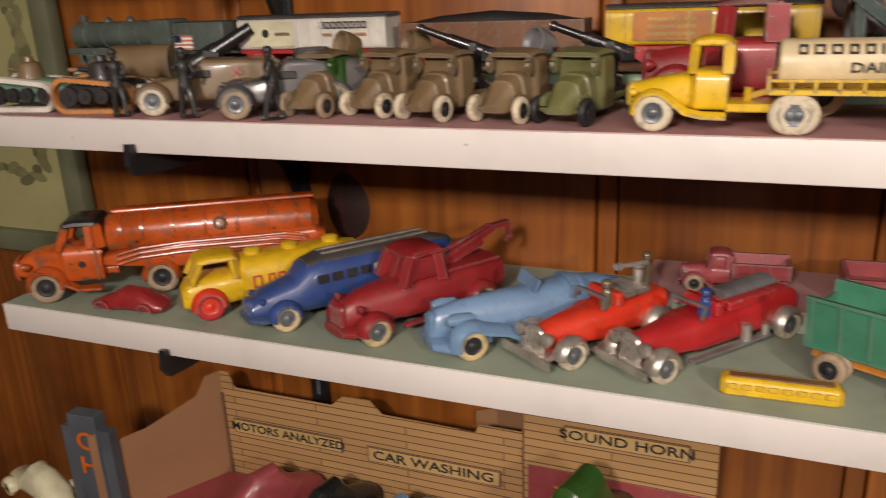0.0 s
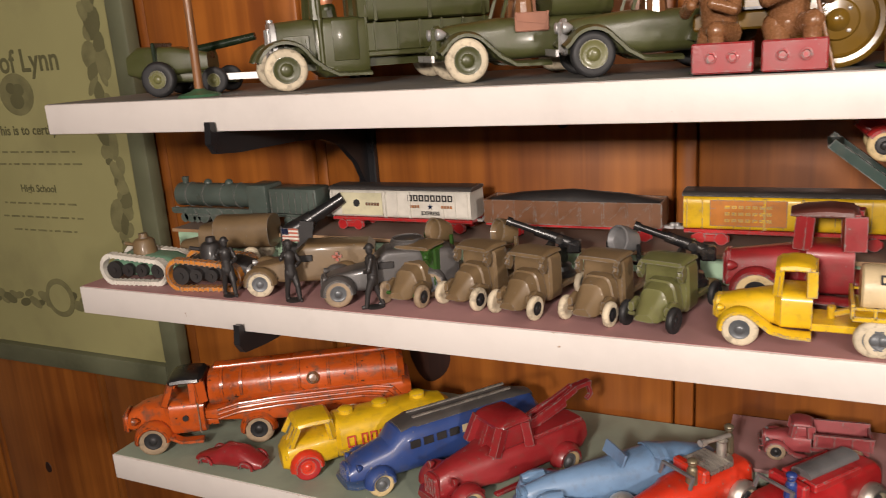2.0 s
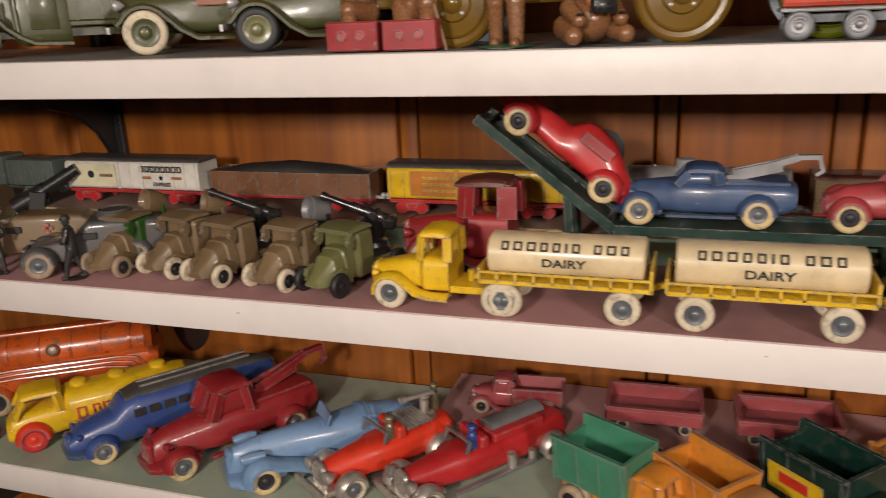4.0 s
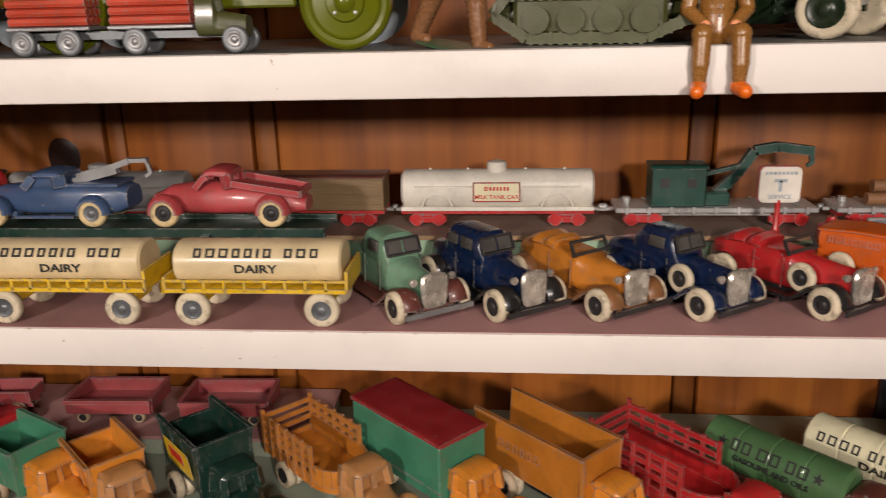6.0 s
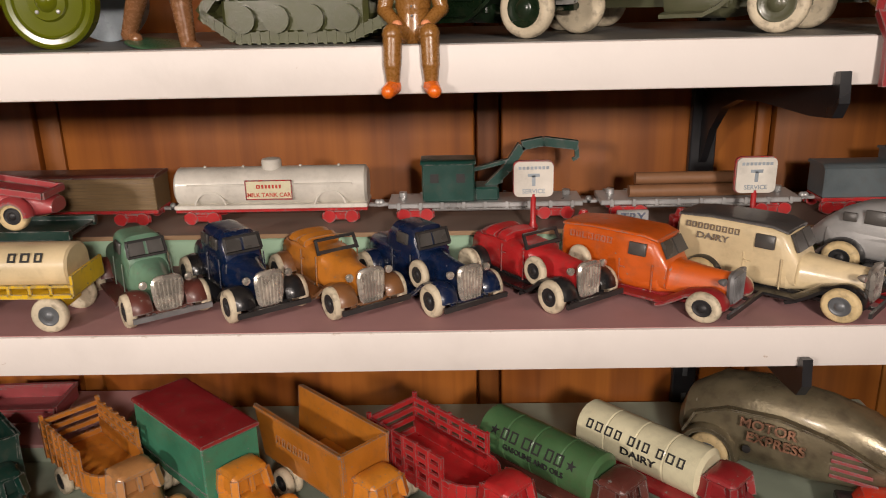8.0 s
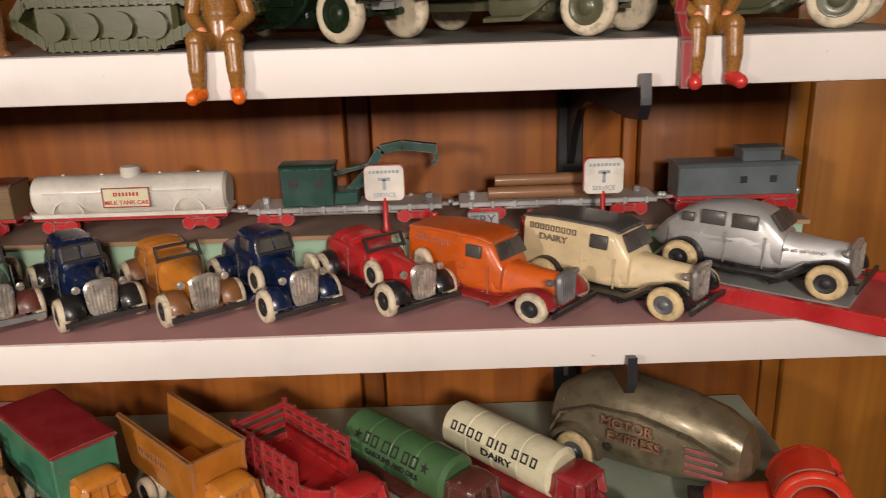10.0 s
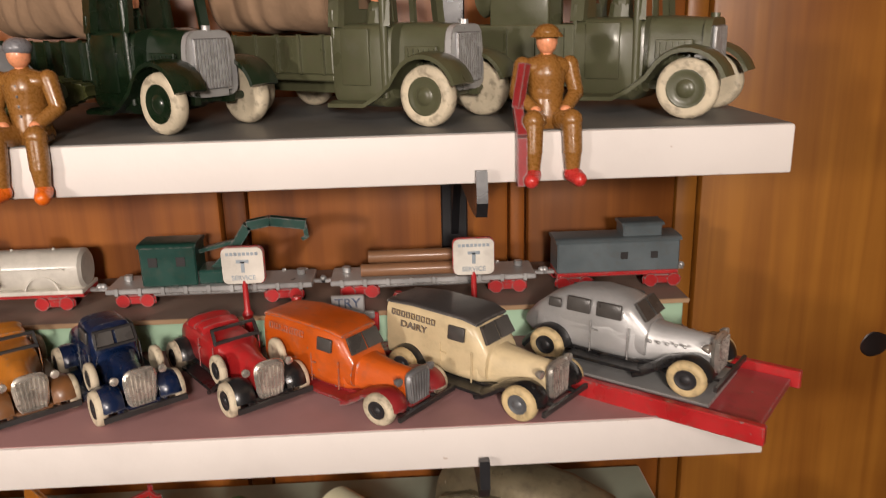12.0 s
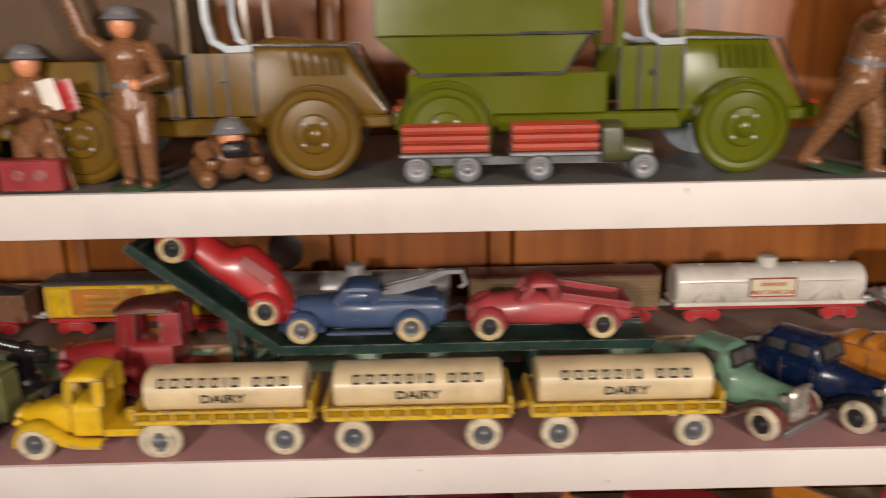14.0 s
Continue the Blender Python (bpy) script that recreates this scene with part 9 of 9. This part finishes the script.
def garage():
    zb = LOW - 0.2055
    ob = thing("cardboard_garage", "printed cardboard toy garage with brick walls and signs", "toy garage", (0, 0, zb))

    def wall_card(x0, y0, x1, y1, heights, name="brick_wall", material=None):
        """A folded card wall from one corner to the other with a stepped top."""
        bm = bmesh.new()
        n = len(heights)
        t = Vector((y0 - y1, x1 - x0)).normalized() * 0.0012
        fr, bk = [], []
        for q, hgt in heights:
            x, y = x0 + (x1 - x0) * q, y0 + (y1 - y0) * q
            hgt -= 0.0195
            fr.append((bm.verts.new((x, y, 0)), bm.verts.new((x, y, hgt))))
            bk.append((bm.verts.new((x + t.x, y + t.y, 0)), bm.verts.new((x + t.x, y + t.y, hgt))))
        for i in range(n - 1):
            bm.faces.new((fr[i][0], fr[i + 1][0], fr[i + 1][1], fr[i][1]))
            bm.faces.new((bk[i + 1][0], bk[i][0], bk[i][1], bk[i + 1][1]))
            bm.faces.new((fr[i][1], fr[i + 1][1], bk[i + 1][1], bk[i][1]))
        bm.faces.new((fr[0][0], fr[0][1], bk[0][1], bk[0][0]))
        bm.faces.new((fr[-1][1], fr[-1][0], bk[-1][0], bk[-1][1]))
        return part(name, bm, material or CARD_BRICK, ob)

    wall_card(0.068, 0.13, 0.335, 0.13, [(0, 0.119), (0.03, 0.119), (0.05, 0.105), (0.4, 0.1045), (0.44, 0.114), (0.53, 0.1145), (0.57, 0.104), (0.86, 0.103), (0.875, 0.110), (1.0, 0.11)])
    wall_card(0.012, 0.035, 0.068, 0.13, [(0, 0.1), (0.06, 0.1), (0.12, 0.088), (0.4, 0.09), (0.8, 0.103), (0.88, 0.118), (1, 0.119)], "side_wall", CARD_BROWN)
    wall_card(0.337, 0.126, 0.47, 0.126, [(0, 0.129), (1, 0.129)])
    wall_card(0.335, 0.13, 0.337, 0.168, [(0, 0.11), (1, 0.125)], "gable", CARD_BROWN)
    wall_card(0.285, 0.168, 0.337, 0.168, [(0, 0.098), (1, 0.114)], "gable", CARD_BROWN)
    bm = bmesh.new()
    box_bm(bm, 0.02, 0.03, 0.0004, 0.47, 0.128, 0.0016)
    part("card_floor", bm, P["wagon_pink"], ob, "faded pink card floor")
    bm = bmesh.new()
    box_bm(bm, 0.34, 0.1245, 0.005, 0.47, 0.1254, 0.068)
    part("printed_door", bm, P["wagon_pink"], ob)
    for zz in (0.045, 0.053):
        bm = bmesh.new()
        box_bm(bm, 0.36, 0.1236, zz, 0.468, 0.1244, zz + 0.0014)
        part("yellow_line", bm, P["yellow"], ob)
    for x0, x1, z0, z1, text, y in ((0.078, 0.183, 0.063, 0.0765, "MOTORS ANALYZED", 0.13), (0.206, 0.318, 0.0605, 0.0745, "CAR WASHING", 0.13), (0.367, 0.452, 0.1125, 0.1255, "SOUND HORN", 0.126)):
        z0, z1 = z0 - 0.0195, z1 - 0.0195
        bm = bmesh.new()
        box_bm(bm, x0, y - 0.0022, z0, x1, y - 0.0013, z1)
        part("sign_border", bm, P["brown"], ob)
        bm = bmesh.new()
        box_bm(bm, x0 + 0.0012, y - 0.0027, z0 + 0.0012, x1 - 0.0012, y - 0.0022, z1 - 0.0012)
        part("sign_panel", bm, CARD_SIGN, ob)
        w = 1.35 if len(text) < 12 else 1.1
        writing(ob, text, (z1 - z0) * 0.78, pose((x0 + x1) / 2, y - 0.0029, (z0 + z1) / 2, 90, 0, 0), INK, 0.0001, wide=w)
    for x in (0.069, 0.336):
        bm = bmesh.new()
        box_bm(bm, x - 0.001, 0.127, 0, x + 0.001, 0.1286, 0.08)
        part("printed_edge", bm, P["brown"], ob)
    # grey sign pylon
    py = thing("toy_sign_pylon", "grey-blue card pylon sign with orange letters", "toy sign", (0.003, 0.045, zb), 4)
    for dx, w, h in ((0, 0.013, 0.0955), (-0.017, 0.006, 0.0825), (0.017, 0.006, 0.0825)):
        bm = bmesh.new()
        box_bm(bm, dx - w, -0.006 + abs(dx) * 0.1, 0, dx + w, 0.006 - abs(dx) * 0.1, h, 0.0004, 1)
        part("pillar", bm, PYLON, py)
    for i, ch in enumerate("CH"):
        writing(py, ch, 0.022, pose(0, -0.0064, 0.072 - i * 0.022, 90, 0, 0), P["boot_orange"], 0.0002)
    cars = (("pink and grey toy car inside the card garage", 0.142, 0.088, P["wagon_pink"], 60), ("black toy car inside the card garage", 0.198, 0.088, P["black"], 70), ("light blue toy car inside the card garage", 0.256, 0.085, P["sky_blue"], 75),
            ("large green toy car inside the card garage", 0.394, 0.08, P["bottle_green"], 70), ("cream toy car beside the pylon sign", -0.066, 0.045, P["ivory"], 165))
    for label, x, y, paint, hd in cars:
        big = paint is P["bottle_green"]
        k = 3.3 if big else 1.0 if paint is P["ivory"] else 1.5
        kx = 1.6 if big else 1.05
        streamlined("toy_car", label, (x, y), hd,
                    [(-0.04 * kx, 0.008, 0.006, 0.014 * k, 2.6, 0.75), (-0.033 * kx, 0.0125 * kx, 0.005, 0.021 * k, 2.6, 0.72), (-0.016 * kx, 0.014 * kx, 0.005, 0.031 * k, 2.6, 0.68), (0.002, 0.014 * kx, 0.005, 0.032 * k, 2.6, 0.66), (0.013 * kx, 0.013 * kx, 0.005, 0.022 * k, 2.6, 0.72), (0.03 * kx, 0.011 * kx, 0.005, 0.018 * k, 2.6, 0.7), (0.039 * kx, 0.0075 * kx, 0.006, 0.013 * k, 2.6, 0.75)],
                    paint, (0.024 * kx, -0.024 * kx), TYRE_CREAM, HUB_DARK, paint, zb + 0.0016, "toy car", 0.0078, 0.0165 * kx, "toy cars in the garage")


# ---- the boarded wall ----
def boarding():
    wall = bpy.data.objects["wall_north"]
    beads = [(-1.31, -1.295), (-1.05, -1.035), (-0.82, -0.805), (-0.62, -0.605), (-0.415, -0.4), (-0.225, -0.21), (-0.09, -0.073), (0.087, 0.099), (0.376, 0.391), (0.55, 0.564), (0.652, 0.668), (0.934, 0.95), (1.111, 1.122), (1.216, 1.231), (1.47, 1.485), (1.69, 1.705), (1.95, 1.965), (2.2, 2.215), (2.5, 2.515), (2.75, 2.765)]
    edges = [-1.6] + [v for b in beads for v in b] + [3.0]
    for i in range(0, len(edges) - 1):
        x0, x1 = edges[i], edges[i + 1]
        bead = i % 2 == 1
        bm = bmesh.new()
        w = (x1 - x0) / 2
        box_bm(bm, -w + 0.0005, -0.0115 if not bead else -0.0095, -1.19, w - 0.0005, -0.0005, 1.19)
        es = [e for e in bm.edges if abs(e.verts[0].co.x - e.verts[1].co.x) < 1e-6 and abs(e.verts[0].co.z - e.verts[1].co.z) > 1 and e.verts[0].co.y < -0.005]
        bmesh.ops.bevel(bm, geom=es, offset=0.0028 if not bead else 0.003, segments=2, affect="EDGES", profile=0.5)
        b = part("board", bm, PINE_PALE if x0 > 1.17 else PINE, wall)
        b.location = ((x0 + x1) / 2, WALL + 0.012, 1.2)
    for x, z, rx, rz in ((0.181, 1.203, 0.0185, 0.029), (0.52, 1.351, 0.0125, 0.0135), (1.358, 1.25, 0.0105, 0.0092), (-0.467, 0.988, 0.016, 0.02), (0.3, 1.39, 0.006, 0.007), (-0.33, 1.0, 0.005, 0.007), (1.33, 1.12, 0.003, 0.003), (1.4, 1.31, 0.003, 0.003)):
        bm = bmesh.new()
        n = 28
        outer = [bm.verts.new((rx * math.cos(2 * math.pi * i / n) * (1 + 0.06 * math.sin(4 * math.pi * i / n + x * 9)), 0.0002, rz * math.sin(2 * math.pi * i / n) * (1 + 0.05 * math.cos(6 * math.pi * i / n)))) for i in range(n)]
        inner = [bm.verts.new((v.co.x * 0.9, -0.0004, v.co.z * 0.9)) for v in outer]
        for i in range(n):
            bm.faces.new((outer[i], outer[(i + 1) % n], inner[(i + 1) % n], inner[i]))
        bm.faces.new(inner)
        k = part("knot", bm, KNOT, wall, "dark pine knot")
        k.location = (x, WALL + 0.0005, z)


low_left_row()
low_right_row()
mid_right_row()
mid_centre_row()
mid_left_row()
mid_soldiers()
train()
top_shelf_things()
fittings()
garage()
boarding()
